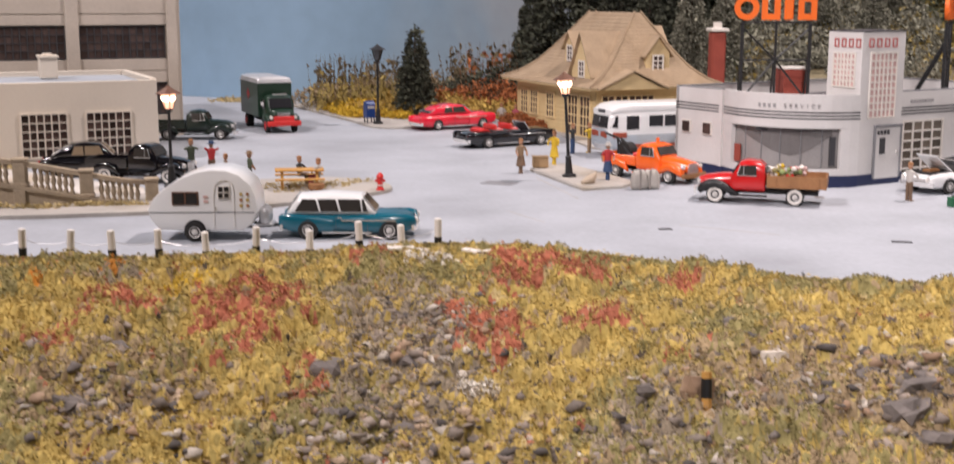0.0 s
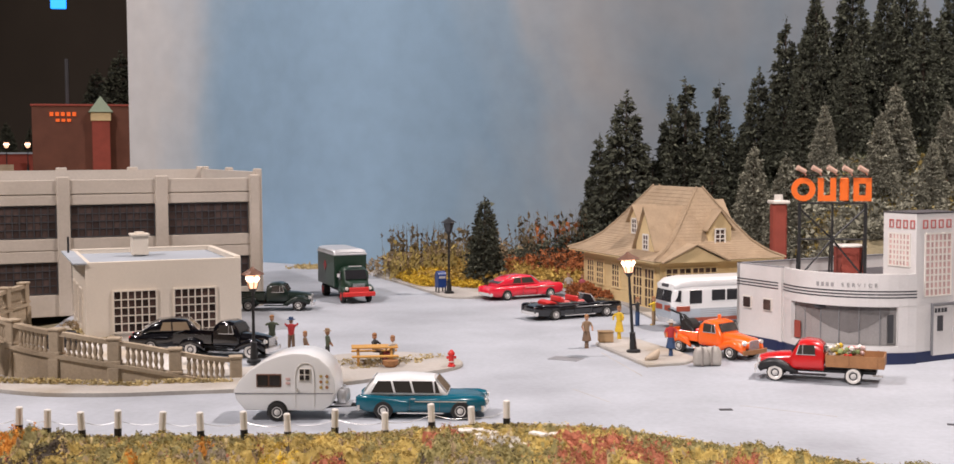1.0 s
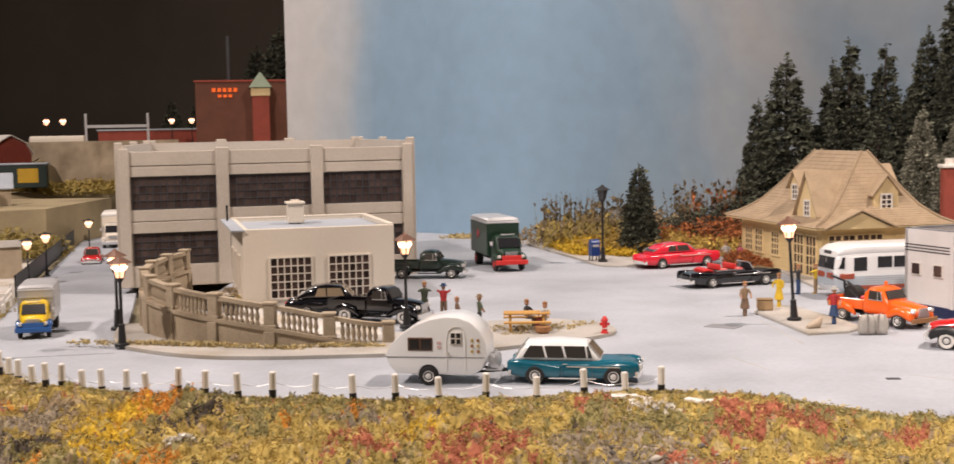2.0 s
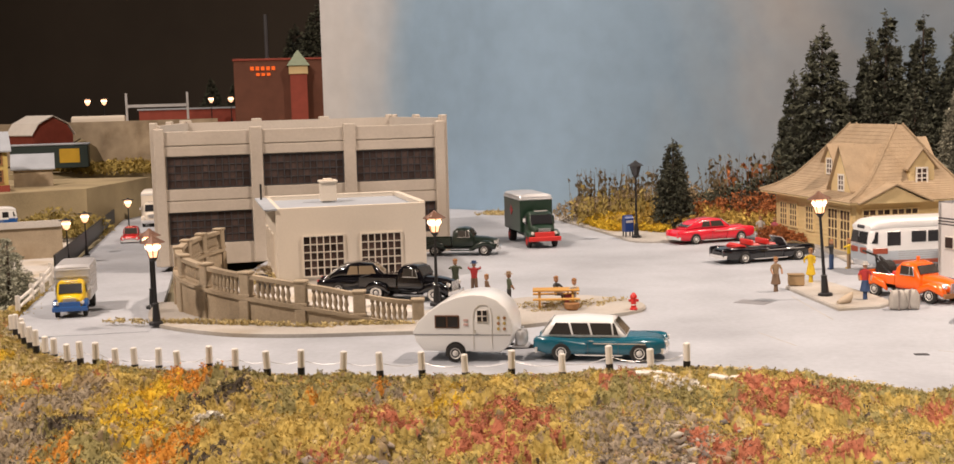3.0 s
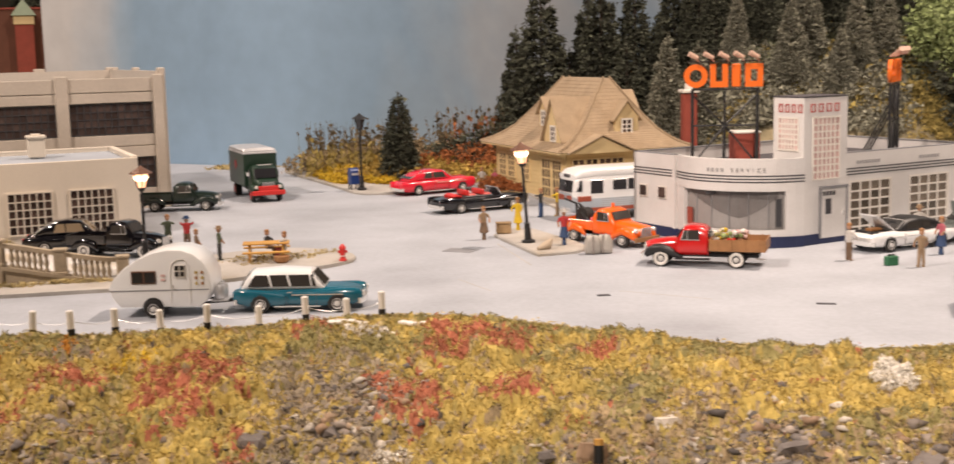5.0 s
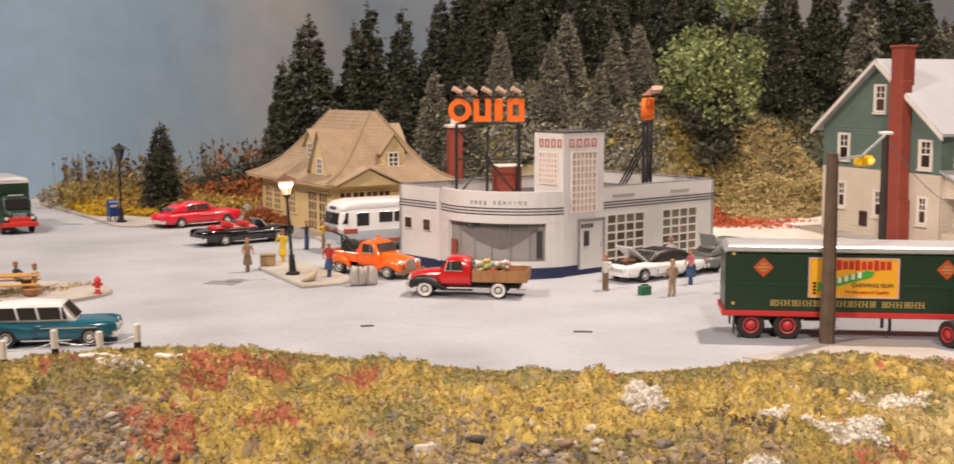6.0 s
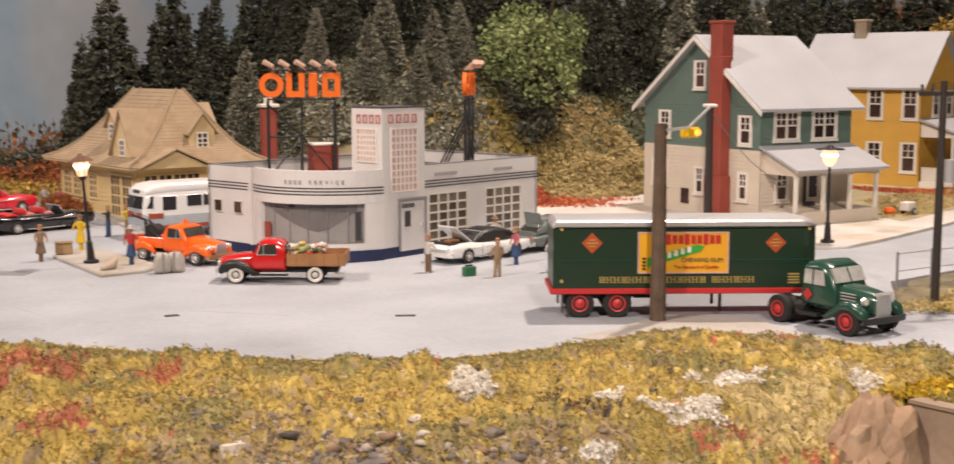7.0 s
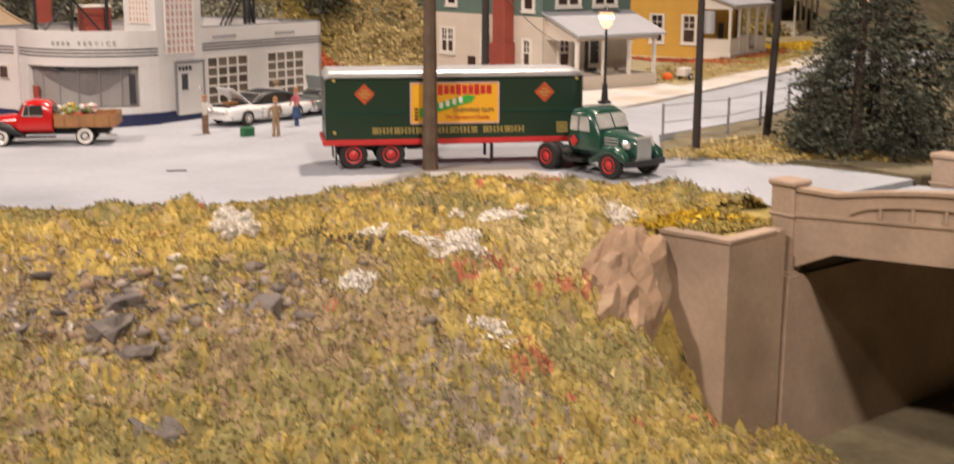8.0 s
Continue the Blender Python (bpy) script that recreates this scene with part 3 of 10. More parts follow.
# ---- retaining wall with balustrade ----
def balustrade():
    w = thing("retaining_wall", 0, 0, 0, 0, "weathered tan concrete retaining wall with pilasters and a curved balustrade", "wall", kind="structure")
    line = ringline([(-15.9, 49.35), (-18.0, 48.6), (-20.2, 48.0), (-22.8, 47.7), (-25.0, 48.25), (-26.9, 49.4), (-28.5, 51.2), (-29.7, 53.6), (-30.4, 56.4), (-30.8, 59.5)], 8)
    # arc length
    acc = [0.0]
    for a, b in zip(line, line[1:]):
        acc.append(acc[-1] + math.dist(a, b))

    def at(s):
        k = max(0, min(len(line) - 2, int(np.searchsorted(acc, s)) - 1))
        t = (s - acc[k]) / max(acc[k + 1] - acc[k], 1e-6)
        p = lerp(line[k], line[k + 1], t)
        d = Vector((line[k + 1][0] - line[k][0], line[k + 1][1] - line[k][1], 0)).normalized()
        return p, d

    total = acc[-1]

    def base(s):
        return float(np.interp(s, [0, 1.2, 4, 7, 11, 14.5, 20], [0, 0.15, 0.75, 1.25, 1.65, 1.85, 2.0]))

    def foot(s):
        p, _ = at(s)
        return -0.6 + float(fall(np.array(p[0]), np.array(p[1])))

    def band(name, z0, z1, half, s0=0.0, label=""):
        rows, n = [], 46
        for k in range(n + 1):
            s = s0 + (total - s0) * k / n
            p, d = at(s)
            nrm = Vector((-d.y, d.x, 0))
            a, b = z0(s), z1(s)
            P = Vector((p[0], p[1], 0))
            rows.append([P + nrm * half + Vector((0, 0, a)), P - nrm * half + Vector((0, 0, a)), P - nrm * half + Vector((0, 0, b)), P + nrm * half + Vector((0, 0, b))])
        return part(name, loft(bmesh.new(), rows), M["conc"], w, label)

    band("wall_face", foot, lambda s: base(s) - 0.16, 0.2)
    band("cornice", lambda s: base(s) - 0.16, lambda s: base(s), 0.3)
    band("rail", lambda s: base(s) + 0.78, lambda s: base(s) + 0.96, 0.17)
    bal = None
    post = None
    count = 9
    step = total / count
    for k in range(count + 1):
        p, d = at(min(k * step, total - 0.01))
        z = base(k * step)
        ang = math.degrees(math.atan2(d.y, d.x))
        b = B((0, 0, 0.5), (0.52, 0.46, 1.0), 0.05)
        box(b, (0, 0, 1.03), (0.6, 0.54, 0.12), 0.03)
        box(b, (0, 0, 0.04), (0.6, 0.54, 0.12), 0.02)
        ob = part("post", b, M["conc"], w)
        ob.matrix_basis = pose(p[0] * S, p[1] * S, z * S, 0, 0, ang)
        f = foot(k * step)
        if z - f > 1.0:
            pb = part("pilaster", B((0, 0, 0), (0.5, 0.62, z - 0.16 - f), 0.04), M["conc"], w)
            pb.matrix_basis = pose(p[0] * S, p[1] * S, (z - 0.16 + f) / 2 * S, 0, 0, ang)
        if k < count:
            for j in range(7):
                s = k * step + 0.45 + (step - 0.9) * (j + 0.5) / 7
                q, dd = at(s)
                if bal is None:
                    bal = part("baluster", lathe(bmesh.new(), [(0.1, 0), (0.1, 0.1), (0.06, 0.16), (0.115, 0.34), (0.06, 0.62), (0.1, 0.68), (0.1, 0.8)], 8), M["conc"], w, smooth=True)
                    ob = bal
                else:
                    ob = new("baluster", bal.data)
                    ob.parent = w
                ob.matrix_basis = pose(q[0] * S, q[1] * S, base(s) * S)
    return w


balustrade()


# ---- the road bridge beside the gully ----
def bridge():
    br = thing("road_bridge", 27.9, 29.6, 0, -72, "cast tan concrete road bridge with panelled parapets and a shallow arch", "bridge", kind="structure")
    up = lambda x: 0.085 * x  # noqa: E731
    for side, name in ((0.0, "parapet"), (8.2, "parapet")):
        bm = bmesh.new()
        top, low = [], []
        for k in range(17):
            x = 0.35 + 22 * k / 16
            top.append((x, 0.78 + up(x) - 0.16 * math.exp(-((x - 2.0) / 1.0) ** 2) + 0.1 * math.sin(min(x, 12) / 12 * 3.14)))
            low.append((x, -0.95 + up(x) - 0.75 * max(0.0, 1 - x / 1.6) ** 1.6))
        slab(bm, low + top[::-1], side - 0.2, side + 0.2)
        part(name, bm, M["conc_pink"], br)
        coping = bmesh.new()
        loft(coping, [[(x, side + a, z + c) for a, c in ((-0.27, 0), (0.27, 0), (0.27, 0.1), (-0.27, 0.1))] for x, z in top])
        part("coping", coping, M["conc_pink"], br)
        cord = bmesh.new()
        loft(cord, [[(x, side + a, 0.05 + up(x) + c) for a, c in ((-0.25, 0), (0.25, 0), (0.25, 0.09), (-0.25, 0.09))] for x, z in top])
        part("string_course", cord, M["conc_pink"], br)
        for j in range(3):
            pan = bmesh.new()
            x0 = 2.2 + j * 5.6
            rim = [(x0 + 4.8 * t, 0.22 + up(x0 + 4.8 * t) + 0.30 * math.sin(math.pi * t) ** 0.5) for t in [i / 10 for i in range(11)]]
            for s in (-0.235, 0.235):
                loft(pan, [[(x, side + s - 0.035, z), (x, side + s + 0.035, z), (x, side + s + 0.035, z + 0.06), (x, side + s - 0.035, z + 0.06)] for x, z in rim])
                for i in range(2, 9, 2):
                    box(pan, (rim[i][0], side + s, (rim[i][1] + 0.15 + up(rim[i][0])) / 2), (0.09, 0.05, rim[i][1] - 0.15 - up(rim[i][0])))
            part("panel", pan, M["conc_pink"], br)
        pil = B((0, side, -0.35), (0.8, 0.7, 2.6), 0.06)
        box(pil, (0, side, 1.0), (0.94, 0.84, 0.18), 0.05)
        box(pil, (0, side, 0.1), (0.88, 0.78, 0.1), 0.03)
        box(pil, (0, side, -1.6), (0.9, 0.8, 0.16), 0.04)
        part("pillar", pil, M["conc_pink"], br)
    deck = bmesh.new()
    loft(deck, [[(x, 0.1, up(x) - 0.9), (x, 8.1, up(x) - 0.9), (x, 8.1, up(x) - 0.02), (x, 0.1, up(x) - 0.02)] for x in (-1.0, 2, 6, 12, 22.5)])
    part("deck", deck, M["road"], br)
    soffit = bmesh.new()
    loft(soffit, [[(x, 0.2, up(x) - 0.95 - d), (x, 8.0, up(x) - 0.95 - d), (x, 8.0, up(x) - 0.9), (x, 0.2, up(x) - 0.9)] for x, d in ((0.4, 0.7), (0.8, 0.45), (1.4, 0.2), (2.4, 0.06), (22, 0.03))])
    # near-black colour puts the shade under the deck into the concrete
    part("soffit", soffit, mat("shaded_concrete", (0.05, 0.04, 0.03), 0.9, vary=0.3), br)
    # abutment under the near end
    ab = bmesh.new()
    prism(ab, [(-1.1, -0.55), (0.55, -0.55), (0.55, 8.8), (-1.1, 8.8)], -10, -1.62)
    part("abutment", ab, M["conc_pink"], br, "stained concrete abutment wall")
    # wing wall
    wing = thing("wing_wall", 0, 0, 0, 0, "stained tan concrete wing wall stepping down to the gully", "wall", kind="structure")
    g = prism(bmesh.new(), [(23.95, 29.95), (24.95, 27.95), (27.42, 28.98), (27.35, 29.5), (25.25, 28.66), (24.5, 30.2)], -10, -0.22)
    part("wall_face", g, M["conc_pink"], wing)
    c = prism(bmesh.new(), [(23.9, 29.93), (24.94, 27.88), (26.95, 28.72), (26.85, 29.2), (25.16, 28.5), (24.4, 30.1)], -0.26, -0.16)
    part("coping", c, M["conc_pink"], wing)
    return br


bridge()


def rock_outcrop():
    """A long split ridge of rock running down the bank beside the wing wall."""
    t = bmesh.new()
    bmesh.ops.create_icosphere(t, subdivisions=4, radius=1.0)
    for v in t.verts:
        p = v.co.copy()
        q = Vector((p.x * 2.2, p.y, p.z))
        s = 0.85 + abs(noise.noise(q * 1.3 + Vector((4, 0, 1)))) * 0.36 + noise.cell(q * 1.2) * 0.12 + noise.fractal(q * 4.0, 1.0, 2.0, 3) * 0.04
        v.co = Vector((p.x * s * 4.0, p.y * s * 1.1 - 0.35 * p.z - 0.3 * abs(noise.noise(q * 2.2)), p.z * s * 1.6 - 0.35 * abs(noise.noise(Vector((q.x * 0.5, q.y * 2.5, 3)))) ))
    ob = part("rock_outcrop", t, M["rockbrown"])
    ob.matrix_basis = pose(21.7 * S, 28.2 * S, -2.3 * S, 0, 0, 228) @ pose(0, 0, 0, 0, 28, 0)
    tagged(ob, "craggy brown rock face beside the bridge abutment", "rock")


rock_outcrop()


# ---- building helpers ----
def frame_ring(bm, x0, x1, z0, z1, t, depth, y=0.0):
    """A closed rectangular frame in one piece, t wide, outside the opening."""
    rows = []
    for cx, cz, sx, sz in ((x0, z0, -1, -1), (x1, z0, 1, -1), (x1, z1, 1, 1), (x0, z1, -1, 1)):
        rows.append([bm.verts.new(p) for p in ((cx, y - depth / 2, cz), (cx + sx * t, y - depth / 2, cz + sz * t), (cx + sx * t, y + depth / 2, cz + sz * t), (cx, y + depth / 2, cz))])
    for i in range(4):
        a, b = rows[i], rows[(i + 1) % 4]
        for k in range(4):
            bm.faces.new((a[k], a[(k + 1) % 4], b[(k + 1) % 4], b[k]))
    return bm


def repeat(name, first, parent, x, z, y=0.0):
    """One more piece on the mesh of the first."""
    ob = new(name, first.data)
    ob.parent = parent
    ob.matrix_basis = Matrix.Translation((x * S, y * S, z * S))
    return ob


def pane_window(parent, name, origin, u, n, w, h, nx, ny, frame_mat, pane_mat, bar=0.07, rim=0.14, depth=0.12, label="", base=None):
    """A many-paned window in a wall: frame, each bar and each pane. origin: lower left corner; u: along the wall; n: outward."""
    u, n = Vector(u).normalized(), Vector(n).normalized()
    rot = Matrix((u, -n, Vector((0, 0, 1)))).transposed().to_4x4()  # local x along, y inward, z up
    win = part(name, frame_ring(bmesh.new(), 0, w, 0, h, rim, depth), frame_mat, parent, label)
    win.matrix_basis = (base or Matrix.Identity(4)) @ Matrix.Translation(Vector(origin) * S) @ rot
    up = part("glazing_bar", B((0, 0, 0), (bar, depth * 0.7, h)), frame_mat, win)
    up.matrix_basis = Matrix.Translation((w / nx * S, 0, h / 2 * S))
    for i in range(2, nx):
        repeat("glazing_bar", up, win, w * i / nx, h / 2)
    across = part("glazing_bar", B((0, 0.005, 0), (w, depth * 0.6, bar * 0.9)), frame_mat, win)
    across.matrix_basis = Matrix.Translation((w / 2 * S, 0, h / ny * S))
    for j in range(2, ny):
        repeat("glazing_bar", across, win, w / 2, h * j / ny)
    first = part("pane", B((0, 0.02, 0), (w / nx, 0.03, h / ny)), pane_mat, win)
    first.matrix_basis = Matrix.Translation((w * 0.5 / nx * S, 0.0, h * 0.5 / ny * S))
    for i in range(nx):
        for j in range(ny):
            if i or j:
                repeat("pane", first, win, w * (i + 0.5) / nx, h * (j + 0.5) / ny)
    return win


def sash(parent, at, u, n, w=0.9, h=1.5, mat_frame=None, name="window", double=False):
    """A sash window with casing, sill, meeting rail, bars and pane."""
    u, n = Vector(u).normalized(), Vector(n).normalized()
    rot = Matrix((u, -n, Vector((0, 0, 1)))).transposed().to_4x4()
    k = 2 if double else 1
    W = w * k
    m = mat_frame or M["trim"]
    win = part(name, frame_ring(bmesh.new(), 0, W, 0, h, 0.13, 0.11), m, parent)
    win.matrix_basis = Matrix.Translation(Vector(at) * S) @ rot
    part("sill", B((W / 2, 0, -0.19), (W + 0.36, 0.2, 0.1)), m, win)
    for i in range(k):
        x = i * w
        part("meeting_rail", B((x + w / 2, 0.01, h / 2), (w, 0.07, 0.09)), m, win)
        part("glazing_bar", B((x + w / 2, 0.015, h * 0.75), (0.05, 0.05, h / 2)), m, win)
        part("glazing_bar", B((x + w / 2, 0.015, h * 0.75), (w, 0.045, 0.05)), m, win)
        part("stile", B((x + 0.04, 0.01, h / 2), (0.08, 0.06, h)), m, win)
        part("stile", B((x + w - 0.04, 0.01, h / 2), (0.08, 0.06, h)), m, win)
    part("pane", B((W / 2, 0.035, h / 2), (W, 0.03, h)), M["panelit"], win)
    return win


def gable_roof(parent, name, x0, x1, y0, y1, ze, zr, material, over=0.5, thick=0.16, axis="x", label=""):
    """A pitched roof with its ridge along the axis."""
    bm = bmesh.new()
    if axis == "x":
        ym = (y0 + y1) / 2
        s = (zr - ze) / (ym - y0)
        prof = [(y0 - over, ze - s * over), (ym, zr), (y1 + over, ze - s * over), (y1 + over, ze - s * over + thick), (ym, zr + thick * 1.3), (y0 - over, ze - s * over + thick)]
        loft(bm, [[(x, y, z) for y, z in prof] for x in (x0 - over, x1 + over)])
    else:
        xm = (x0 + x1) / 2
        s = (zr - ze) / (xm - x0)
        prof = [(x0 - over, ze - s * over), (xm, zr), (x1 + over, ze - s * over), (x1 + over, ze - s * over + thick), (xm, zr + thick * 1.3), (x0 - over, ze - s * over + thick)]
        loft(bm, [[(x, y, z) for x, z in prof] for y in (y0 - over, y1 + over)])
    return part(name, bm, material, parent, label)


def clapboard(bm, a, b, z0, z1, n, pitch=0.26, t=0.035, mi=0):
    """Lapped boards on a wall from a to b (x, y), outward n, in one skin."""
    a, b, n = Vector((*a, 0)), Vector((*b, 0)), Vector((*n, 0)).normalized()
    z = z0
    while z < z1 - 0.05:
        zt = min(z + pitch, z1)
        q = [a + n * t + Vector((0, 0, z)), b + n * t + Vector((0, 0, z)), b + n * 0.005 + Vector((0, 0, zt)), a + n * 0.005 + Vector((0, 0, zt))]
        poly(bm, q, mi)
        if z > z0:
            poly(bm, [a + n * 0.005 + Vector((0, 0, z)), b + n * 0.005 + Vector((0, 0, z)), q[1], q[0]], mi)
        z = zt
    return bm


# ---- factory ----
def factory():
    W, D, H = 18.0, 17.0, 8.2
    f = thing("factory", -38.47, 66.18, 0, 31.25, "pale concrete two-storey factory with dark many-paned windows and parapet roof", "factory building")
    part("roof", prism(bmesh.new(), [(0.3, 0.3), (W - 0.3, 0.3), (W - 0.3, D - 0.3), (2.6, D - 0.3)], H - 1.9, H - 1.7), M["roofgrey"], f)
    sills = [(0.0, 1.35), (3.35, 4.85), (6.9, H)]
    for wall, (o, rz, L, bays) in {"front": ((0, 0), 0, W, 3), "side_r": ((W, 0), 90, D, 2), "side_l": ((2.3, D), -97.7, 17.15, 2), "back": ((W, D), 180, W - 2.3, 3)}.items():
        top = H if wall == "front" else H + 0.38
        wob = part("wall", B((L / 2, 0.2, top / 2), (L, 0.3, top)), M["plaster"], f)
        wob.matrix_basis = pose(o[0] * S, o[1] * S, 0, 0, 0, rz)
        # bands, pilasters
        for z0, z1, y in ((0, 1.3, 0.0), (3.28, 3.95, -0.02), (4.0, 4.68, 0.0), (6.7, 7.3, 0.0), (7.36, top, 0.0)):
            part("spandrel", B((L / 2, y + 0.0, (z0 + z1) / 2), (L - 0.02, 0.16, z1 - z0), 0.02), M["plaster"], wob)
        for k in range(bays + 1):
            x = 0.28 + (L - 0.56) * k / bays
            part("pilaster", B((x, -0.02, top / 2 + 0.1), (0.75 if 0 < k < bays else 0.62, 0.44, top + 0.2), 0.05), M["plaster"], wob)
        if wall in ("front", "side_r", "side_l"):
            for k in range(bays):
                x0 = 0.28 + (L - 0.56) * k / bays + 0.46
                w = (L - 0.56) / bays - 0.92
                for z, h in ((1.4, 1.8), (4.78, 1.82)):
                    pane_window(f, "window", (x0, 0.03, z), (1, 0, 0), (0, -1, 0), w, h, 12, 4, M["dark"], M["pane"], bar=0.055, rim=0.06, depth=0.1, base=wob.matrix_basis.copy())
    return f


factory()


# ---- office ----
def office():
    W, D, H = 8.0, 8.9, 4.2
    o = thing("office", -26.96, 58.6, 0.0, 29.5, "low cream stucco office with a flat grey roof and small-paned windows", "office building")
    for nm, c, s in (("wall", (W / 2, 0.15, H / 2), (W, 0.3, H)), ("wall", (W / 2, D - 0.15, H / 2), (W, 0.3, H)), ("wall", (0.15, D / 2, H / 2), (0.3, D - 0.6, H)), ("wall", (W - 0.15, D / 2, H / 2), (0.3, D - 0.6, H))):
        part(nm, B(c, s, 0.02), M["cream"], o)
    part("roof", B((W / 2, D / 2, H - 0.28), (W - 0.6, D - 0.6, 0.2)), M["roofgrey"], o)
    cop = bmesh.new()
    box(cop, (W / 2, D - 0.14, H + 0.03), (W + 0.06, 0.34, 0.1), 0.02)
    box(cop, (W - 0.14, D / 2, H + 0.03), (0.34, D - 0.34, 0.1), 0.02)
    part("coping", cop, M["cream"], o)
    part("roof_edge", B((-0.25, D / 2, H - 0.05), (0.7, D + 0.2, 0.1), 0.02), M["roofgrey"], o, "grey overhanging eave on the side")
    for x in (1.41, 4.5):
        pane_window(o, "window", (x, -0.03, 0.55), (1, 0, 0), (0, -1, 0), 2.1, 2.08, 6, 5, M["cream"], M["panelit"], bar=0.065, rim=0.08, depth=0.1)
    for y in (2.0, 4.6, 6.8):
        pane_window(o, "window", (-0.03, y + 1.2, 0.7), (0, -1, 0), (-1, 0, 0), 1.2, 1.9, 3, 5, M["cream"], M["panelit"], bar=0.065, rim=0.08, depth=0.1)
    ch = B((3.4, 5.6, H + 0.45), (0.9, 0.9, 1.1), 0.04)
    box(ch, (3.4, 5.6, H + 1.03), (1.05, 1.05, 0.14), 0.03)
    box(ch, (3.4, 5.6, H + 1.13), (0.5, 0.5, 0.12), 0.03)
    part("chimney", ch, M["cream"], o)
    part("vent_pipe", C((-0.3, D - 1.5, H - 0.2), (-0.3, D - 1.5, H + 0.9), 0.06, n=8), M["black"], o)
    return o


office()


def trash_bin(x, y, m):
    b = lathe(bmesh.new(), [(0.28, 0), (0.3, 0.05), (0.32, 0.75), (0.34, 0.78), (0.3, 0.8), (0.28, 0.6)], 12)
    ob = part("trash_bin", b, m, smooth=True)
    tagged(put(ob, x, y, 0.14), "small dark metal drum standing on the pale lot", "drum", "drums by the office")


for k, (x, y) in enumerate([(-27.6, 56.2), (-27.0, 56.8), (-26.4, 56.0), (-28.2, 57.2)]):
    trash_bin(x, y, M["black"] if k % 2 == 0 else M["dark"])


# ---- service station ----
def bars(name, parent, spans, z, h, matrix, material, label=""):
    """Plain bars standing for a line of lettering."""
    for x0, x1 in spans:
        ob = part(name, B(((x0 + x1) / 2, 0, z), (x1 - x0, 0.03, h)), material, parent, label)
        ob.matrix_basis = matrix


def word(n, w, gap, x0, rng=random.Random(3)):
    """Widths of n strokes like a word."""
    out, x = [], x0
    for _ in range(n):
        ww = w * rng.uniform(0.75, 1.2)
        out.append((x, x + ww))
        x += ww + gap
    return out


def arc(a, b, sag, n):
    """Points on a circular arc from a to b that bulges to the right of the way by sag."""
    a, b = Vector(a), Vector(b)
    half = (b - a).length / 2
    r = (half * half + sag * sag) / (2 * sag)
    along = (b - a).normalized()
    out = Vector((along.y, -along.x))
    mid = (a + b) / 2 - out * (r - sag)
    t = math.asin(half / r)
    return [tuple(mid + out * r * math.cos(q) + along * r * math.sin(q)) for q in [-t + 2 * t * k / n for k in range(n + 1)]]


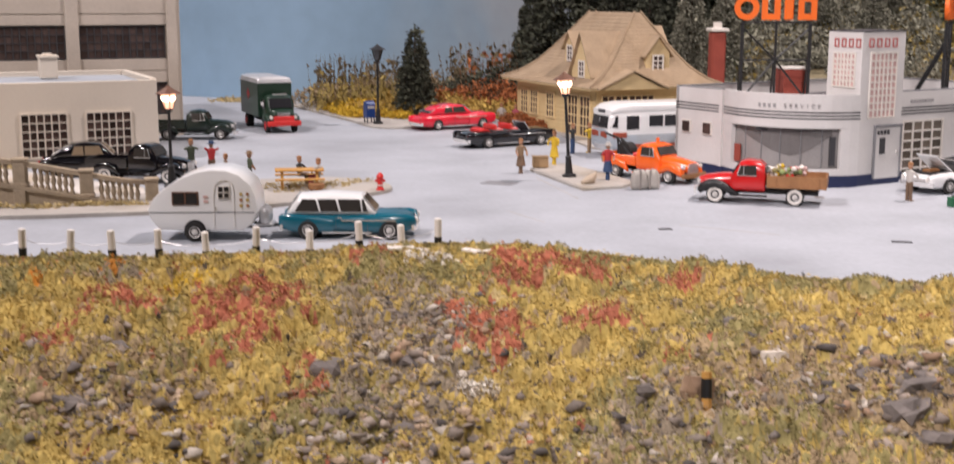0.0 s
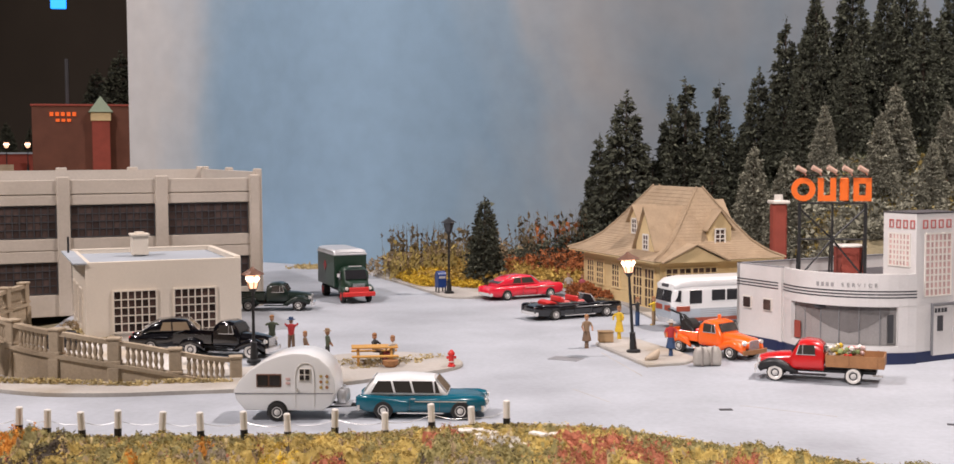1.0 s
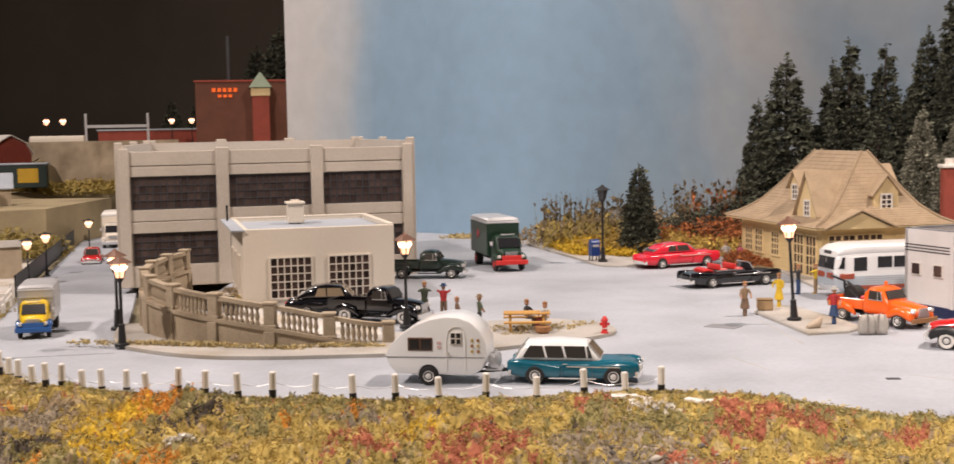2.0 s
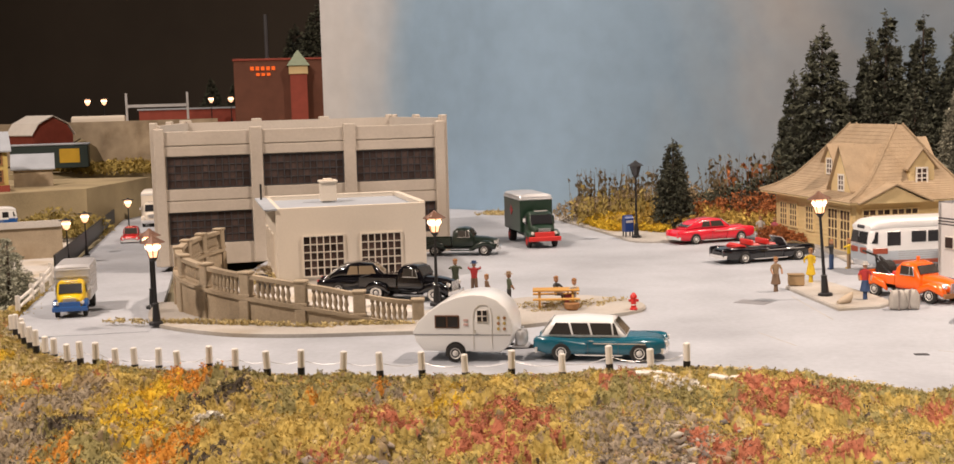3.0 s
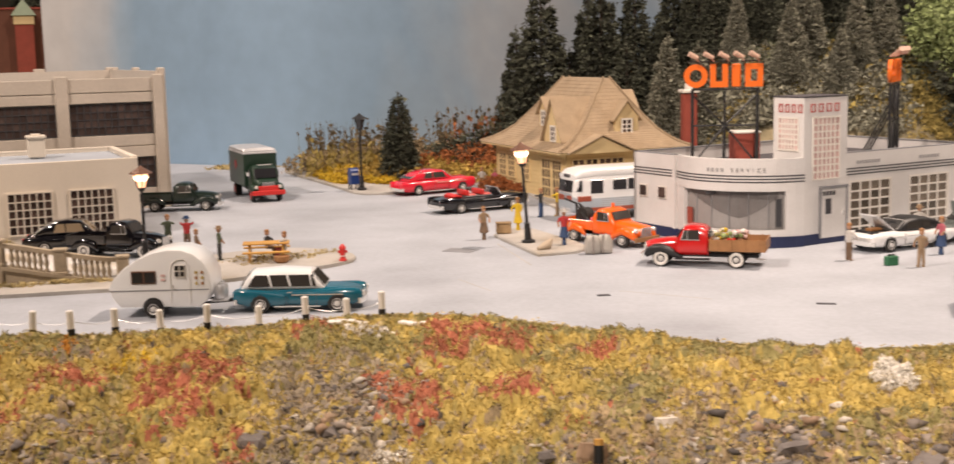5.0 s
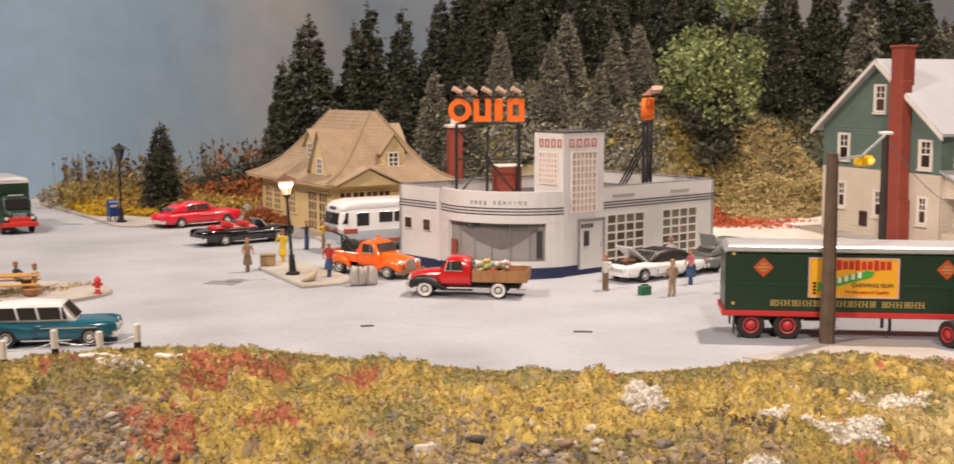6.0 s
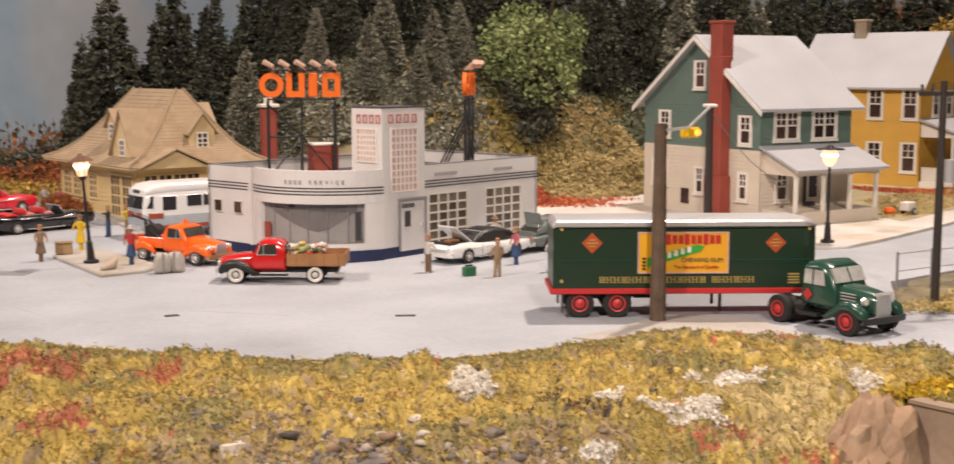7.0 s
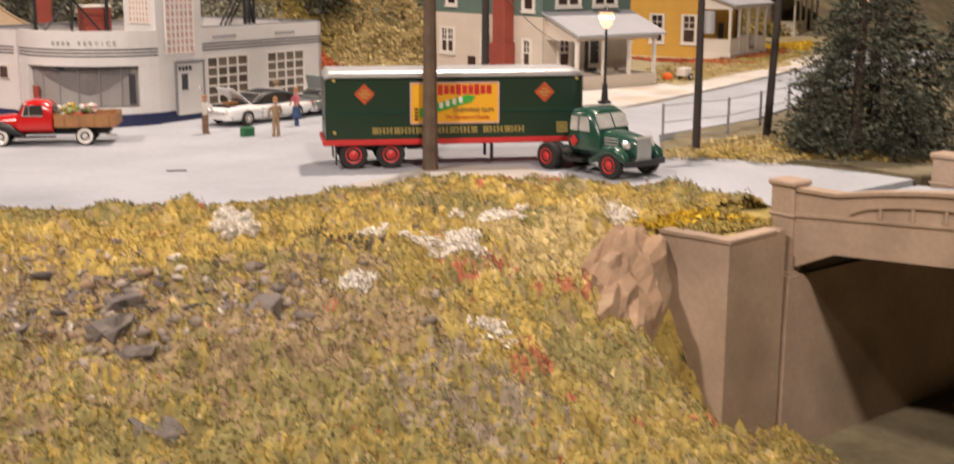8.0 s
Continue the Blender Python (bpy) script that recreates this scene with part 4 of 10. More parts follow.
def station():
    st = thing("service_station", 13.73, 57.07, 0, 36.0, "white art-deco service station with curved showroom, tower and garage bays", "service station")
    H, XS, YB = 4.08, -2.94, 8.95
    curve = arc((XS, 5.5), (-0.02, -0.12), 1.55, 16)
    outer = [(XS, YB)] + curve + [(0.1, 0.4), (2.8, 0.4), (2.8, 0.55), (11.8, 0.55), (11.8, YB)]
    part("roof", prism(bmesh.new(), [(x * 0.985 + 0.05, y * 0.985 + 0.08) for x, y in outer], 3.3, 3.45), M["rooftar"], st)
    part("roof_deck", prism(bmesh.new(), [(x * 0.93 - 0.1, y * 0.93 + 0.4) for x, y in curve] + [(1.0, 2.4), (1.0, 5.2)], 3.44, 3.5), M["white"], st, "pale grey deck over the showroom")

    def wall_run(pts, z0, z1, t, name, material, label=""):
        bm = bmesh.new()
        rows = []
        for k, p in enumerate(pts):
            a, b = Vector(pts[max(k - 1, 0)]), Vector(pts[min(k + 1, len(pts) - 1)])
            nrm = Vector((-(b - a).y, (b - a).x)).normalized()
            q = Vector(p) + nrm * t
            rows.append([(p[0], p[1], z0), (q.x, q.y, z0), (q.x, q.y, z1), (p[0], p[1], z1)])
        loft(bm, rows)
        return part(name, bm, material, st, label)

    side = [(XS, YB), (XS, 7.2), (XS, 5.72)]
    wall_run(side, 0.5, H, 0.2, "wall", M["white"])
    wall_run([(XS, 5.72), (XS - 0.14, 5.72), (XS - 0.14, 5.5)], 0.5, H + 0.02, 0.2, "pier", M["white"])
    cv = curve
    wall_run(cv, 2.62, H, 0.22, "wall", M["white"], "curved white upper wall of the showroom")
    wall_run(cv, 0.5, 0.82, 0.22, "wall", M["white"])
    wall_run(cv[:3], 0.8, 2.64, 0.22, "wall", M["white"])
    wall_run(cv[14:], 0.8, 2.64, 0.22, "wall", M["white"])
    inset = [tuple(Vector(p) + Vector((0.28, 0.2))) for p in cv]
    wall_run(inset[1:16], 0.75, 2.7, 0.06, "showroom_window", M["showroom"], "dusty grey showroom glass")
    # dark strip with a slanting lower edge stands in for shade inside the room
    low = [2.5, 2.2, 2.0, 1.8, 1.6, 1.45, 1.35, 1.45, 1.7, 2.0, 2.3]
    dk = bmesh.new()
    rows = []
    for k, z in zip(range(3, 14), low):
        p = inset[k]
        rows.append([(p[0] - 0.012, p[1] - 0.02, z), (p[0] - 0.012, p[1] - 0.02, 2.66), (p[0] + 0.004, p[1] - 0.006, 2.66), (p[0] + 0.004, p[1] - 0.006, z)])
    loft(dk, rows)
    part("printed_interior", dk, M["showroom_shade"], st, "dark slanting strip for the shade inside the showroom")
    for k in (4, 6, 8, 10, 12):
        p = inset[k]
        part("mullion", C((p[0] - 0.02, p[1] - 0.05, 0.8), (p[0] - 0.02, p[1] - 0.05, 2.64), 0.02, n=6), M["greymark"], st)
    part("shop_poster", B((inset[3][0] - 0.12, inset[3][1] - 0.1, 1.3), (0.06, 0.42, 0.8), rz=-5), M["brick"], st, "faded red sign behind the showroom glass")
    part("shop_sign", B((inset[13][0] - 0.06, inset[13][1] - 0.12, 1.6), (0.3, 0.05, 1.3), rz=-10), M["dark"], st, "dark poster behind the showroom glass")
    part("hanging_sign", B((inset[6][0] - 0.1, inset[6][1] - 0.1, 2.5), (0.5, 0.05, 0.12), rz=-45), M["dark"], st)
    GW = [(2.8, 0.55), (11.8, 0.55)]
    wall_run(GW, 2.75, H, 0.2, "wall", M["white"])
    for x0, x1 in ((2.8, 3.55), (6.45, 7.65), (10.55, 11.8)):
        wall_run([(x0, 0.55), (x1, 0.55)], 0.0, 2.76, 0.22, "wall", M["white"])
    wall_run([(11.8, 0.55), (11.8, YB)], 0.0, H, 0.2, "wall", M["white"])
    wall_run([(11.8, YB), (XS, YB)], 0.0, H, 0.2, "wall", M["white"])
    for z in (3.02, 3.16, 3.30):
        for run in (side, cv, GW):
            wall_run(run, z, z + 0.06, -0.015, "stripe", M["dark"])
    wall_run([(XS - 0.03, YB), (XS - 0.05, 5.72), (XS - 0.19, 5.7)] + [(x - 0.05, y - 0.04) for x, y in cv], 0.0, 0.52, 0.2, "plinth", M["blue"], "dark blue base band")
    wall_run([(2.8, 0.50), (3.6, 0.50)], 0.0, 0.4, 0.05, "plinth", M["blue"])
    for run in (side, GW, [(11.8, 0.55), (11.8, YB)], [(11.8, YB), (XS, YB)]):
        wall_run(run, H, H + 0.05, 0.24, "coping", M["greymark"])
    wall_run(cv, H, H + 0.04, 0.24, "coping", M["white"])
    # small side windows
    for y in (8.1, 6.6):
        w = part("window", B((XS - 0.03, y, 2.2), (0.08, 0.62, 0.62)), M["trim"], st)
        part("pane", B((XS - 0.07, y, 2.2), (0.06, 0.5, 0.5)), M["panelit"], w)
    # garage doors
    for x0 in (3.55, 7.65):
        pane_window(st, "garage_door", (x0 + 0.12, 0.62, 0.05), (1, 0, 0), (0, -1, 0), 2.66, 2.6, 4, 6, M["trim"], M["baypane"], bar=0.09, rim=0.1, depth=0.14)
    part("garage_floor", B((7.3, 4.8, 0.03), (8.8, 8.0, 0.06)), M["road"], st)
    # tower
    tw = B((1.4, 1.0, 3.5), (2.8, 2.0, 6.7), 0.03)
    part("tower", tw, M["white"], st)
    part("tower_cap", B((1.4, 1.0, 6.88), (2.84, 2.04, 0.05)), M["rooftar"], st)
    part("tower_plinth", B((1.4, 1.0, 0.25), (2.88, 2.08, 0.5), 0.02), M["blue"], st, "dark blue base of the tower")
    d = part("door", B((1.9, -0.03, 1.42), (1.62, 0.06, 2.3)), M["white"], st, "white panelled entrance door with a small dark pane")
    part("pane", B((1.55, -0.07, 1.75), (0.36, 0.03, 0.72)), M["dark"], d)
    part("lintel", B((1.9, -0.06, 2.65), (1.8, 0.12, 0.12)), M["greymark"], d)
    part("handle", B((2.5, -0.09, 1.4), (0.06, 0.06, 0.2)), M["chrome"], d)
    for x in (1.05, 2.74):
        part("jamb", B((x, -0.05, 1.45), (0.09, 0.1, 2.3)), M["greymark"], d)
    pane_window(st, "window", (0.62, -0.02, 3.08), (1, 0, 0), (0, -1, 0), 1.6, 2.8, 6, 9, M["trim"], M["rosepane"], bar=0.09, rim=0.07, depth=0.06)
    pane_window(st, "window", (-0.02, 1.58, 4.45), (0, -1, 0), (-1, 0, 0), 1.2, 1.42, 6, 6, M["trim"], M["rosepane"], bar=0.09, rim=0.07, depth=0.06)
    # red brand strokes round the head of the tower: four open rings a side
    for mtx, x0, step, lab in ((Matrix.Translation((0, -0.03 * S, 0)), 0.36, 0.5, "thin red brand strokes on the tower"), (pose(-0.03 * S, 1.86 * S, 0, 0, 0, -90), 0.2, 0.42, "thin red brand strokes on the tower")):
        for k in range(4):
            cx = x0 + 0.2 + k * step
            hw = 0.3 * step - 0.05
            ob = part("brand_mark", frame_ring(bmesh.new(), cx - hw, cx + hw, 6.22, 6.5, 0.055, 0.03), M["rosemark"], st, lab)
            ob.matrix_basis = mtx
    bars("brand_mark", st, word(4, 0.15, 0.07, 1.2), 2.36, 0.2, Matrix.Translation((0, -0.07 * S, 0)), M["dark"])
    # word on the curved fascia: brand bars and the readable word
    fascia = arc((XS, 5.5), (-0.02, -0.12), 1.55, 60)
    for k, ch in enumerate("____ SERVICE"):
        p, q = Vector(fascia[22 + 2 * k]), Vector(fascia[24 + 2 * k])
        d = (q - p).normalized()
        nrm = Vector((d.y, -d.x, 0))
        at3 = Vector((p.x, p.y, 3.6)) + nrm * 0.02
        if ch == "_":
            ob = part("brand_mark", B((0, 0, 0), (0.12, 0.03, 0.17)), M["palemark"], st)
            ob.matrix_basis = Matrix.Translation(at3 * S) @ Matrix.Rotation(math.atan2(d.y, d.x), 4, "Z")
        elif ch != " ":
            rot = Matrix((Vector((d.x, d.y, 0)), Vector((0, 0, 1)), nrm)).transposed().to_4x4()
            letters("lettering", ch, at3, 0.25, M["palemark"], st, rot)
    for x0, text in ((4.0, 8), (8.3, 7)):
        bars("lettering", st, word(text, 0.15, 0.06, x0), 3.62, 0.15, Matrix.Translation((0, 0.53 * S, 0)), M["palemark"], "illegible grey lettering")
    return st


ST = station()


def roof_sign(x, y, rz, W=3.8, label=""):
    s = thing("roof_sign", x, y, 3.46, rz, label, "roof sign", "roof signs")
    Hs = 3.9
    for i, lx in enumerate((0.35, W / 2, W - 0.35)):
        part("leg", B((lx, 0, Hs / 2 - 0.1), (0.15 if i != 1 else 0.1, 0.15, Hs - 0.2)), M["black"], s)
        part("back_stay", C((lx, 0.05, Hs * 0.72), (lx, 1.5, 0.0), 0.05, n=6), M["black"], s)
    for a, b in (((0.35, 0, 0.1), (W / 2, 0, 2.0)), ((W - 0.35, 0, 0.1), (W / 2, 0, 2.0)), ((0.35, 0, 3.5), (W / 2, 0, 2.0)), ((W - 0.35, 0, 3.5), (W / 2, 0, 2.0))):
        part("brace", C(a, b, 0.05, n=6), M["black"], s)
    for z in (2.0, 3.75):
        part("crossbar", C((0.3, 0, z), (W - 0.3, 0, z), 0.05, n=6), M["black"], s)
    # four plain orange shapes: round ring, square ring, bar, slotted block
    z0, h, t = Hs - 0.05, 1.12, 0.27
    shapes = []
    rg = bmesh.new()
    loft(rg, [[(0.52 + (0.57 - d) * math.cos(2 * math.pi * k / 24), dy, z0 + h / 2 + (0.57 - d) * math.sin(2 * math.pi * k / 24)) for d, dy in ((0, -0.1), (0, 0.1), (t, 0.1), (t, -0.1))] for k in range(25)], cap=False)
    shapes.append(rg)
    sq = bmesh.new()
    for cx, cz, sx, sz in ((1.34, h / 2, t, h), (1.92, h / 2, t, h), (1.63, 0.14, 0.31, 0.28)):
        box(sq, (cx, 0, z0 + cz), (sx, 0.2, sz), 0.0)
    shapes.append(sq)
    shapes.append(B((2.45, 0, z0 + h / 2), (0.42, 0.2, h), 0.05))
    sl = bmesh.new()
    for cx, cz, sx, sz in ((3.0, h / 2, 0.26, h), (3.58, h / 2, 0.26, h), (3.29, 0.14, 0.34, 0.28), (3.29, h - 0.14, 0.34, 0.28)):
        box(sl, (cx, 0, z0 + cz), (sx, 0.2, sz), 0.0)
    shapes.append(sl)
    for bmx in shapes:
        part("sign_shape", bmx, M["orange"], s, "thick glossy orange sign shape")
    rail = part("lamp_rail", C((0.1, 0.1, z0 + h + 0.12), (W - 0.2, 0.1, z0 + h + 0.12), 0.03, n=6), M["black"], s)
    for k in range(5):
        x = 0.3 + k * 0.72
        bm = C((x + 0.36, 0.1, z0 + h + 0.12), (x + 0.1, -0.3, z0 + h + 0.46), 0.035, n=6)
        cyl(bm, (x + 0.3, -0.36, z0 + h + 0.3), (x - 0.12, -0.5, z0 + h + 0.52), 0.1, 0.13, n=8)
        part("spotlight", bm, M["spotcream"], s, "pinkish cream reflector lamp")
    return s


roof_sign(8.55, 60.45, -2, label="orange block sign on a black steel roof frame with lamps")
roof_sign(18.45, 61.5, 71, label="orange block sign seen edge-on over the garage bays")
tk = thing("roof_tank", 11.6, 62.4, 3.46, 10, "square rust-red tank box with a white lid on the station roof", "tank")
part("body", B((0, 0, 0.75), (1.25, 1.25, 1.5), 0.03), M["brick"], tk)
part("lid", B((0, 0, 1.55), (1.32, 1.32, 0.1), 0.02), M["trim"], tk)


# ---- depot ----
def depot():
    d = thing("depot", 1.9, 73.2, 0.12, 27.1, "tan clapboard railway depot under a sweeping shingled hip roof with dormers", "railway depot")
    W, L = 9.05, 12.9  # local x: short side, local y: long side
    wallin = 0.85
    wb = bmesh.new()
    x0, x1, y0, y1 = wallin, W - wallin, wallin, L - wallin
    for a, b, n in (((x0, y0), (x1, y0), (0, -1)), ((x1, y0), (x1, y1), (1, 0)), ((x1, y1), (x0, y1), (0, 1)), ((x0, y1), (x0, y0), (-1, 0))):
        clapboard(wb, a, b, 0, 3.3, n)
    prism(wb, [(x0, y0), (x1, y0), (x1, y1), (x0, y1)], 0, 3.35)
    bmesh.ops.remove_doubles(wb, verts=wb.verts, dist=0.002)
    part("wall", wb, M["tan"], d)
    ze = 3.05
    rings = []
    for q, z in ((0, ze), (0.2, 3.42), (0.4, 4.05), (0.6, 5.05), (0.8, 6.2), (1.0, 7.35)):
        ix, yf, yb = 4.3 * q, 2.7 * q, 4.4 * q
        rings.append([(ix, yf, z), (W - ix, yf, z), (W - ix, L - yb, z), (ix, L - yb, z)])
    rb = bmesh.new()
    courses = 26

    def at(q):
        q = min(q, 0.9999) * (len(rings) - 1)
        i = int(q)
        return [lerp(a, b, q - i) for a, b in zip(rings[i], rings[i + 1])]
    # each course of shingles laps over the one below with a small lip
    for k in range(courses):
        low, high = at(k / courses), at((k + 1) / courses)
        lip = [(x, y, z + 0.022) for x, y, z in low]
        for i in range(4):
            j = (i + 1) % 4
            poly(rb, [lip[i], lip[j], high[j], high[i]])
            poly(rb, [low[i], low[j], lip[j], lip[i]])
    poly(rb, at(1.0))
    bmesh.ops.remove_doubles(rb, verts=rb.verts, dist=0.002)
    part("roof", rb, M["shingle"], d, "tan shingled hip roof with flared eaves")
    for i in range(4):
        line3 = [Vector(at(k / 12)[i]) + Vector((0, 0, 0.03)) for k in range(13)]
        hip = loft(bmesh.new(), [[p + Vector(o) for o in ((-0.08, 0, 0), (0, -0.08, 0), (0.08, 0, 0), (0, 0.08, 0), (0, 0, 0.1))] for p in line3])
        part("hip_cap", hip, M["shingle"], d)
    sof = bmesh.new()
    prism(sof, [(0.05, 0.05), (W - 0.05, 0.05), (W - 0.05, L - 0.05), (0.05, L - 0.05)], ze - 0.12, ze - 0.02)
    part("fascia", sof, M["tanlight"], d)

    def dormer(cx, cy, rz, z, w=1.3, h=1.05, length=2.4, pitch=0.6, name="dormer"):
        o = part(name, B((0, length / 2, h / 2), (w, length, h)), M["tanlight"], d)
        o.matrix_basis = pose(cx * S, cy * S, z * S, 0, 0, rz)
        rise = w * pitch
        g = bmesh.new()
        slab(g, [(-w / 2, h), (w / 2, h), (0, h + rise)], 0.0, length)
        part("gable", g, M["tanlight"], o)
        r = bmesh.new()
        for s in (-1, 1):
            plate(r, [(s * (w / 2 + 0.2), -0.22, h - 0.4 * pitch), (0, -0.22, h + rise + 0.03), (0, length + 0.5, h + rise + 0.03), (s * (w / 2 + 0.2), length + 0.5, h - 0.4 * pitch)], (0, 0, 0.09))
        part("dormer_roof", r, M["shingle"], o)
        pane_window(d, "dormer_window", (-0.29, -0.04, 0.12), (1, 0, 0), (0, -1, 0), 0.58, 0.82, 2, 3, M["trim"], M["panelit"], bar=0.07, rim=0.1, depth=0.06, base=o.matrix_basis.copy())
        return o

    dormer(W * 0.56, 1.1, 0, 3.85, 1.6, 1.1, 2.8)
    dormer(0.95, 2.9, -90, 3.5, 2.7, 0.35, 3.6, 0.85, "cross_gable")
    dormer(1.9, 6.4, -90, 4.3, 1.4, 0.95, 2.8)
    dormer(W - 1.7, 5.0, 90, 4.4, 1.5, 1.1, 2.8)
    # low pediment over the short side
    g = bmesh.new()
    PX = W * 0.31
    slab(g, [(PX - 2.05, ze - 0.1), (PX + 2.05, ze - 0.1), (PX, ze + 0.85)], -0.05, 1.4)
    part("pediment", g, M["tanlight"], d, "low tan gable over the entrance")
    pr = bmesh.new()
    for s in (-1, 1):
        plate(pr, [(PX + s * 2.3, -0.25, ze - 0.1), (PX, -0.25, ze + 0.93), (PX, 1.8, ze + 0.93), (PX + s * 2.3, 1.8, ze - 0.1)], (0, 0, 0.08))
    part("pediment_roof", pr, M["shingle"], d)
    for x in (PX - 1.55, PX - 0.65, PX + 0.25, PX + 1.1):
        pane_window(d, "window", (x, y0 - 0.06, 1.9), (1, 0, 0), (0, -1, 0), 0.75, 0.6, 2, 2, M["tanlight"], M["panelit"], bar=0.06, rim=0.08, depth=0.08)
    for y, w, h, z in ((1.5, 1.2, 2.3, 0.1), (3.1, 1.2, 2.3, 0.1), (6.4, 1.0, 1.4, 0.9), (8.8, 1.0, 1.4, 0.9), (10.3, 1.0, 1.4, 0.9)):
        pane_window(d, "door" if h > 2 else "window", (x0 - 0.06, y + w, z), (0, -1, 0), (-1, 0, 0), w, h, 3, 4, M["tanlight"], M["panelit"], bar=0.08, rim=0.12, depth=0.1)
    return d


depot()
ch = thing("chimney_stack", 10.2, 84.6, 0, 12, "free-standing round-edged red brick chimney with a pale cap", "chimney")
part("shaft", B((0, 0, 3.1), (0.95, 0.95, 6.2), 0.12), M["brick"], ch)
part("cap", B((0, 0, 6.3), (1.2, 1.2, 0.22), 0.04), M["trim"], ch)
part("pot", C((0, 0, 6.4), (0, 0, 6.8), 0.3, n=10), M["trim"], ch)


# ---- houses ----
def porch(parent, m, x0, x1, y, z, deep, zr, roof_mat, wall_mat, posts, drop=1.0, half_wall=0.0, steps=True):
    o = part("porch", B(((x0 + x1) / 2, y - deep / 2, z / 2), (x1 - x0, deep, z), 0.03), wall_mat, parent)
    o.matrix_basis = m
    ye, zb = y - deep - 0.4, zr - drop
    r = bmesh.new()
    plate(r, [(x0 - 0.3, y + 0.02, zr), (x1 + 0.3, y + 0.02, zr), (x1 + 0.3, ye, zb), (x0 - 0.3, ye, zb)], (0, 0, 0.14))
    part("porch_roof", r, roof_mat, o, "pale sloping porch roof")
    part("beam", B(((x0 + x1) / 2, y - deep + 0.12, zb - 0.06), (x1 - x0, 0.2, 0.3)), wall_mat, o)
    for xx in (x0 + 0.06, x1 - 0.06):
        g = bmesh.new()
        plate(g, [(xx, y, zr - 0.04), (xx, y - deep, zb + 0.02), (xx, y - deep, zb - 0.22), (xx, y, zb - 0.22)], (0.08, 0, 0))
        part("porch_gable", g, wall_mat, o)
    for k in range(posts):
        x = x0 + 0.15 + (x1 - x0 - 0.3) * k / (posts - 1)
        part("porch_post", B((x, y - deep + 0.15, (z + zb) / 2), (0.18, 0.18, zb - z)), M["trim"], o)
        part("capital", B((x, y - deep + 0.15, zb - 0.28), (0.26, 0.26, 0.12), 0.02), M["trim"], o)
        if half_wall and k < posts - 1 and k != posts // 2:
            w = (x1 - x0 - 0.3) / (posts - 1)
            p = B((x + w / 2, y - deep + 0.15, z + half_wall / 2), (w - 0.18, 0.1, half_wall), 0.01)
            box(p, (x + w / 2, y - deep + 0.15, z + half_wall + 0.04), (w - 0.16, 0.18, 0.08))
            part("half_wall", p, M["trim"], o)
    if half_wall:
        for xx in (x0 + 0.12, x1 - 0.12):
            p = B((xx, y - deep / 2 + 0.05, z + half_wall / 2), (0.1, deep - 0.4, half_wall), 0.01)
            box(p, (xx, y - deep / 2 + 0.05, z + half_wall + 0.04), (0.18, deep - 0.4, 0.08))
            part("half_wall", p, M["trim"], o)
    part("door", B(((x0 + x1) / 2 + 0.3, y - 0.05, z + 1.02), (0.95, 0.08, 2.04), 0.01), M["dark"], o)
    if steps:
        st = bmesh.new()
        for k in range(3):
            box(st, (x1 + 0.25 + 0.3 * k, y - deep / 2, (z - 0.2 * k) / 2 - 0.05), (0.3, 1.2, max(0.1, z - 0.2 * k)))
        part("porch_steps", st, M["greymark"], o)
    return o


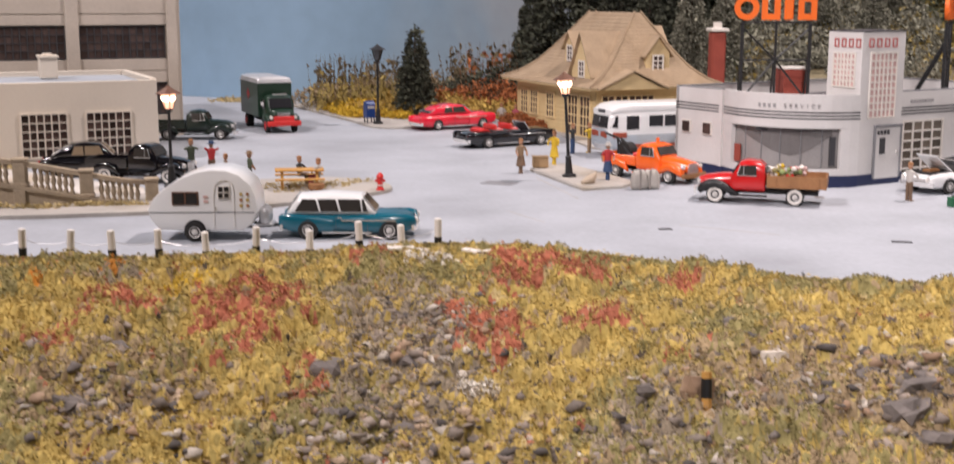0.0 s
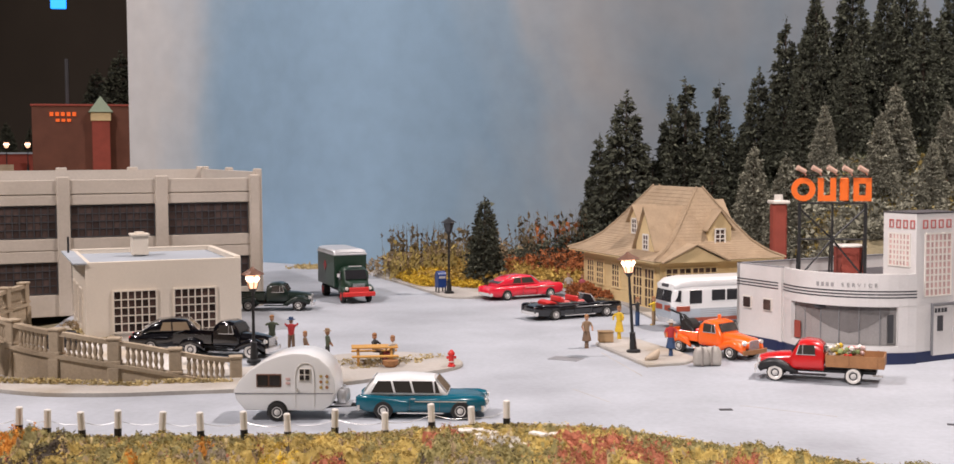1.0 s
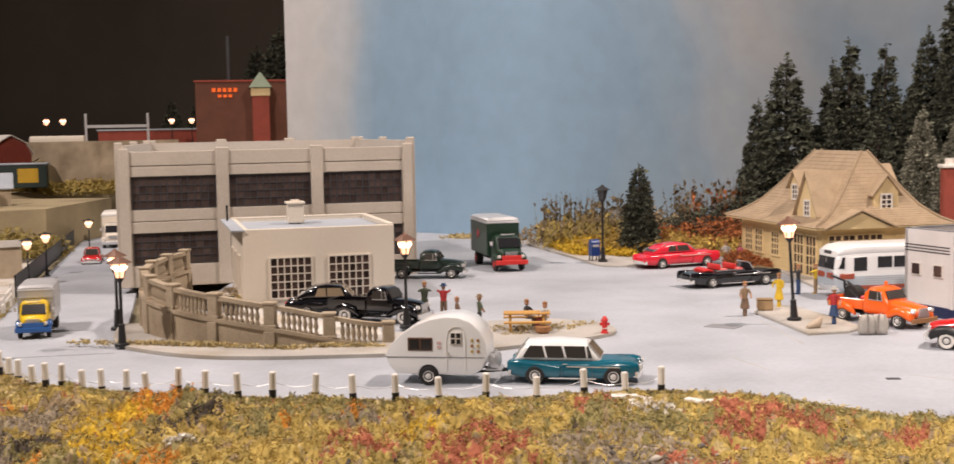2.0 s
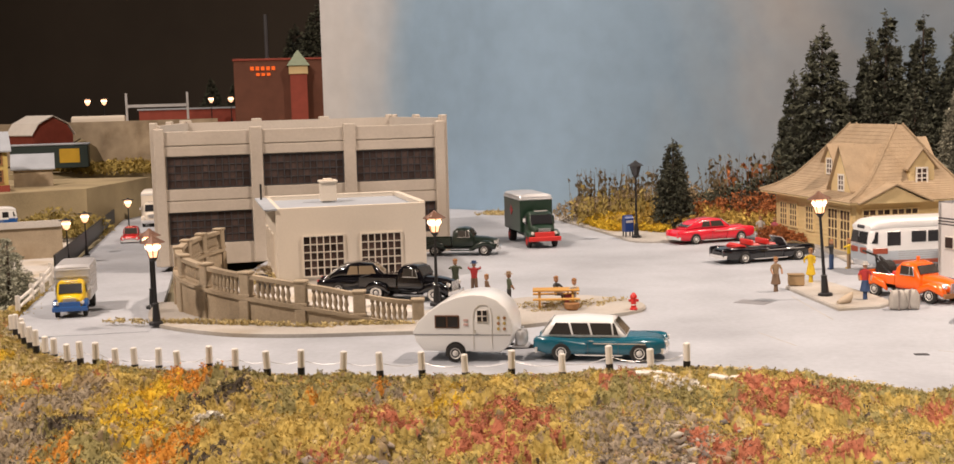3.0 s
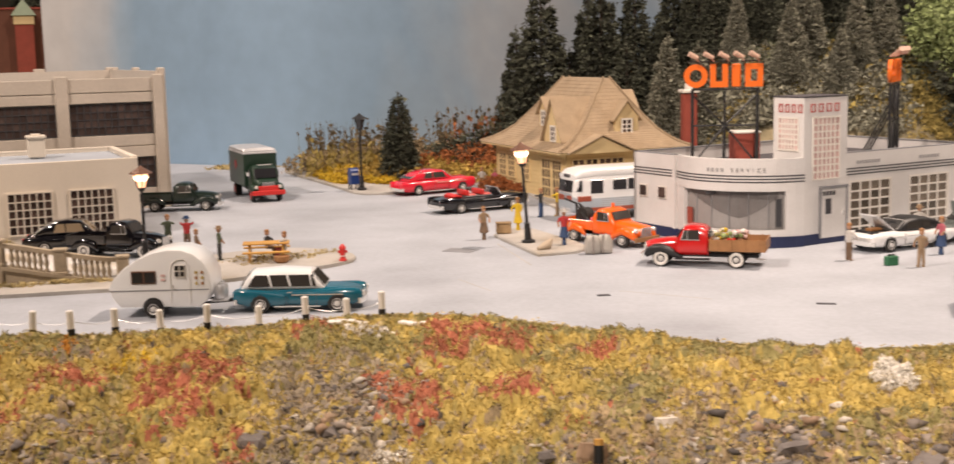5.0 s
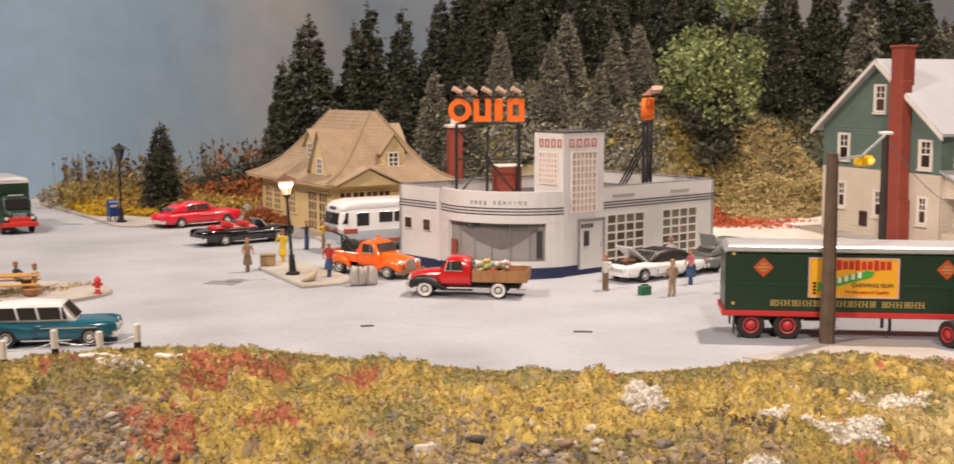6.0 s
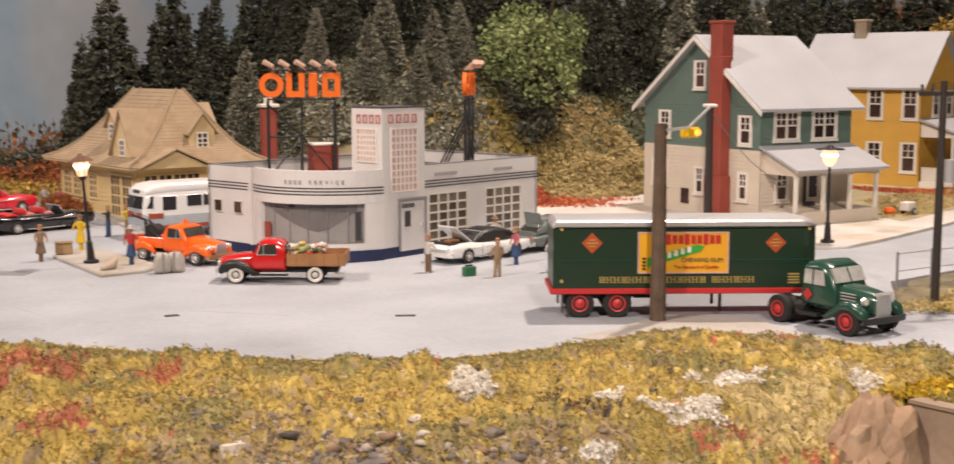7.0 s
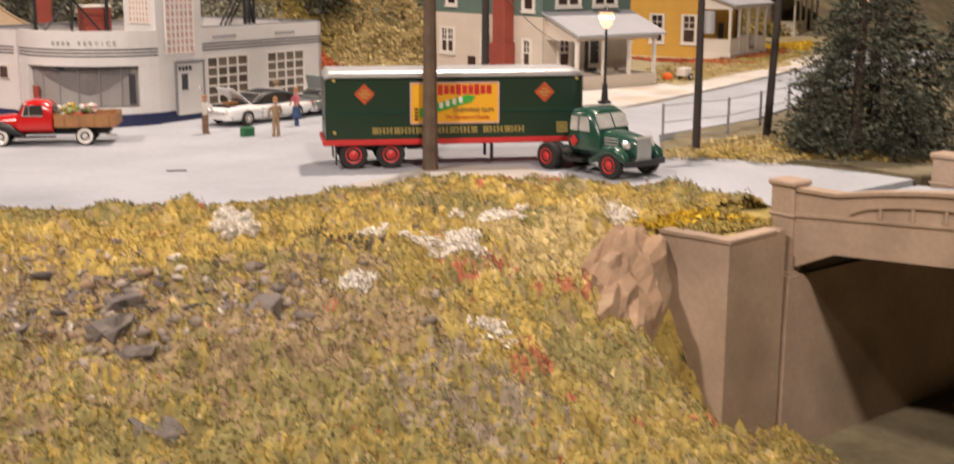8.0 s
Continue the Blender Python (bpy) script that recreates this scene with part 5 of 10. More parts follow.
def green_house():
    ang = math.degrees(math.atan2(-9.9, 3.2))
    h = thing("house", 32.9, 75.7, 0.14, ang, "two-storey cream and green house with pale roof and red chimney", "house")
    W, D, ze, zr, ZL = 10.4, 6.9, 6.5, 10.25, 3.95  # local x along the gable wall, y back from it
    lo, hi = bmesh.new(), bmesh.new()
    for a, b, n in (((0, 0), (W, 0), (0, -1)), ((W, 0), (W, D), (1, 0)), ((W, D), (0, D), (0, 1)), ((0, D), (0, 0), (-1, 0))):
        clapboard(lo, a, b, 0, ZL, n, 0.22)
        clapboard(hi, a, b, ZL, ze, n, 0.22)
    prism(lo, [(0.02, 0.02), (W - 0.02, 0.02), (W - 0.02, D - 0.02), (0.02, D - 0.02)], 0, ZL)
    prism(hi, [(0.02, 0.02), (W - 0.02, 0.02), (W - 0.02, D - 0.02), (0.02, D - 0.02)], ZL, ze)
    slab(hi, [(0, ze), (W, ze), (W / 2, zr)], 0.0, D)
    for q in (lo, hi):
        bmesh.ops.remove_doubles(q, verts=q.verts, dist=0.002)
    part("lower_wall", lo, M["housecream"], h, "cream clapboard lower storey")
    part("upper_wall", hi, M["housegreen"], h, "dull green clapboard upper storey")
    gable_roof(h, "roof", 0, W, 0, D, ze, zr, M["roofwhite"], 0.55, 0.16, "y", "pale grey metal roof")
    bg = bmesh.new()
    for s in (0, 1):
        xe = -0.6 if s == 0 else W + 0.6
        plate(bg, [(xe, -0.6, ze - 0.62), (W / 2, -0.6, zr - 0.12), (W / 2, -0.6, zr + 0.12), (xe, -0.6, ze - 0.36)], (0, 0.08, 0))
    part("bargeboard", bg, M["trim"], h)
    chm = B((7.35, -0.4, 4.6), (1.1, 0.75, 9.2), 0.05)
    box(chm, (7.35, -0.3, 10.0), (1.0, 0.9, 2.2), 0.05)
    box(chm, (7.35, -0.3, 11.1), (1.15, 1.05, 0.16), 0.03)
    box(chm, (7.35, -0.45, 1.2), (1.4, 0.85, 2.4), 0.06)
    part("chimney", chm, M["brick"], h, "tall red brick chimney on the gable wall")
    for x, z, dbl in ((1.6, 4.5, False), (8.75, 4.35, False), (4.8, 7.45, False), (1.0, 1.6, True), (5.0, 1.3, False), (8.75, 1.2, False)):
        sash(h, (x, -0.06, z), (1, 0, 0), (0, -1, 0), 0.85 if z > 3 else 0.62, 1.4 if z > 3 else 1.35, double=dbl)
    part("cellar_door", B((4.0, -0.04, 0.95), (0.7, 0.06, 0.9)), M["panelit"], h)
    for y in (1.0, 3.9):
        sash(h, (W + 0.06, y, 4.6), (0, 1, 0), (1, 0, 0), 0.85, 1.4, double=True)
    porch(h, pose(W * S, 0, 0, 0, 0, 90), 0.2, 6.6, 0, 0.7, 2.6, 4.1, M["roofwhite"], M["housecream"], 4, 1.2)
    for k in (1.2, 3.6):
        sash(h, (W + 0.06, k, 1.2), (0, 1, 0), (1, 0, 0), 0.8, 1.4)
    return h


green_house()


def yellow_house(x, y, rz, W, D, wall, ze, zr, label, windows, with_porch=True):
    h = thing("house", x, y, 0.14, rz, label, "house")
    wb = bmesh.new()
    for a, b, n in (((0, 0), (W, 0), (0, -1)), ((W, 0), (W, D), (1, 0)), ((W, D), (0, D), (0, 1)), ((0, D), (0, 0), (-1, 0))):
        clapboard(wb, a, b, 0, ze, n, 0.24, 0.045)
    prism(wb, [(0.02, 0.02), (W - 0.02, 0.02), (W - 0.02, D - 0.02), (0.02, D - 0.02)], 0, ze)
    loft(wb, [[(xx, 0, ze), (xx, D / 2, zr), (xx, D, ze)] for xx in (0, W)])
    bmesh.ops.remove_doubles(wb, verts=wb.verts, dist=0.002)
    part("wall", wb, wall, h)
    gable_roof(h, "roof", 0, W, 0, D, ze, zr, M["roofwhite"], 0.5, 0.15, "x", "pale grey metal roof")
    for xx, z in windows:
        sash(h, (xx, -0.08, z), (1, 0, 0), (0, -1, 0), 1.0, 1.9)
    for yy in (D * 0.3, D * 0.65):
        sash(h, (W + 0.08, yy, ze - 2.3), (0, 1, 0), (1, 0, 0), 0.9, 1.6)
    cm = B((W * 0.35, D * 0.5, zr + 0.3), (0.9, 0.9, 1.6), 0.05)
    box(cm, (W * 0.35, D * 0.5, zr + 1.1), (1.1, 1.1, 0.18), 0.03)
    part("chimney", cm, M["conc"], h)
    if with_porch:
        porch(h, pose(W * S, 0, 0, 0, 0, 90), 0.1, D + 0.4, 0, 0.45, 2.5, 4.8, M["roofwhite"], M["trim"], 5, 0.95, 0.95, False)
    return h


yellow_house(50.42, 90.19, -54, 9.5, 7.0, M["houseyellow"], 7.5, 11.0, "yellow clapboard two-storey house with white window trim and a porch", [(3.0, 5.0), (5.65, 5.0), (8.25, 5.0), (3.0, 1.2), (5.65, 1.2), (8.25, 1.2)])
yellow_house(73.5, 112.3, -54, 7.5, 6.5, mat("grey_tan_clapboard", (0.3, 0.26, 0.22), 0.7, vary=0.1), 7.2, 8.6, "grey-tan clapboard house with a pale porch roof behind the trees", [(2.0, 4.6), (5.0, 4.6), (2.0, 1.2), (5.0, 1.2)])



# ---- vehicles: x forward, y to the left, z up, on their wheels ----
def wheel(parent, x, y, r=0.34, w=0.2, tyre=None, rim=None, hub=None, wall=None, name="wheel"):
    s = 1 if y > 0 else -1
    t = bmesh.new()
    loft(t, [[(rr * math.cos(2 * math.pi * k / 18), yy, rr * math.sin(2 * math.pi * k / 18)) for k in range(18)]
             for yy, rr in ((-w / 2, r * 0.6), (-w / 2, r * 0.93), (-w / 2 + 0.03, r), (w / 2 - 0.03, r), (w / 2, r * 0.93), (w / 2, r * 0.6))])
    wh = part(name, t, tyre or M["tyre"], parent, smooth=True)
    wh.matrix_basis = pose(x * S, y * S, r * S)
    if wall:
        b = bmesh.new()
        loft(b, [[(rr * math.cos(2 * math.pi * k / 18), s * yy, rr * math.sin(2 * math.pi * k / 18)) for k in range(18)] for rr, yy in ((r * 0.86, w / 2), (r * 0.84, w / 2 + 0.012), (r * 0.6, w / 2 + 0.012), (r * 0.58, w / 2))], cap=False)
        part("whitewall", b, wall, wh)
    b = bmesh.new()
    loft(b, [[(rr * math.cos(2 * math.pi * k / 16), s * yy, rr * math.sin(2 * math.pi * k / 16)) for k in range(16)] for rr, yy in ((r * 0.6, w / 2 - 0.05), (r * 0.58, w / 2 + 0.02), (r * 0.44, w / 2 - 0.01), (r * 0.22, w / 2 + 0.01), (r * 0.16, w / 2 + 0.04), (r * 0.04, w / 2 + 0.05))])
    part("rim", b, rim or M["hub"], wh, smooth=True)
    return wh


def arch(parent, x, y, r, s, m=None):
    """The dark well behind a wheel."""
    b = bmesh.new()
    pts = [(x + r * math.cos(a), 0.02 + r * 0.95 + r * math.sin(a)) for a in [math.pi * k / 12 for k in range(13)]]
    slab(b, [(x + r, 0.22)] + pts[0:] + [(x - r, 0.22)], y - 0.02 * s, y + 0.012 * s)
    return part("wheel_well", b, m or M["black"], parent)


def quad(parent, name, pts, off, material, label=""):
    return part(name, plate(bmesh.new(), pts, off), material, parent, label)


def side_glass(parent, poly_xz, yfun, material=None, name="side_window"):
    for s in (-1, 1):
        pts = [(x, s * (yfun(z) + 0.004), z) for x, z in poly_xz]
        part(name, plate(bmesh.new(), pts, (0, s * 0.02, 0)), material or M["glass"], parent)


def disc(parent, name, at, r, material, nx=1.0, n=12, depth=0.06):
    p = Vector(at)
    part(name, C(p - Vector((0.02 * nx, 0, 0)), p + Vector((depth * nx, 0, 0)), r, r * 0.8, n), material, parent, smooth=True)


def bumper(parent, x, hw, z, material, curve=0.15, h=0.2, name="bumper"):
    rows = []
    for k in range(9):
        t = -1 + 2 * k / 8
        xx = x - math.copysign(curve * t * t, x)
        rows.append([(xx - 0.04, hw * t, z - h / 2), (xx + 0.04, hw * t, z - h / 2), (xx + 0.05, hw * t, z + h / 2), (xx - 0.04, hw * t, z + h / 2)])
    part(name, loft(bmesh.new(), rows), material, parent, smooth=True)


def sedan(name, x, y, rz, label, colour, roof=None, L=5.0, W=1.84, belt=0.86, top=1.5, style="sedan", wall=None, category="car", z=0.0, hood_up=False, trunk_up=False, seats=None, pane=None):
    """A rounded car of about 1950 with swelling fenders. style: sedan, coupe, wagon, open."""
    c = thing(name, x, y, z, rz, label, category)
    f, b, hw = L / 2, -L / 2, W / 2
    pane = pane or M["carglass"]
    tail = {"wagon": (0.16, 0.05, 0.0), "open": (0.22, 0.1, 0.03), "coupe": (0.42, 0.26, 0.1), "sedan": (0.40, 0.26, 0.1)}[style]
    secs = [(b, hw * 0.74, 0.38, belt - tail[0], 3.0), (b + 0.1, hw * 0.87, 0.3, belt - tail[1], 3.2), (b + 0.45, hw * 0.94, 0.24, belt - tail[2], 3.6), (b + 1.1, hw * 0.96, 0.22, belt, 4.0), (0, hw * 0.97, 0.22, belt + 0.01, 4.2),
            (f - 1.5, hw * 0.95, 0.22, belt + 0.05, 3.8), (f - 0.8, hw * 0.88, 0.24, belt + 0.05, 3.4), (f - 0.35, hw * 0.8, 0.28, belt - 0.01, 3.2), (f - 0.12, hw * 0.74, 0.32, belt - 0.09, 3.0), (f - 0.02, hw * 0.64, 0.38, belt - 0.18, 2.8)]
    part("body", hull(secs, 28), colour, c, smooth=True)
    wb = L * 0.285
    for s in (-1, 1):
        fr = [(f + 0.02, 0.1, 0.46, belt - 0.16, 0.70), (f - 0.05, 0.18, 0.38, belt - 0.05, 0.70), (f - 0.3, 0.22, 0.28, belt + 0.0, 0.73), (f - 0.9, 0.23, 0.24, belt + 0.0, 0.76), (f - 1.5, 0.2, 0.24, belt - 0.05, 0.8), (f - 2.1, 0.12, 0.26, belt - 0.16, 0.86)]
        part("front_fender", loft(bmesh.new(), [ring(xx, w, z0, z1, 3.0, 0, 16, s * hw * yc) for xx, w, z0, z1, yc in fr]), colour, c, smooth=True)
        up = 0.06 if style in ("open", "wagon") else -0.06
        rr = [(b - 0.02, 0.08, 0.46, belt - 0.14 + up, 0.74), (b + 0.08, 0.16, 0.34, belt - 0.06 + up, 0.75), (b + 0.5, 0.21, 0.24, belt - 0.04 + up, 0.78), (b + 1.2, 0.2, 0.24, belt - 0.06 + up * 0.5, 0.8), (b + 1.9, 0.12, 0.26, belt - 0.16, 0.86)]
        part("rear_fender", loft(bmesh.new(), [ring(xx, w, z0, z1, 3.0, 0, 16, s * hw * yc) for xx, w, z0, z1, yc in rr]), colour, c, smooth=True)
    for wx in (wb + 0.12, -wb):
        for s in (-1, 1):
            arch(c, wx, s * hw * 0.99, 0.355, s)
            wheel(c, wx, s * (hw - 0.07), 0.34, 0.2, rim=M["hub"], wall=wall)
    spec = {"sedan": (0.10, 0.30, 0.56, 0.68), "coupe": (0.12, 0.31, 0.57, 0.69), "wagon": (0.05, 0.14, 0.60, 0.71)}
    rc = roof or colour
    if style != "open":
        x0, x1, x2, x3 = (b + q * L for q in spec[style])
        mid = 0.06 if style == "wagon" else 0.13
        cab = [(x0, hw * 0.72, belt - 0.1, belt + 0.02, 3, 0.1), ((x0 + x1) / 2, hw * 0.82, belt - 0.1, (belt + top) / 2 + mid, 3.4, 0.12), (x1, hw * 0.87, belt - 0.1, top - 0.05, 3.6, 0.18), ((x1 + x2) / 2, hw * 0.88, belt - 0.1, top + 0.03, 3.6, 0.18),
               (x2, hw * 0.87, belt - 0.1, top - 0.04, 3.6, 0.18), ((x2 + x3) / 2, hw * 0.83, belt - 0.1, (belt + top) / 2 + 0.04, 3.4, 0.12), (x3, hw * 0.76, belt - 0.1, belt + 0.05, 3, 0.1)]
        part("roof", hull(cab, 26), rc, c, smooth=True)
        zb = belt - 0.1

        def ys(zz, w=hw * 0.868):
            return w * (1 - 0.18 * (zz - zb) / (top - zb)) - 0.004
        zl, zh = belt + 0.09, top - 0.17
        span = x2 - x1
        if style == "wagon":
            cuts = [(x1 - 0.12, x1 + 0.14, x1 + 0.72, x1 + 0.6), (x1 + 0.8, x1 + 0.68, x1 + 1.42, x1 + 1.3), (x1 + 1.5, x1 + 1.38, x2 + 0.02, x2 - 0.04), (x2 + 0.08, x2 + 0.02, x2 + 0.24, x2 + 0.1)]
        elif style == "coupe":
            cuts = [(x1 - 0.02, x1 + 0.12, x1 + 0.42 * span, x1 + 0.4 * span), (x1 + 0.47 * span, x1 + 0.45 * span, x2 + 0.16, x2 - 0.02)]
        else:
            cuts = [(x1 - 0.28, x1 + 0.0, x1 + 0.36 * span, x1 + 0.36 * span), (x1 + 0.42 * span, x1 + 0.42 * span, x2 + 0.16, x2 - 0.02)]
        for a0, a1, b1, b0 in cuts:
            side_glass(c, [(a0, zl), (b1, zl), (b0, zh), (a1, zh)], ys, pane)
        for xa, za, xb, zb2, s, nm in ((x3 - 0.04, belt + 0.07, x2 + 0.06, top - 0.12, 1, "windscreen"), (x0 + 0.06, belt + 0.1, x1 - 0.06, top - 0.12, -1, "rear_window")):
            w0, w1 = hw * 0.68, hw * 0.62
            quad(c, nm, [(xa, -w0, za), (xa, w0, za), (xb, w1, zb2), (xb, -w1, zb2)], (0.035 * s, 0, 0.025), pane)
            fr = bmesh.new()
            for p, q in (((xa, -w0, za), (xb, -w1, zb2)), ((xa, w0, za), (xb, w1, zb2)), ((xb, -w1, zb2), (xb, w1, zb2))):
                cyl(fr, Vector(p) + Vector((0.03 * s, 0, 0.02)), Vector(q) + Vector((0.03 * s, 0, 0.02)), 0.022, n=6)
            part("glass_trim", fr, M["chrome"], c)
    else:
        tub = B((-0.35, 0, belt + 0.0), (1.9, W * 0.74, 0.1), 0.04)
        part("cockpit", tub, M["black"], c)
        for sx in (0.25, -0.75):
            st = B((sx, 0, belt + 0.06), (0.5, W * 0.68, 0.16), 0.05)
            box(st, (sx - 0.26, 0, belt + 0.2), (0.16, W * 0.68, 0.34), 0.05)
            part("seat", st, seats or M["red"], c, "red bench seat")
        w0 = hw * 0.74
        quad(c, "windscreen", [(f - 1.78, -w0, belt), (f - 1.78, w0, belt), (f - 2.05, w0 * 0.9, belt + 0.42), (f - 2.05, -w0 * 0.9, belt + 0.42)], (0.025, 0, 0.01), M["glassclear"])
        fr = bmesh.new()
        for p, q in (((f - 1.78, -w0, belt), (f - 2.05, -w0 * 0.9, belt + 0.42)), ((f - 1.78, w0, belt), (f - 2.05, w0 * 0.9, belt + 0.42)), ((f - 2.05, -w0 * 0.9, belt + 0.42), (f - 2.05, w0 * 0.9, belt + 0.42))):
            cyl(fr, p, q, 0.03, n=6)
        part("screen_frame", fr, M["chrome"], c)
        part("folded_top", hull([(b + 0.95, hw * 0.6, belt - 0.02, belt + 0.1, 3), (b + 1.2, hw * 0.74, belt - 0.02, belt + 0.2, 3), (b + 1.5, hw * 0.7, belt - 0.02, belt + 0.1, 3)], 14), seats or M["red"], c, smooth=True)
    bumper(c, f + 0.06, hw * 0.95, 0.42, M["chrome"])
    bumper(c, b - 0.06, hw * 0.95, 0.42, M["chrome"])
    g = bmesh.new()
    for k in range(4):
        box(g, (f - 0.01, 0, 0.48 + 0.06 * k), (0.07, hw * 1.1, 0.025))
    part("grille", g, M["chrome"], c)
    for s in (-1, 1):
        disc(c, "headlight", (f - 0.01, s * hw * 0.70, belt - 0.2), 0.115, M["chrome"])
        part("lens", C((f + 0.05, s * hw * 0.70, belt - 0.2), (f + 0.065, s * hw * 0.70, belt - 0.2), 0.085, n=10), M["whitewall"], c)
        disc(c, "tail_light", (b + 0.06, s * hw * 0.78, belt - 0.2), 0.08, M["red"], -1)
        tr = bmesh.new()
        box(tr, (L * 0.16, s * (hw + 0.004), belt - 0.2), (L * 0.4, 0.02, 0.035))
        box(tr, (0.0, s * (hw - 0.015), 0.25), (L * 0.36, 0.02, 0.04))
        part("chrome_strip", tr, M["chrome"], c)
        part("door_handle", B((-0.25, s * (hw + 0.02), belt - 0.1), (0.16, 0.04, 0.03)), M["chrome"], c)
        ln = bmesh.new()
        for lx in (0.72, -0.38):
            box(ln, (lx, s * (hw + 0.001), 0.55), (0.014, 0.012, 0.5))
        part("door_gap", ln, M["dark"], c)
    if hood_up:
        hp = plate(bmesh.new(), [(f - 1.55, -0.6, belt + 0.03), (f - 1.55, 0.6, belt + 0.03), (f - 0.55, 0.55, belt + 0.75), (f - 0.55, -0.55, belt + 0.75)], (0, 0, 0.05))
        part("bonnet", hp, colour, c, "raised bonnet")
        part("engine_bay", B((f - 0.85, 0, belt - 0.02), (1.1, 1.15, 0.14), 0.03), M["black"], c)
        part("engine", B((f - 0.9, 0, belt + 0.06), (0.7, 0.4, 0.2), 0.05), M["wood"], c, "rusty brown engine")
    if trunk_up:
        hp = plate(bmesh.new(), [(b + 1.0, -0.6, belt + 0.03), (b + 1.0, 0.6, belt + 0.03), (b + 0.75, 0.55, belt + 0.95), (b + 0.75, -0.55, belt + 0.95)], (-0.05, 0, 0))
        part("boot_lid", hp, colour, c, "raised boot lid")
    return c


def pickup(name, x, y, rz, label, colour, fender=None, bed="box", L=5.0, category="pickup truck", wheels=None, wall=None, bedmat=None, z=0.0):
    """A round-nosed pickup of about 1950."""
    c = thing(name, x, y, z, rz, label, category)
    f, b = L / 2, -L / 2
    fender = fender or colour
    xa, xr = f - 0.85, b + 1.05  # axles
    part("chassis", B((-0.1, 0, 0.48), (L - 0.5, 0.9, 0.16), 0.03), M["black"], c)
    part("bonnet", hull([(f - 1.55, 0.66, 0.55, 1.2, 3.2, 0.12), (f - 1.0, 0.6, 0.5, 1.17, 2.8, 0.15), (f - 0.4, 0.5, 0.48, 1.08, 2.6, 0.18), (f - 0.12, 0.42, 0.5, 0.98, 2.4, 0.2)], 20), colour, c, smooth=True)
    part("cab", hull([(f - 2.85, 0.72, 0.48, 1.2, 4, 0.05), (f - 2.8, 0.8, 0.45, 1.55, 4.5, 0.12), (f - 2.6, 0.84, 0.45, 1.72, 4.5, 0.14), (f - 2.1, 0.85, 0.45, 1.78, 4.5, 0.14), (f - 1.8, 0.83, 0.45, 1.7, 4.5, 0.14), (f - 1.5, 0.76, 0.45, 1.22, 4, 0.08), (f - 1.45, 0.7, 0.45, 1.1, 4, 0.05)], 24), colour, c, smooth=True)

    def ys(zz):
        return 0.845 * (1 - 0.14 * (zz - 0.45) / 1.3) + 0.01
    side_glass(c, [(f - 2.5, 1.17), (f - 1.72, 1.17), (f - 1.84, 1.57), (f - 2.47, 1.59)], ys, M["carglass"])
    quad(c, "windscreen", [(f - 1.53, -0.6, 1.22), (f - 1.53, 0.6, 1.22), (f - 1.75, 0.56, 1.58), (f - 1.75, -0.56, 1.58)], (0.05, 0, 0.03), M["carglass"])
    quad(c, "rear_window", [(f - 2.85, -0.45, 1.25), (f - 2.85, 0.45, 1.25), (f - 2.8, 0.42, 1.52), (f - 2.8, -0.42, 1.52)], (-0.03, 0, 0), M["glass"])
    for s in (-1, 1):
        rim = bmesh.new()
        for a, e in (((f - 2.5, 1.17), (f - 1.72, 1.17)), ((f - 1.72, 1.17), (f - 1.84, 1.57)), ((f - 1.98, 1.17), (f - 1.98, 1.57))):
            cyl(rim, (a[0], s * (ys(a[1]) + 0.022), a[1]), (e[0], s * (ys(e[1]) + 0.022), e[1]), 0.018, n=5)
        part("window_rim", rim, M["chrome"], c)
    part("screen_post", C((f - 1.5, 0, 1.24), (f - 1.71, 0, 1.58), 0.022, n=6), colour, c)
    for s in (-1, 1):
        fn = loft(bmesh.new(), [ring(xx, hwid, zb, zt, 2.6, 0, 14, s * yc) for xx, hwid, zb, zt, yc in ((xa + 0.72, 0.1, 0.45, 0.6, 0.66), (xa + 0.62, 0.2, 0.36, 0.78, 0.66), (xa + 0.3, 0.24, 0.5, 0.94, 0.68), (xa, 0.24, 0.6, 0.97, 0.7), (xa - 0.35, 0.22, 0.46, 0.86, 0.7), (xa - 0.7, 0.16, 0.34, 0.62, 0.7), (xa - 0.95, 0.1, 0.32, 0.42, 0.72))])
        part("front_fender", fn, fender, c, smooth=True)
        part("running_board", B((f - 2.2, s * 0.82, 0.36), (1.5, 0.24, 0.06), 0.02), fender, c)
        disc(c, "headlight", (f - 0.2, s * 0.62, 0.82), 0.12, M["chrome"])
        part("lens", C((f - 0.12, s * 0.62, 0.82), (f - 0.1, s * 0.62, 0.82), 0.085, n=10), M["whitewall"], c)
        for wx in (xa, xr):
            wheel(c, wx, s * 0.76, 0.36, 0.2, rim=wheels or M["hub"], wall=wall)
    g = bmesh.new()
    for k in range(7):
        box(g, (f - 0.1 + 0.0, 0, 0.5 + 0.07 * k), (0.06, 0.8 - 0.03 * k, 0.03))
    for k in range(5):
        box(g, (f - 0.1, -0.3 + 0.15 * k, 0.7), (0.04, 0.03, 0.5))
    part("grille", g, M["chrome"], c)
    bumper(c, f + 0.06, 0.85, 0.42, M["chrome"] if bed != "tow" else M["wood"], 0.1)
    x0, x1 = b + 0.02, f - 2.92
    bl = x1 - x0
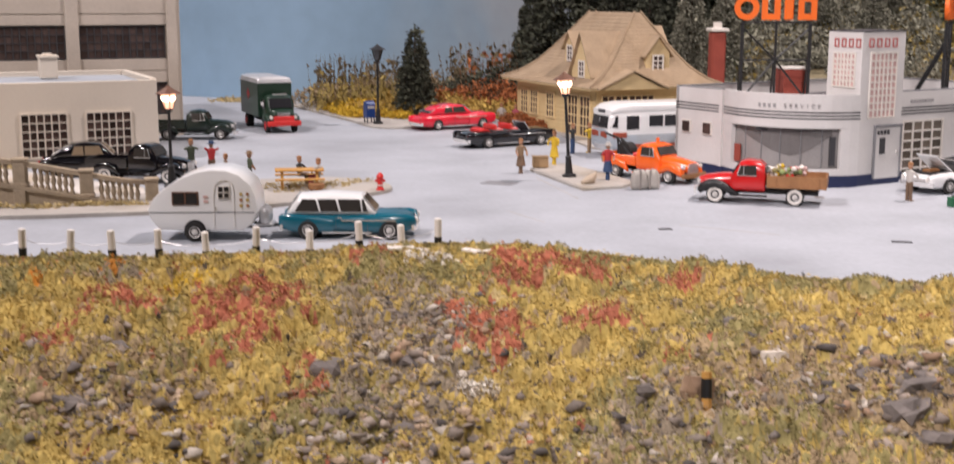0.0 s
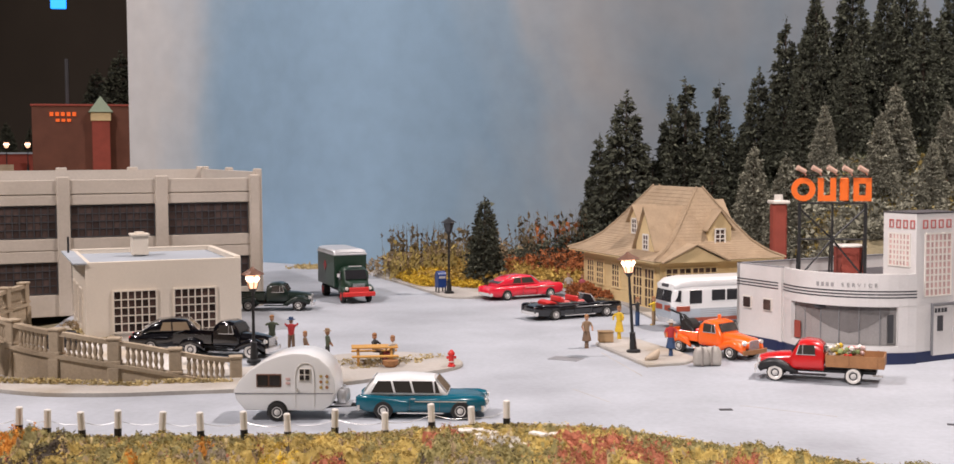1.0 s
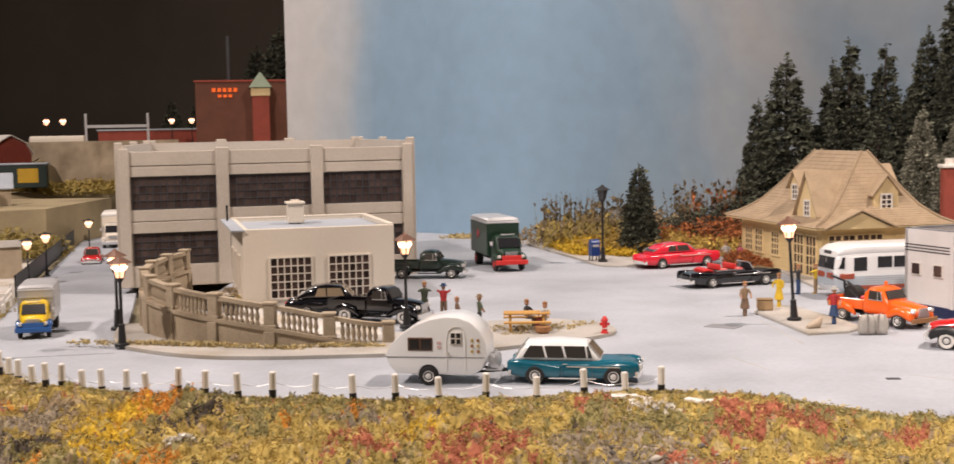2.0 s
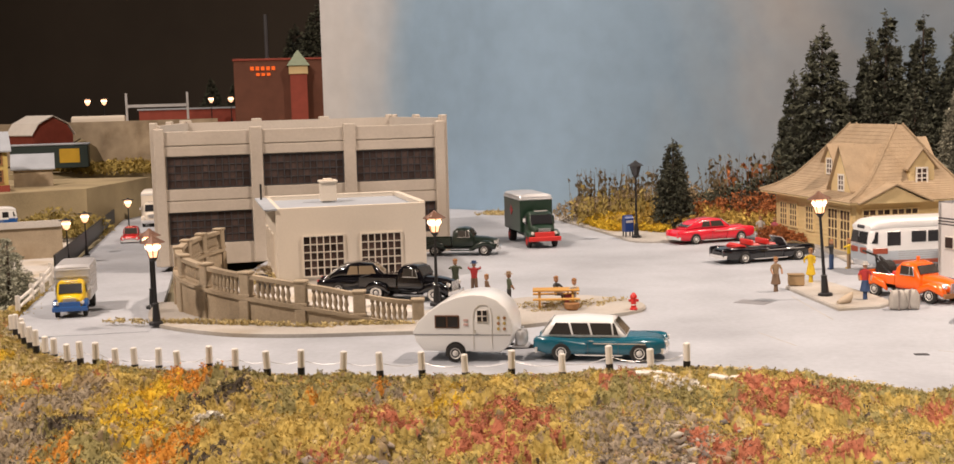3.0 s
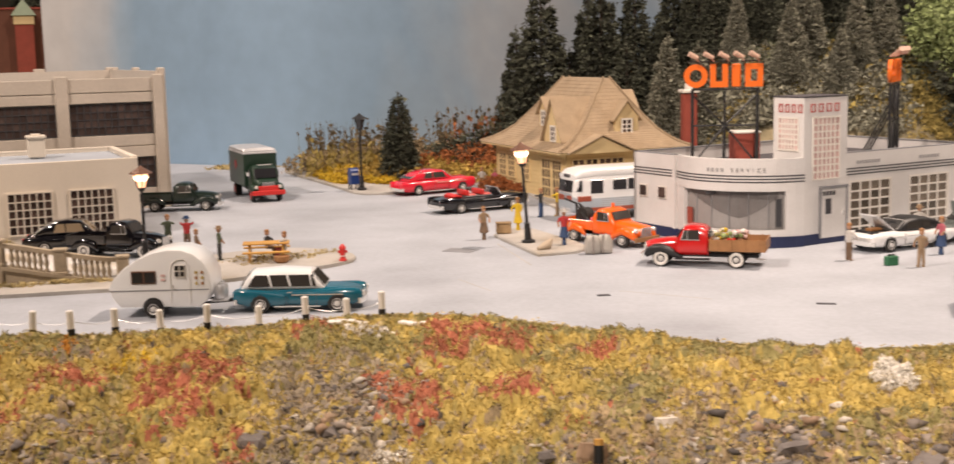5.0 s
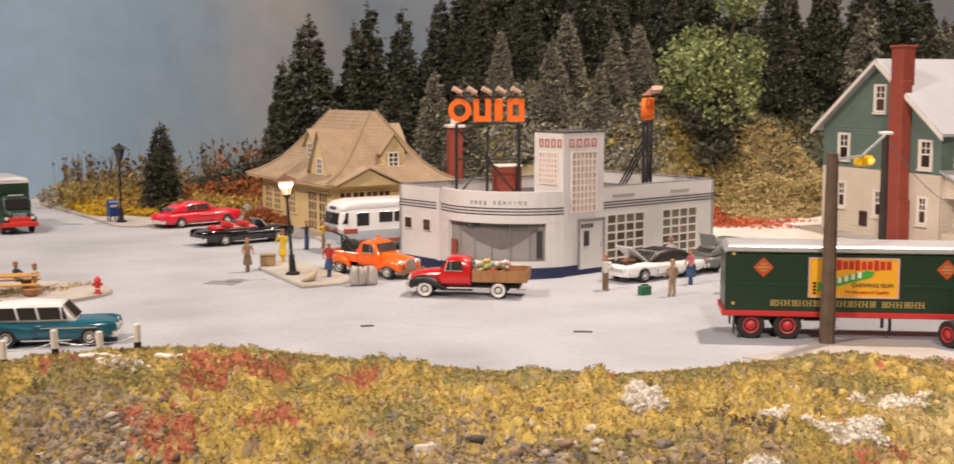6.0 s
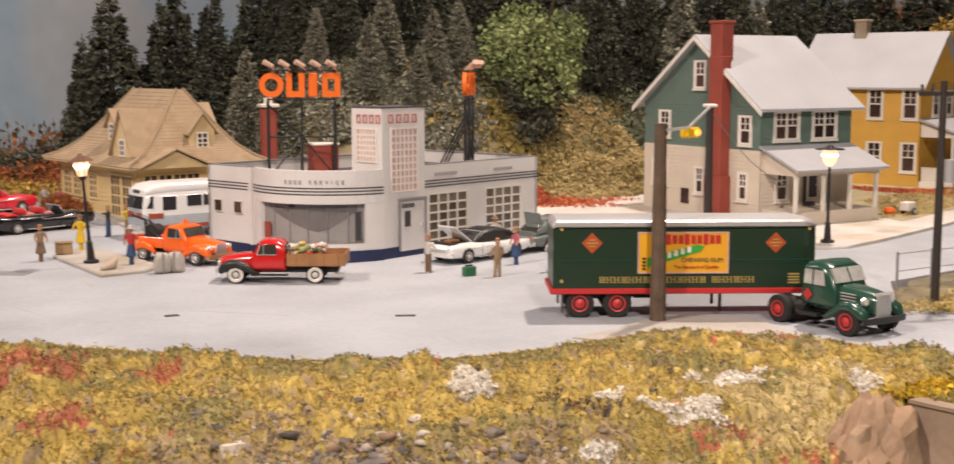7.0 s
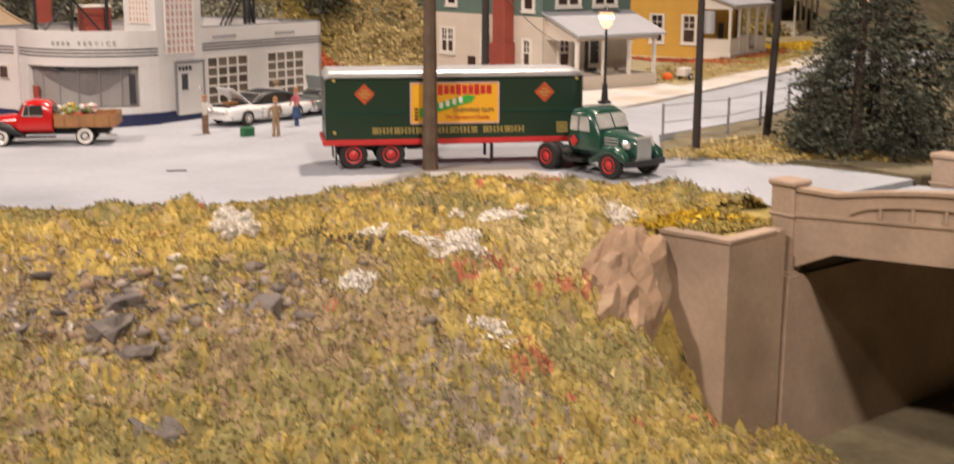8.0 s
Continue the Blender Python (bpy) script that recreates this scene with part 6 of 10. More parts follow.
    bm_ = bedmat or colour
    if bed in ("box", "tow"):
        fl = B(((x0 + x1) / 2, 0, 0.66), (bl, 1.24, 0.08))
        part("bed_floor", fl, M["wood"], c)
        for s in (-1, 1):
            part("bed_side", B(((x0 + x1) / 2, s * 0.64, 0.86), (bl, 0.06, 0.46), 0.02), bm_, c)
            fn = loft(bmesh.new(), [ring(xx, hwid, zb, zt, 2.6, 0, 14, s * 0.76) for xx, hwid, zb, zt in ((xr + 0.66, 0.08, 0.34, 0.5), (xr + 0.45, 0.13, 0.45, 0.8), (xr, 0.14, 0.58, 0.93), (xr - 0.42, 0.13, 0.45, 0.82), (xr - 0.66, 0.08, 0.36, 0.55))])
            part("rear_fender", fn, fender, c, smooth=True)
        for xx in (x0 + 0.03, x1 - 0.03):
            part("bed_end", B((xx, 0, 0.86), (0.06, 1.24, 0.46), 0.02), bm_, c)
        if bed == "tow":
            bo = bmesh.new()
            for s in (-1, 1):
                cyl(bo, (x1 - 0.1, s * 0.4, 0.7), (x0 + 0.5, s * 0.12, 1.75), 0.05, n=6)
                cyl(bo, (x0 + 0.9, s * 0.4, 0.7), (x0 + 0.5, s * 0.12, 1.75), 0.05, n=6)
            cyl(bo, (x0 + 0.5, 0, 1.75), (x0 - 0.4, 0, 1.95), 0.05, n=6)
            part("tow_boom", bo, M["black"], c, "black steel towing boom")
            part("winch", B((x1 - 0.25, 0, 1.0), (0.4, 0.7, 0.4), 0.05), M["red"], c, "red winch box")
            part("spare_tyre", C((x0 + 1.0, -0.25, 1.2), (x0 + 1.0, 0.25, 1.2), 0.42, n=16), M["tyre"], c)
            part("beacon", C((f - 2.15, 0, 1.76), (f - 2.15, 0, 1.96), 0.08, n=8), M["orange"], c, "orange roof beacon")
    else:
        part("bed_floor", B(((x0 + x1) / 2 - 0.1, 0, 0.76), (bl + 0.2, 1.8, 0.1), 0.02), M["wood"], c)
        for s in (-1, 1):
            part("bed_side", B(((x0 + x1) / 2 - 0.1, s * 0.88, 1.0), (bl + 0.2, 0.05, 0.42)), M["wood"], c, "brown wooden stake side")
            for k in range(4):
                part("stake", B((x0 - 0.1 + (bl + 0.1) * (k + 0.4) / 4, s * 0.92, 0.98), (0.08, 0.04, 0.5)), M["wood"], c)
        for xx in (x0 - 0.18, x1 - 0.02):
            part("bed_end", B((xx, 0, 1.0), (0.05, 1.74, 0.42)), M["wood"], c)
    part("tailpipe", C((b + 0.3, 0.4, 0.36), (b - 0.1, 0.4, 0.34), 0.04, n=6), M["chrome"], c)
    return c


TEAL = paint("teal_paint", (0.008, 0.10, 0.15), 0.22, 0.6)
CHERRY = paint("cherry_paint", (0.66, 0.018, 0.04), 0.22, 0.6)
REDP = paint("red_paint", (0.50, 0.012, 0.012), 0.25, 0.5)
TOWO = paint("orange_paint", (0.80, 0.13, 0.008), 0.25, 0.5)
GREYP = paint("grey_green_paint", (0.13, 0.15, 0.14), 0.3, 0.5)

wagon = sedan("station_wagon", -6.62, 43.2, 4, "teal two-door station wagon with a white roof towing a caravan", TEAL, M["whitecar"], L=4.75, W=1.86, belt=0.88, top=1.56, style="wagon", wall=None, category="station wagon")
sedan("convertible", -2.9, 72.0, 35, "long black convertible with red seats parked in the plaza", M["blackgloss"], L=5.9, W=2.0, belt=0.92, style="open", category="convertible")
sedan("coupe", -6.9, 81.5, 36, "bright red hardtop coupe parked by the brushy bank", CHERRY, L=5.6, W=1.95, belt=1.0, top=1.62, style="coupe", category="coupe")
sedan("sedan", -21.5, 57.6, 16, "glossy black fastback sedan parked against the office", M["blackgloss"], L=4.9, belt=0.95, top=1.62, style="coupe", pane=M["tanglass"])
sedan("convertible", 18.1, 56.7, 213, "white convertible with a black top and raised bonnet under repair", M["whitecar"], M["black"], L=5.2, W=1.95, top=1.42, style="coupe", hood_up=True, category="convertible")
sedan("sedan", 22.6, 59.4, 28, "dull grey-green sedan with its boot open by the garage", GREYP, L=4.8, top=1.6, style="sedan", trunk_up=True)
pickup("pickup", -18.6, 55.9, -6, "glossy black pickup parked beside the office", M["blackgloss"], wall=M["whitewall"], L=5.0)
pickup("pickup", -21.6, 73.6, 8, "dark green pickup beside the office wall", paint("bottle_green_paint", (0.006, 0.015, 0.010), 0.3, 0.4), L=5.0)
pickup("tow_truck", 4.75, 58.7, -42, "orange tow truck with a black boom and wooden front bumper", TOWO, bed="tow", category="tow truck", L=5.0)
redp = pickup("stake_truck", 8.85, 52.3, 167.5, "red stake-bed pickup with black fenders carrying a load of flowers", REDP, M["black"], bed="stake", L=5.1, wall=M["whitewall"])


def caravan():
    c = thing("caravan", -11.55, 42.5, 0, 6, "small white teardrop caravan hitched to the station wagon", "caravan")
    prof = [(1.4, 0.38), (1.72, 0.6), (1.9, 1.05), (1.86, 1.55), (1.66, 2.0), (1.3, 2.32), (0.85, 2.48), (0.35, 2.5), (-0.2, 2.4), (-0.75, 2.18), (-1.25, 1.86), (-1.65, 1.48), (-1.86, 1.1), (-1.75, 0.75), (-1.45, 0.4)]
    bm = slab(bmesh.new(), prof, -1.0, 1.0)
    ed = [e for e in bm.edges if abs(abs(e.verts[0].co.y) - 1.0) < 1e-4 and abs(e.verts[0].co.y - e.verts[1].co.y) < 1e-4]
    bmesh.ops.bevel(bm, geom=ed, offset=0.07, segments=2, affect="EDGES", profile=0.5)
    part("body", bm, M["whitecar"], c, smooth=True)
    for s in (-1, 1):
        part("trim_strip", B((0.0, s * 1.005, 1.02), (3.6, 0.02, 0.035)), M["greymark"], c)
        w = part("window", B((-0.55, s * 1.0, 1.5), (0.92, 0.06, 0.48), 0.02), M["lampframe"], c, "brown framed sliding window")
        for dx in (-0.22, 0.22):
            part("pane", B((-0.55 + dx, s * 1.035, 1.5), (0.38, 0.02, 0.38)), M["glass"], w)
        arch(c, -0.25, s * 1.0, 0.38, s)
        wheel(c, -0.25, s * 0.98, 0.34, 0.2)
    outline = [(0.42, 0.5), (0.42, 1.7), (0.5, 2.0), (0.68, 2.14), (0.9, 2.14), (1.06, 2.02), (1.12, 1.75), (1.12, 0.5)]
    dd = bmesh.new()
    loft(dd, [[(x, -1.0, z), (x, -1.03, z), (x * 0.98 + 0.015, -1.03, z * 0.98 + 0.025), (x * 0.98 + 0.015, -1.0, z * 0.98 + 0.025)] for x, z in outline], cap=False)
    door = part("door", dd, M["trim"], c)
    dw = part("window", B((0.77, -1.02, 1.72), (0.42, 0.05, 0.46), 0.02), M["trim"], c)
    for i in (-1, 1):
        for j in (-1, 1):
            part("pane", B((0.77 + 0.1 * i, -1.05, 1.72 + 0.11 * j), (0.15, 0.02, 0.17)), M["glass"], dw)
    part("door_handle", B((0.5, -1.05, 1.15), (0.04, 0.04, 0.12)), M["chrome"], c)
    for i in range(2):
        for j in range(3):
            part("badge", C((1.36 + 0.22 * i, -1.0, 1.25 + 0.2 * j), (1.36 + 0.22 * i, -1.03, 1.25 + 0.2 * j), 0.06, n=8), M["wood"] if (i + j) % 2 else M["gold"], c)
    for j in range(2):
        part("vent", B((0.15, -1.01, 1.4 + 0.16 * j), (0.16, 0.03, 0.08)), M["rosepane"], c)
    for s in (-1, 1):
        part("drawbar", C((1.4, s * 0.5, 0.42), (2.75, 0, 0.42), 0.05, n=6), M["black"], c)
        tank = lathe(bmesh.new(), [(0.14, 0), (0.2, 0.05), (0.22, 0.15), (0.22, 0.42), (0.17, 0.52), (0.06, 0.56), (0.06, 0.62)], 12)
        t = part("gas_tank", tank, M["silver"], c, "silver propane cylinder", smooth=True)
        t.matrix_basis = pose(2.05 * S, s * 0.22 * S, 0.5 * S)
    part("tank_tray", B((2.05, 0, 0.48), (0.6, 0.9, 0.05)), M["silver"], c)
    part("coupling", B((2.75, 0, 0.46), (0.2, 0.16, 0.12), 0.03), M["black"], c)
    return c


caravan()


def van_truck(name, x, y, rz, label, colour, boxm, roofm, wheels, front, L=6.6, boxh=2.75, slats=False, z=0.0, cabm=None):
    c = thing(name, x, y, z, rz, label, "delivery truck")
    f, b = L / 2, -L / 2
    cm = cabm or colour
    part("chassis", B((0, 0, 0.6), (L - 0.6, 1.0, 0.2), 0.03), M["black"], c)
    bx = B(((b + f - 2.1) / 2, 0, (0.85 + boxh) / 2), (L - 2.1, 2.2, boxh - 0.85), 0.06)
    part("cargo_box", bx, boxm, c)
    part("box_roof", hull([(b + 0.02, 1.06, boxh - 0.1, boxh + 0.1, 3.5), (b + 0.2, 1.1, boxh - 0.12, boxh + 0.28, 3.5), (f - 2.3, 1.1, boxh - 0.12, boxh + 0.28, 3.5), (f - 2.12, 1.06, boxh - 0.1, boxh + 0.1, 3.5)], 18), roofm, c, smooth=True)
    part("roof_rim", B(((b + f - 2.1) / 2, 0, boxh - 0.06), (L - 2.06, 2.26, 0.12), 0.03), M["silver"], c)
    if slats:
        for s in (-1, 1):
            for k in range(6):
                part("slat", B(((b + f - 2.1) / 2, s * 1.12, 1.05 + 0.27 * k), (L - 2.2, 0.05, 0.08)), M["silver"], c)
        for k in range(6):
            part("slat", B((f - 2.07, 0, 1.05 + 0.27 * k), (0.05, 2.1, 0.08)), M["silver"], c)
    part("cab", hull([(f - 2.05, 0.86, 0.6, 2.0, 4.5, 0.1), (f - 1.9, 0.95, 0.55, 2.3, 4.5, 0.1), (f - 1.3, 0.97, 0.55, 2.34, 4.5, 0.1), (f - 0.95, 0.95, 0.55, 2.2, 4.5, 0.12), (f - 0.62, 0.86, 0.55, 1.5, 4, 0.06), (f - 0.2, 0.74, 0.55, 1.42, 3.4, 0.06), (f - 0.05, 0.66, 0.6, 1.3, 3, 0.06)], 24), cm, c, smooth=True)

    def ys(zz):
        return 0.968 * (1 - 0.1 * (zz - 0.55) / 1.8) + 0.012
    side_glass(c, [(f - 1.85, 1.5), (f - 1.05, 1.5), (f - 1.12, 2.02), (f - 1.8, 2.02)], ys)
    quad(c, "windscreen", [(f - 0.66, -0.72, 1.5), (f - 0.66, 0.72, 1.5), (f - 0.93, 0.68, 2.08), (f - 0.93, -0.68, 2.08)], (0.08, 0, 0.04), M["glass"])
    for s in (-1, 1):
        fn = loft(bmesh.new(), [ring(xx, w, zb, zt, 2.8, 0, 14, s * 0.86) for xx, w, zb, zt in ((f - 0.1, 0.12, 0.6, 0.9), (f - 0.25, 0.22, 0.62, 1.08), (f - 0.8, 0.24, 0.78, 1.18), (f - 1.3, 0.2, 0.6, 1.0), (f - 1.6, 0.12, 0.5, 0.7))])
        part("front_fender", fn, cm if front is None else colour, c, smooth=True)
        disc(c, "headlight", (f - 0.12, s * 0.76, 0.98), 0.12, M["whitewall"])
        wheel(c, f - 0.8, s * 0.86, 0.45, 0.24, rim=wheels)
        wheel(c, b + 1.3, s * 0.84, 0.45, 0.42, rim=wheels)
        part("mirror", B((f - 0.9, s * 1.12, 1.8), (0.05, 0.16, 0.24)), M["chrome"], c)
    fb = B((f + 0.08, 0, 0.62), (0.16, 2.16, 0.3), 0.04)
    if front is not None:
        box(fb, (f + 0.05, 0, 0.9), (0.14, 1.3, 0.34), 0.03)
    part("bumper", fb, front or M["silver"], c)
    g = bmesh.new()
    for k in range(5):
        box(g, (f + 0.0, 0, 1.0 + 0.07 * k), (0.06, 0.8, 0.03))
    part("grille", g, M["silver"], c)
    mk = B((f - 0.95, 0, 2.36), (0.12, 0.9, 0.06))
    part("marker_lamps", mk, M["chrome"], c)
    return c


rv = van_truck("van_truck", -18.6, 80.2, -62, "dark green delivery truck with silver roof and red bumper", M["van_green"], M["van_green"], M["silver"], M["wheelred"], M["red"], boxh=3.1, L=6.9)
for s in (-1, 1):
    bm = plate(bmesh.new(), [(-1.6, s * 1.11, 2.2), (-1.2, s * 1.11, 1.85), (-0.8, s * 1.11, 2.2), (-1.2, s * 1.11, 2.55)], (0, s * 0.02, 0))
    part("emblem", bm, M["redmark"], rv)
YB = paint("yellow_paint", (0.75, 0.50, 0.01), 0.3, 0.5)
BLUEP = paint("blue_paint", (0.01, 0.08, 0.28), 0.3, 0.5)
yt = van_truck("van_truck", -33.9, 50.6, -62, "yellow and blue truck with a ribbed silver cargo body driving uphill", BLUEP, M["silver"], M["silver"], M["black"], BLUEP, L=6.4, boxh=2.9, slats=True, z=-0.05, cabm=YB)
yt.scale = (0.74, 0.74, 0.74)
farcar = sedan("sedan", -53.0, 86.4, -62, "small red sedan far down the street", REDP, z=-0.85, L=4.8, top=1.6)
farcar.scale = (0.82, 0.82, 0.82)
van_truck("van_truck", -60.8, 103.0, -62, "cream delivery truck beyond the factory", M["cream"], M["cream"], M["trim"], M["black"], None, L=6.4, boxh=3.0, z=-1.1)
cvt = van_truck("van_truck", -26.9, 79.6, 150, "tan canvas-topped truck behind the office", M["tanlight"], M["tanlight"], M["tanlight"], M["black"], None, L=6.2, boxh=2.5)
cvt.scale = (0.85, 0.85, 0.82)


def coach(name, x, y, rz, label, body, top, stripe, L=10.6, z=0.0):
    c = thing(name, x, y, z, rz, label, "bus")
    f, b = L / 2, -L / 2
    sec = [(b, 0.98, 0.5, 2.2, 3.5), (b + 0.15, 1.14, 0.4, 2.6, 4), (b + 0.7, 1.2, 0.36, 2.86, 5), (f - 1.2, 1.2, 0.36, 2.86, 5), (f - 0.5, 1.18, 0.38, 2.76, 4.5), (f - 0.12, 1.08, 0.42, 2.5, 4), (f, 0.95, 0.5, 2.0, 3.5)]
    part("body", hull(sec, 26), body, c, smooth=True)
    part("roof", hull([(s[0] * 0.998, s[1] * 0.985 + 0.006, 2.25, s[3] + 0.02, s[4]) for s in sec[1:-1]], 26), top, c, "white roof", smooth=True)
    n = 8
    for k in range(n):
        xx = b + 0.9 + (L - 3.2) * k / n
        for s in (-1, 1):
            part("side_window", B((xx + 0.5, s * 1.19, 1.92), ((L - 3.2) / n - 0.1, 0.06, 0.6), 0.02), M["glass"], c)
    for s in (-1, 1):
        part("side_window", B((f - 1.35, s * 1.18, 1.85), (0.75, 0.06, 0.75), 0.02), M["glass"], c)
        part("stripe", B((-0.2, s * 1.21, 0.62), (L - 1.6, 0.03, 0.2)), stripe, c)
        for k in range(6):
            part("flute", B((-0.4, s * 1.2, 0.62 + 0.11 * k), (L - 2.4, 0.02, 0.03)), M["chrome"], c)
        for wx in (f - 2.3, b + 2.6):
            arch(c, wx, s * 1.19, 0.55, s)
            wheel(c, wx, s * 1.05, 0.48, 0.26)
        disc(c, "headlight", (f - 0.12, s * 0.72, 0.95), 0.13, M["whitewall"])
        quad(c, "windscreen", [(f + 0.02, s * 0.05, 1.58), (f - 0.02, s * 0.9, 1.58), (f - 0.1, s * 0.86, 2.2), (f - 0.06, s * 0.05, 2.2)], (0.06, 0, 0.01), M["glass"])
        quad(c, "corner_window", [(f - 0.1, s * 1.0, 1.62), (f - 0.45, s * 1.18, 1.62), (f - 0.5, s * 1.13, 2.22), (f - 0.2, s * 0.96, 2.2)], (0.02, s * 0.05, 0), M["glass"])
        part("wave", B((f - 0.01, s * 0.46, 1.22), (0.1, 0.8, 0.34), 0.04, rz=-s * 4), stripe, c)
        part("wave", B((f - 0.6, s * 1.17, 1.22), (0.8, 0.06, 0.3), 0.02, rz=-s * 4), stripe, c)
    part("destination_box", B((f - 0.26, 0, 2.42), (0.4, 0.8, 0.2), 0.04), M["dark"], c)
    part("skirt", hull([(q[0] * 1.003, q[1] * 1.008, q[2] - 0.01, 1.5, 5) for q in sec], 26), M["coachgrey"] if stripe is not BLUEP else stripe, c, "painted lower body", smooth=True)
    bumper(c, f + 0.08, 1.05, 0.55, M["silver"], 0.3, 0.26)
    return c


coach("coach", 7.2, 69.6, 206, "silver and white streamlined coach parked at the depot", M["whitecar"], M["whitecar"], mat("rust_stripe", (0.28, 0.06, 0.03), 0.4))


def semi():
    t = thing("semi_trailer", 22.24, 42.29, 0, -11.1, "dark green box trailer with a silver roof and red sill", "semi-trailer")
    L, hw, z0, z1 = 9.2, 1.18, 1.0, 3.1
    f, b = L / 2, -L / 2
    bm = B((0, 0, (z0 + z1) / 2), (L, hw * 2, z1 - z0))
    ed = [e for e in bm.edges if abs(e.verts[0].co.x - f) < 1e-3 and abs(e.verts[1].co.x - f) < 1e-3 and abs(e.verts[0].co.z - e.verts[1].co.z) > 0.5]
    bmesh.ops.bevel(bm, geom=ed, offset=0.5, segments=5, affect="EDGES", profile=0.5)
    part("box", bm, M["van_green"], t)
    rf = hull([(b, hw * 0.99, z1 - 0.02, z1 + 0.18, 4), (b + 0.12, hw * 1.01, z1 - 0.02, z1 + 0.34, 4), (f - 0.6, hw * 1.01, z1 - 0.02, z1 + 0.34, 4), (f - 0.15, hw * 0.86, z1 - 0.02, z1 + 0.26, 3.4), (f + 0.02, hw * 0.66, z1 - 0.02, z1 + 0.12, 3)], 22)
    part("roof", rf, M["silver"], t, "silver rounded roof", smooth=True)
    part("sill", B((-0.05, 0, z0 - 0.06), (L + 0.1, hw * 2 + 0.1, 0.2), 0.03), M["wheelred"], t, "red lower sill")
    for s in (-1, 1):
        part("belt_moulding", B((0, s * (hw + 0.01), 2.02), (L - 0.6, 0.03, 0.04)), M["truck_green"], t)
        part("belt_moulding", B((0, s * (hw + 0.01), 1.94), (L - 0.6, 0.03, 0.03)), M["truck_green"], t)
        for xx in (b + 1.35, f - 1.5):
            d = plate(bmesh.new(), [(xx - 0.36, s * (hw + 0.005), 2.62), (xx, s * (hw + 0.005), 2.26), (xx + 0.36, s * (hw + 0.005), 2.62), (xx, s * (hw + 0.005), 2.98)], (0, s * 0.02, 0))
            e = part("emblem", d, M["emblem"], t, "rust-red diamond emblem")
            bb = B((xx, s * (hw + 0.03), 2.62), (0.4, 0.012, 0.05))
            box(bb, (xx, s * (hw + 0.03), 2.73), (0.22, 0.012, 0.04))
            box(bb, (xx, s * (hw + 0.03), 2.51), (0.22, 0.012, 0.04))
            part("brand_mark", bb, M["gold"], e)
        # advertising panel
        x0, x1, za, zb = -1.65, 1.45, 1.58, 2.98
        p = part("advert", B(((x0 + x1) / 2, s * (hw + 0.015), (za + zb) / 2), (x1 - x0, 0.03, zb - za)), mat("advert_yellow", (0.78, 0.40, 0.02), 0.45, vary=0.04) if s < 0 else bpy.data.materials["advert_yellow"], t, "yellow advertising panel with red and green shapes")
        fr = bmesh.new()
        for cx, cz, sx, sz in (((x0 + x1) / 2, za, x1 - x0 + 0.04, 0.05), ((x0 + x1) / 2, zb, x1 - x0 + 0.04, 0.05), (x0, (za + zb) / 2, 0.05, zb - za), (x1, (za + zb) / 2, 0.05, zb - za)):
            box(fr, (cx, s * (hw + 0.035), cz), (sx, 0.03, sz))
        part("border", fr, M["rosepane"], p)
        yy = s * (hw + 0.04)
        for k in range(9):
            xx = -0.62 + k * 0.215
            part("brand_mark", B((xx, yy, 2.74), (0.17, 0.02, 0.30 if k % 3 else 0.36)), M["wheelred"], p, "red stroke of a brand name")
        gr = plate(bmesh.new(), [(-1.35, yy, 1.78), (0.5, yy, 2.32), (0.62, yy, 2.5), (0.35, yy, 2.56), (-1.35, yy, 2.1)], (0, s * 0.015, 0))
        part("green_arrow", gr, mat("advert_green", (0.05, 0.36, 0.05), 0.45) if s < 0 else bpy.data.materials["advert_green"], p)
        for k in range(6):
            xx = -1.05 + k * 0.23
            part("brand_mark", B((xx, yy + s * 0.012, 2.0 + (xx + 1.35) * 0.27), (0.13, 0.02, 0.2)), M["trim"], p)
        bk = bmesh.new()
        for k in range(4):
            box(bk, (-1.46, yy, 1.72 + 0.12 * k), (0.12, 0.02, 0.07))
        part("dark_squares", bk, M["black"], p)
        rot = Matrix.Rotation(radians(90), 4, "X") if s < 0 else Matrix.Rotation(radians(180), 4, "Z") @ Matrix.Rotation(radians(90), 4, "X")
        letters("lettering", "CHEWING GUM", (0.55, yy, 2.02), 0.2, M["dark"], p, rot)
        letters("lettering", "The Standard of Quality", (0.35, yy, 1.78), 0.16, M["redmark"], p, rot)
        # long gold company line as plain strokes
        for nm, x_start, n in (("first", -2.9, 7), ("second", -0.95, 7), ("third", 1.0, 6)):
            gb = bmesh.new()
            for k in range(n):
                xx = x_start + k * 0.255
                for dx in (-0.075, 0.065) if k % 3 else (-0.06, 0.02, 0.085):
                    box(gb, (xx + dx, s * (hw + 0.01), 1.33), (0.034, 0.02, 0.2))
                    box(gb, (xx + dx, s * (hw + 0.01), 1.43), (0.085, 0.02, 0.022))
                    box(gb, (xx + dx, s * (hw + 0.01), 1.24), (0.085, 0.02, 0.022))
                box(gb, (xx, s * (hw + 0.01), 1.335), (0.12, 0.02, 0.026))
            part("company_name", gb, M["gold"], t, "gold company name strokes")
        lb = bmesh.new()
        for k in range(4):
            box(lb, (f - 0.85, s * (hw + 0.01), 1.22 + 0.1 * k), (0.4, 0.02, 0.05))
        part("data_plate", lb, M["gold"], t)
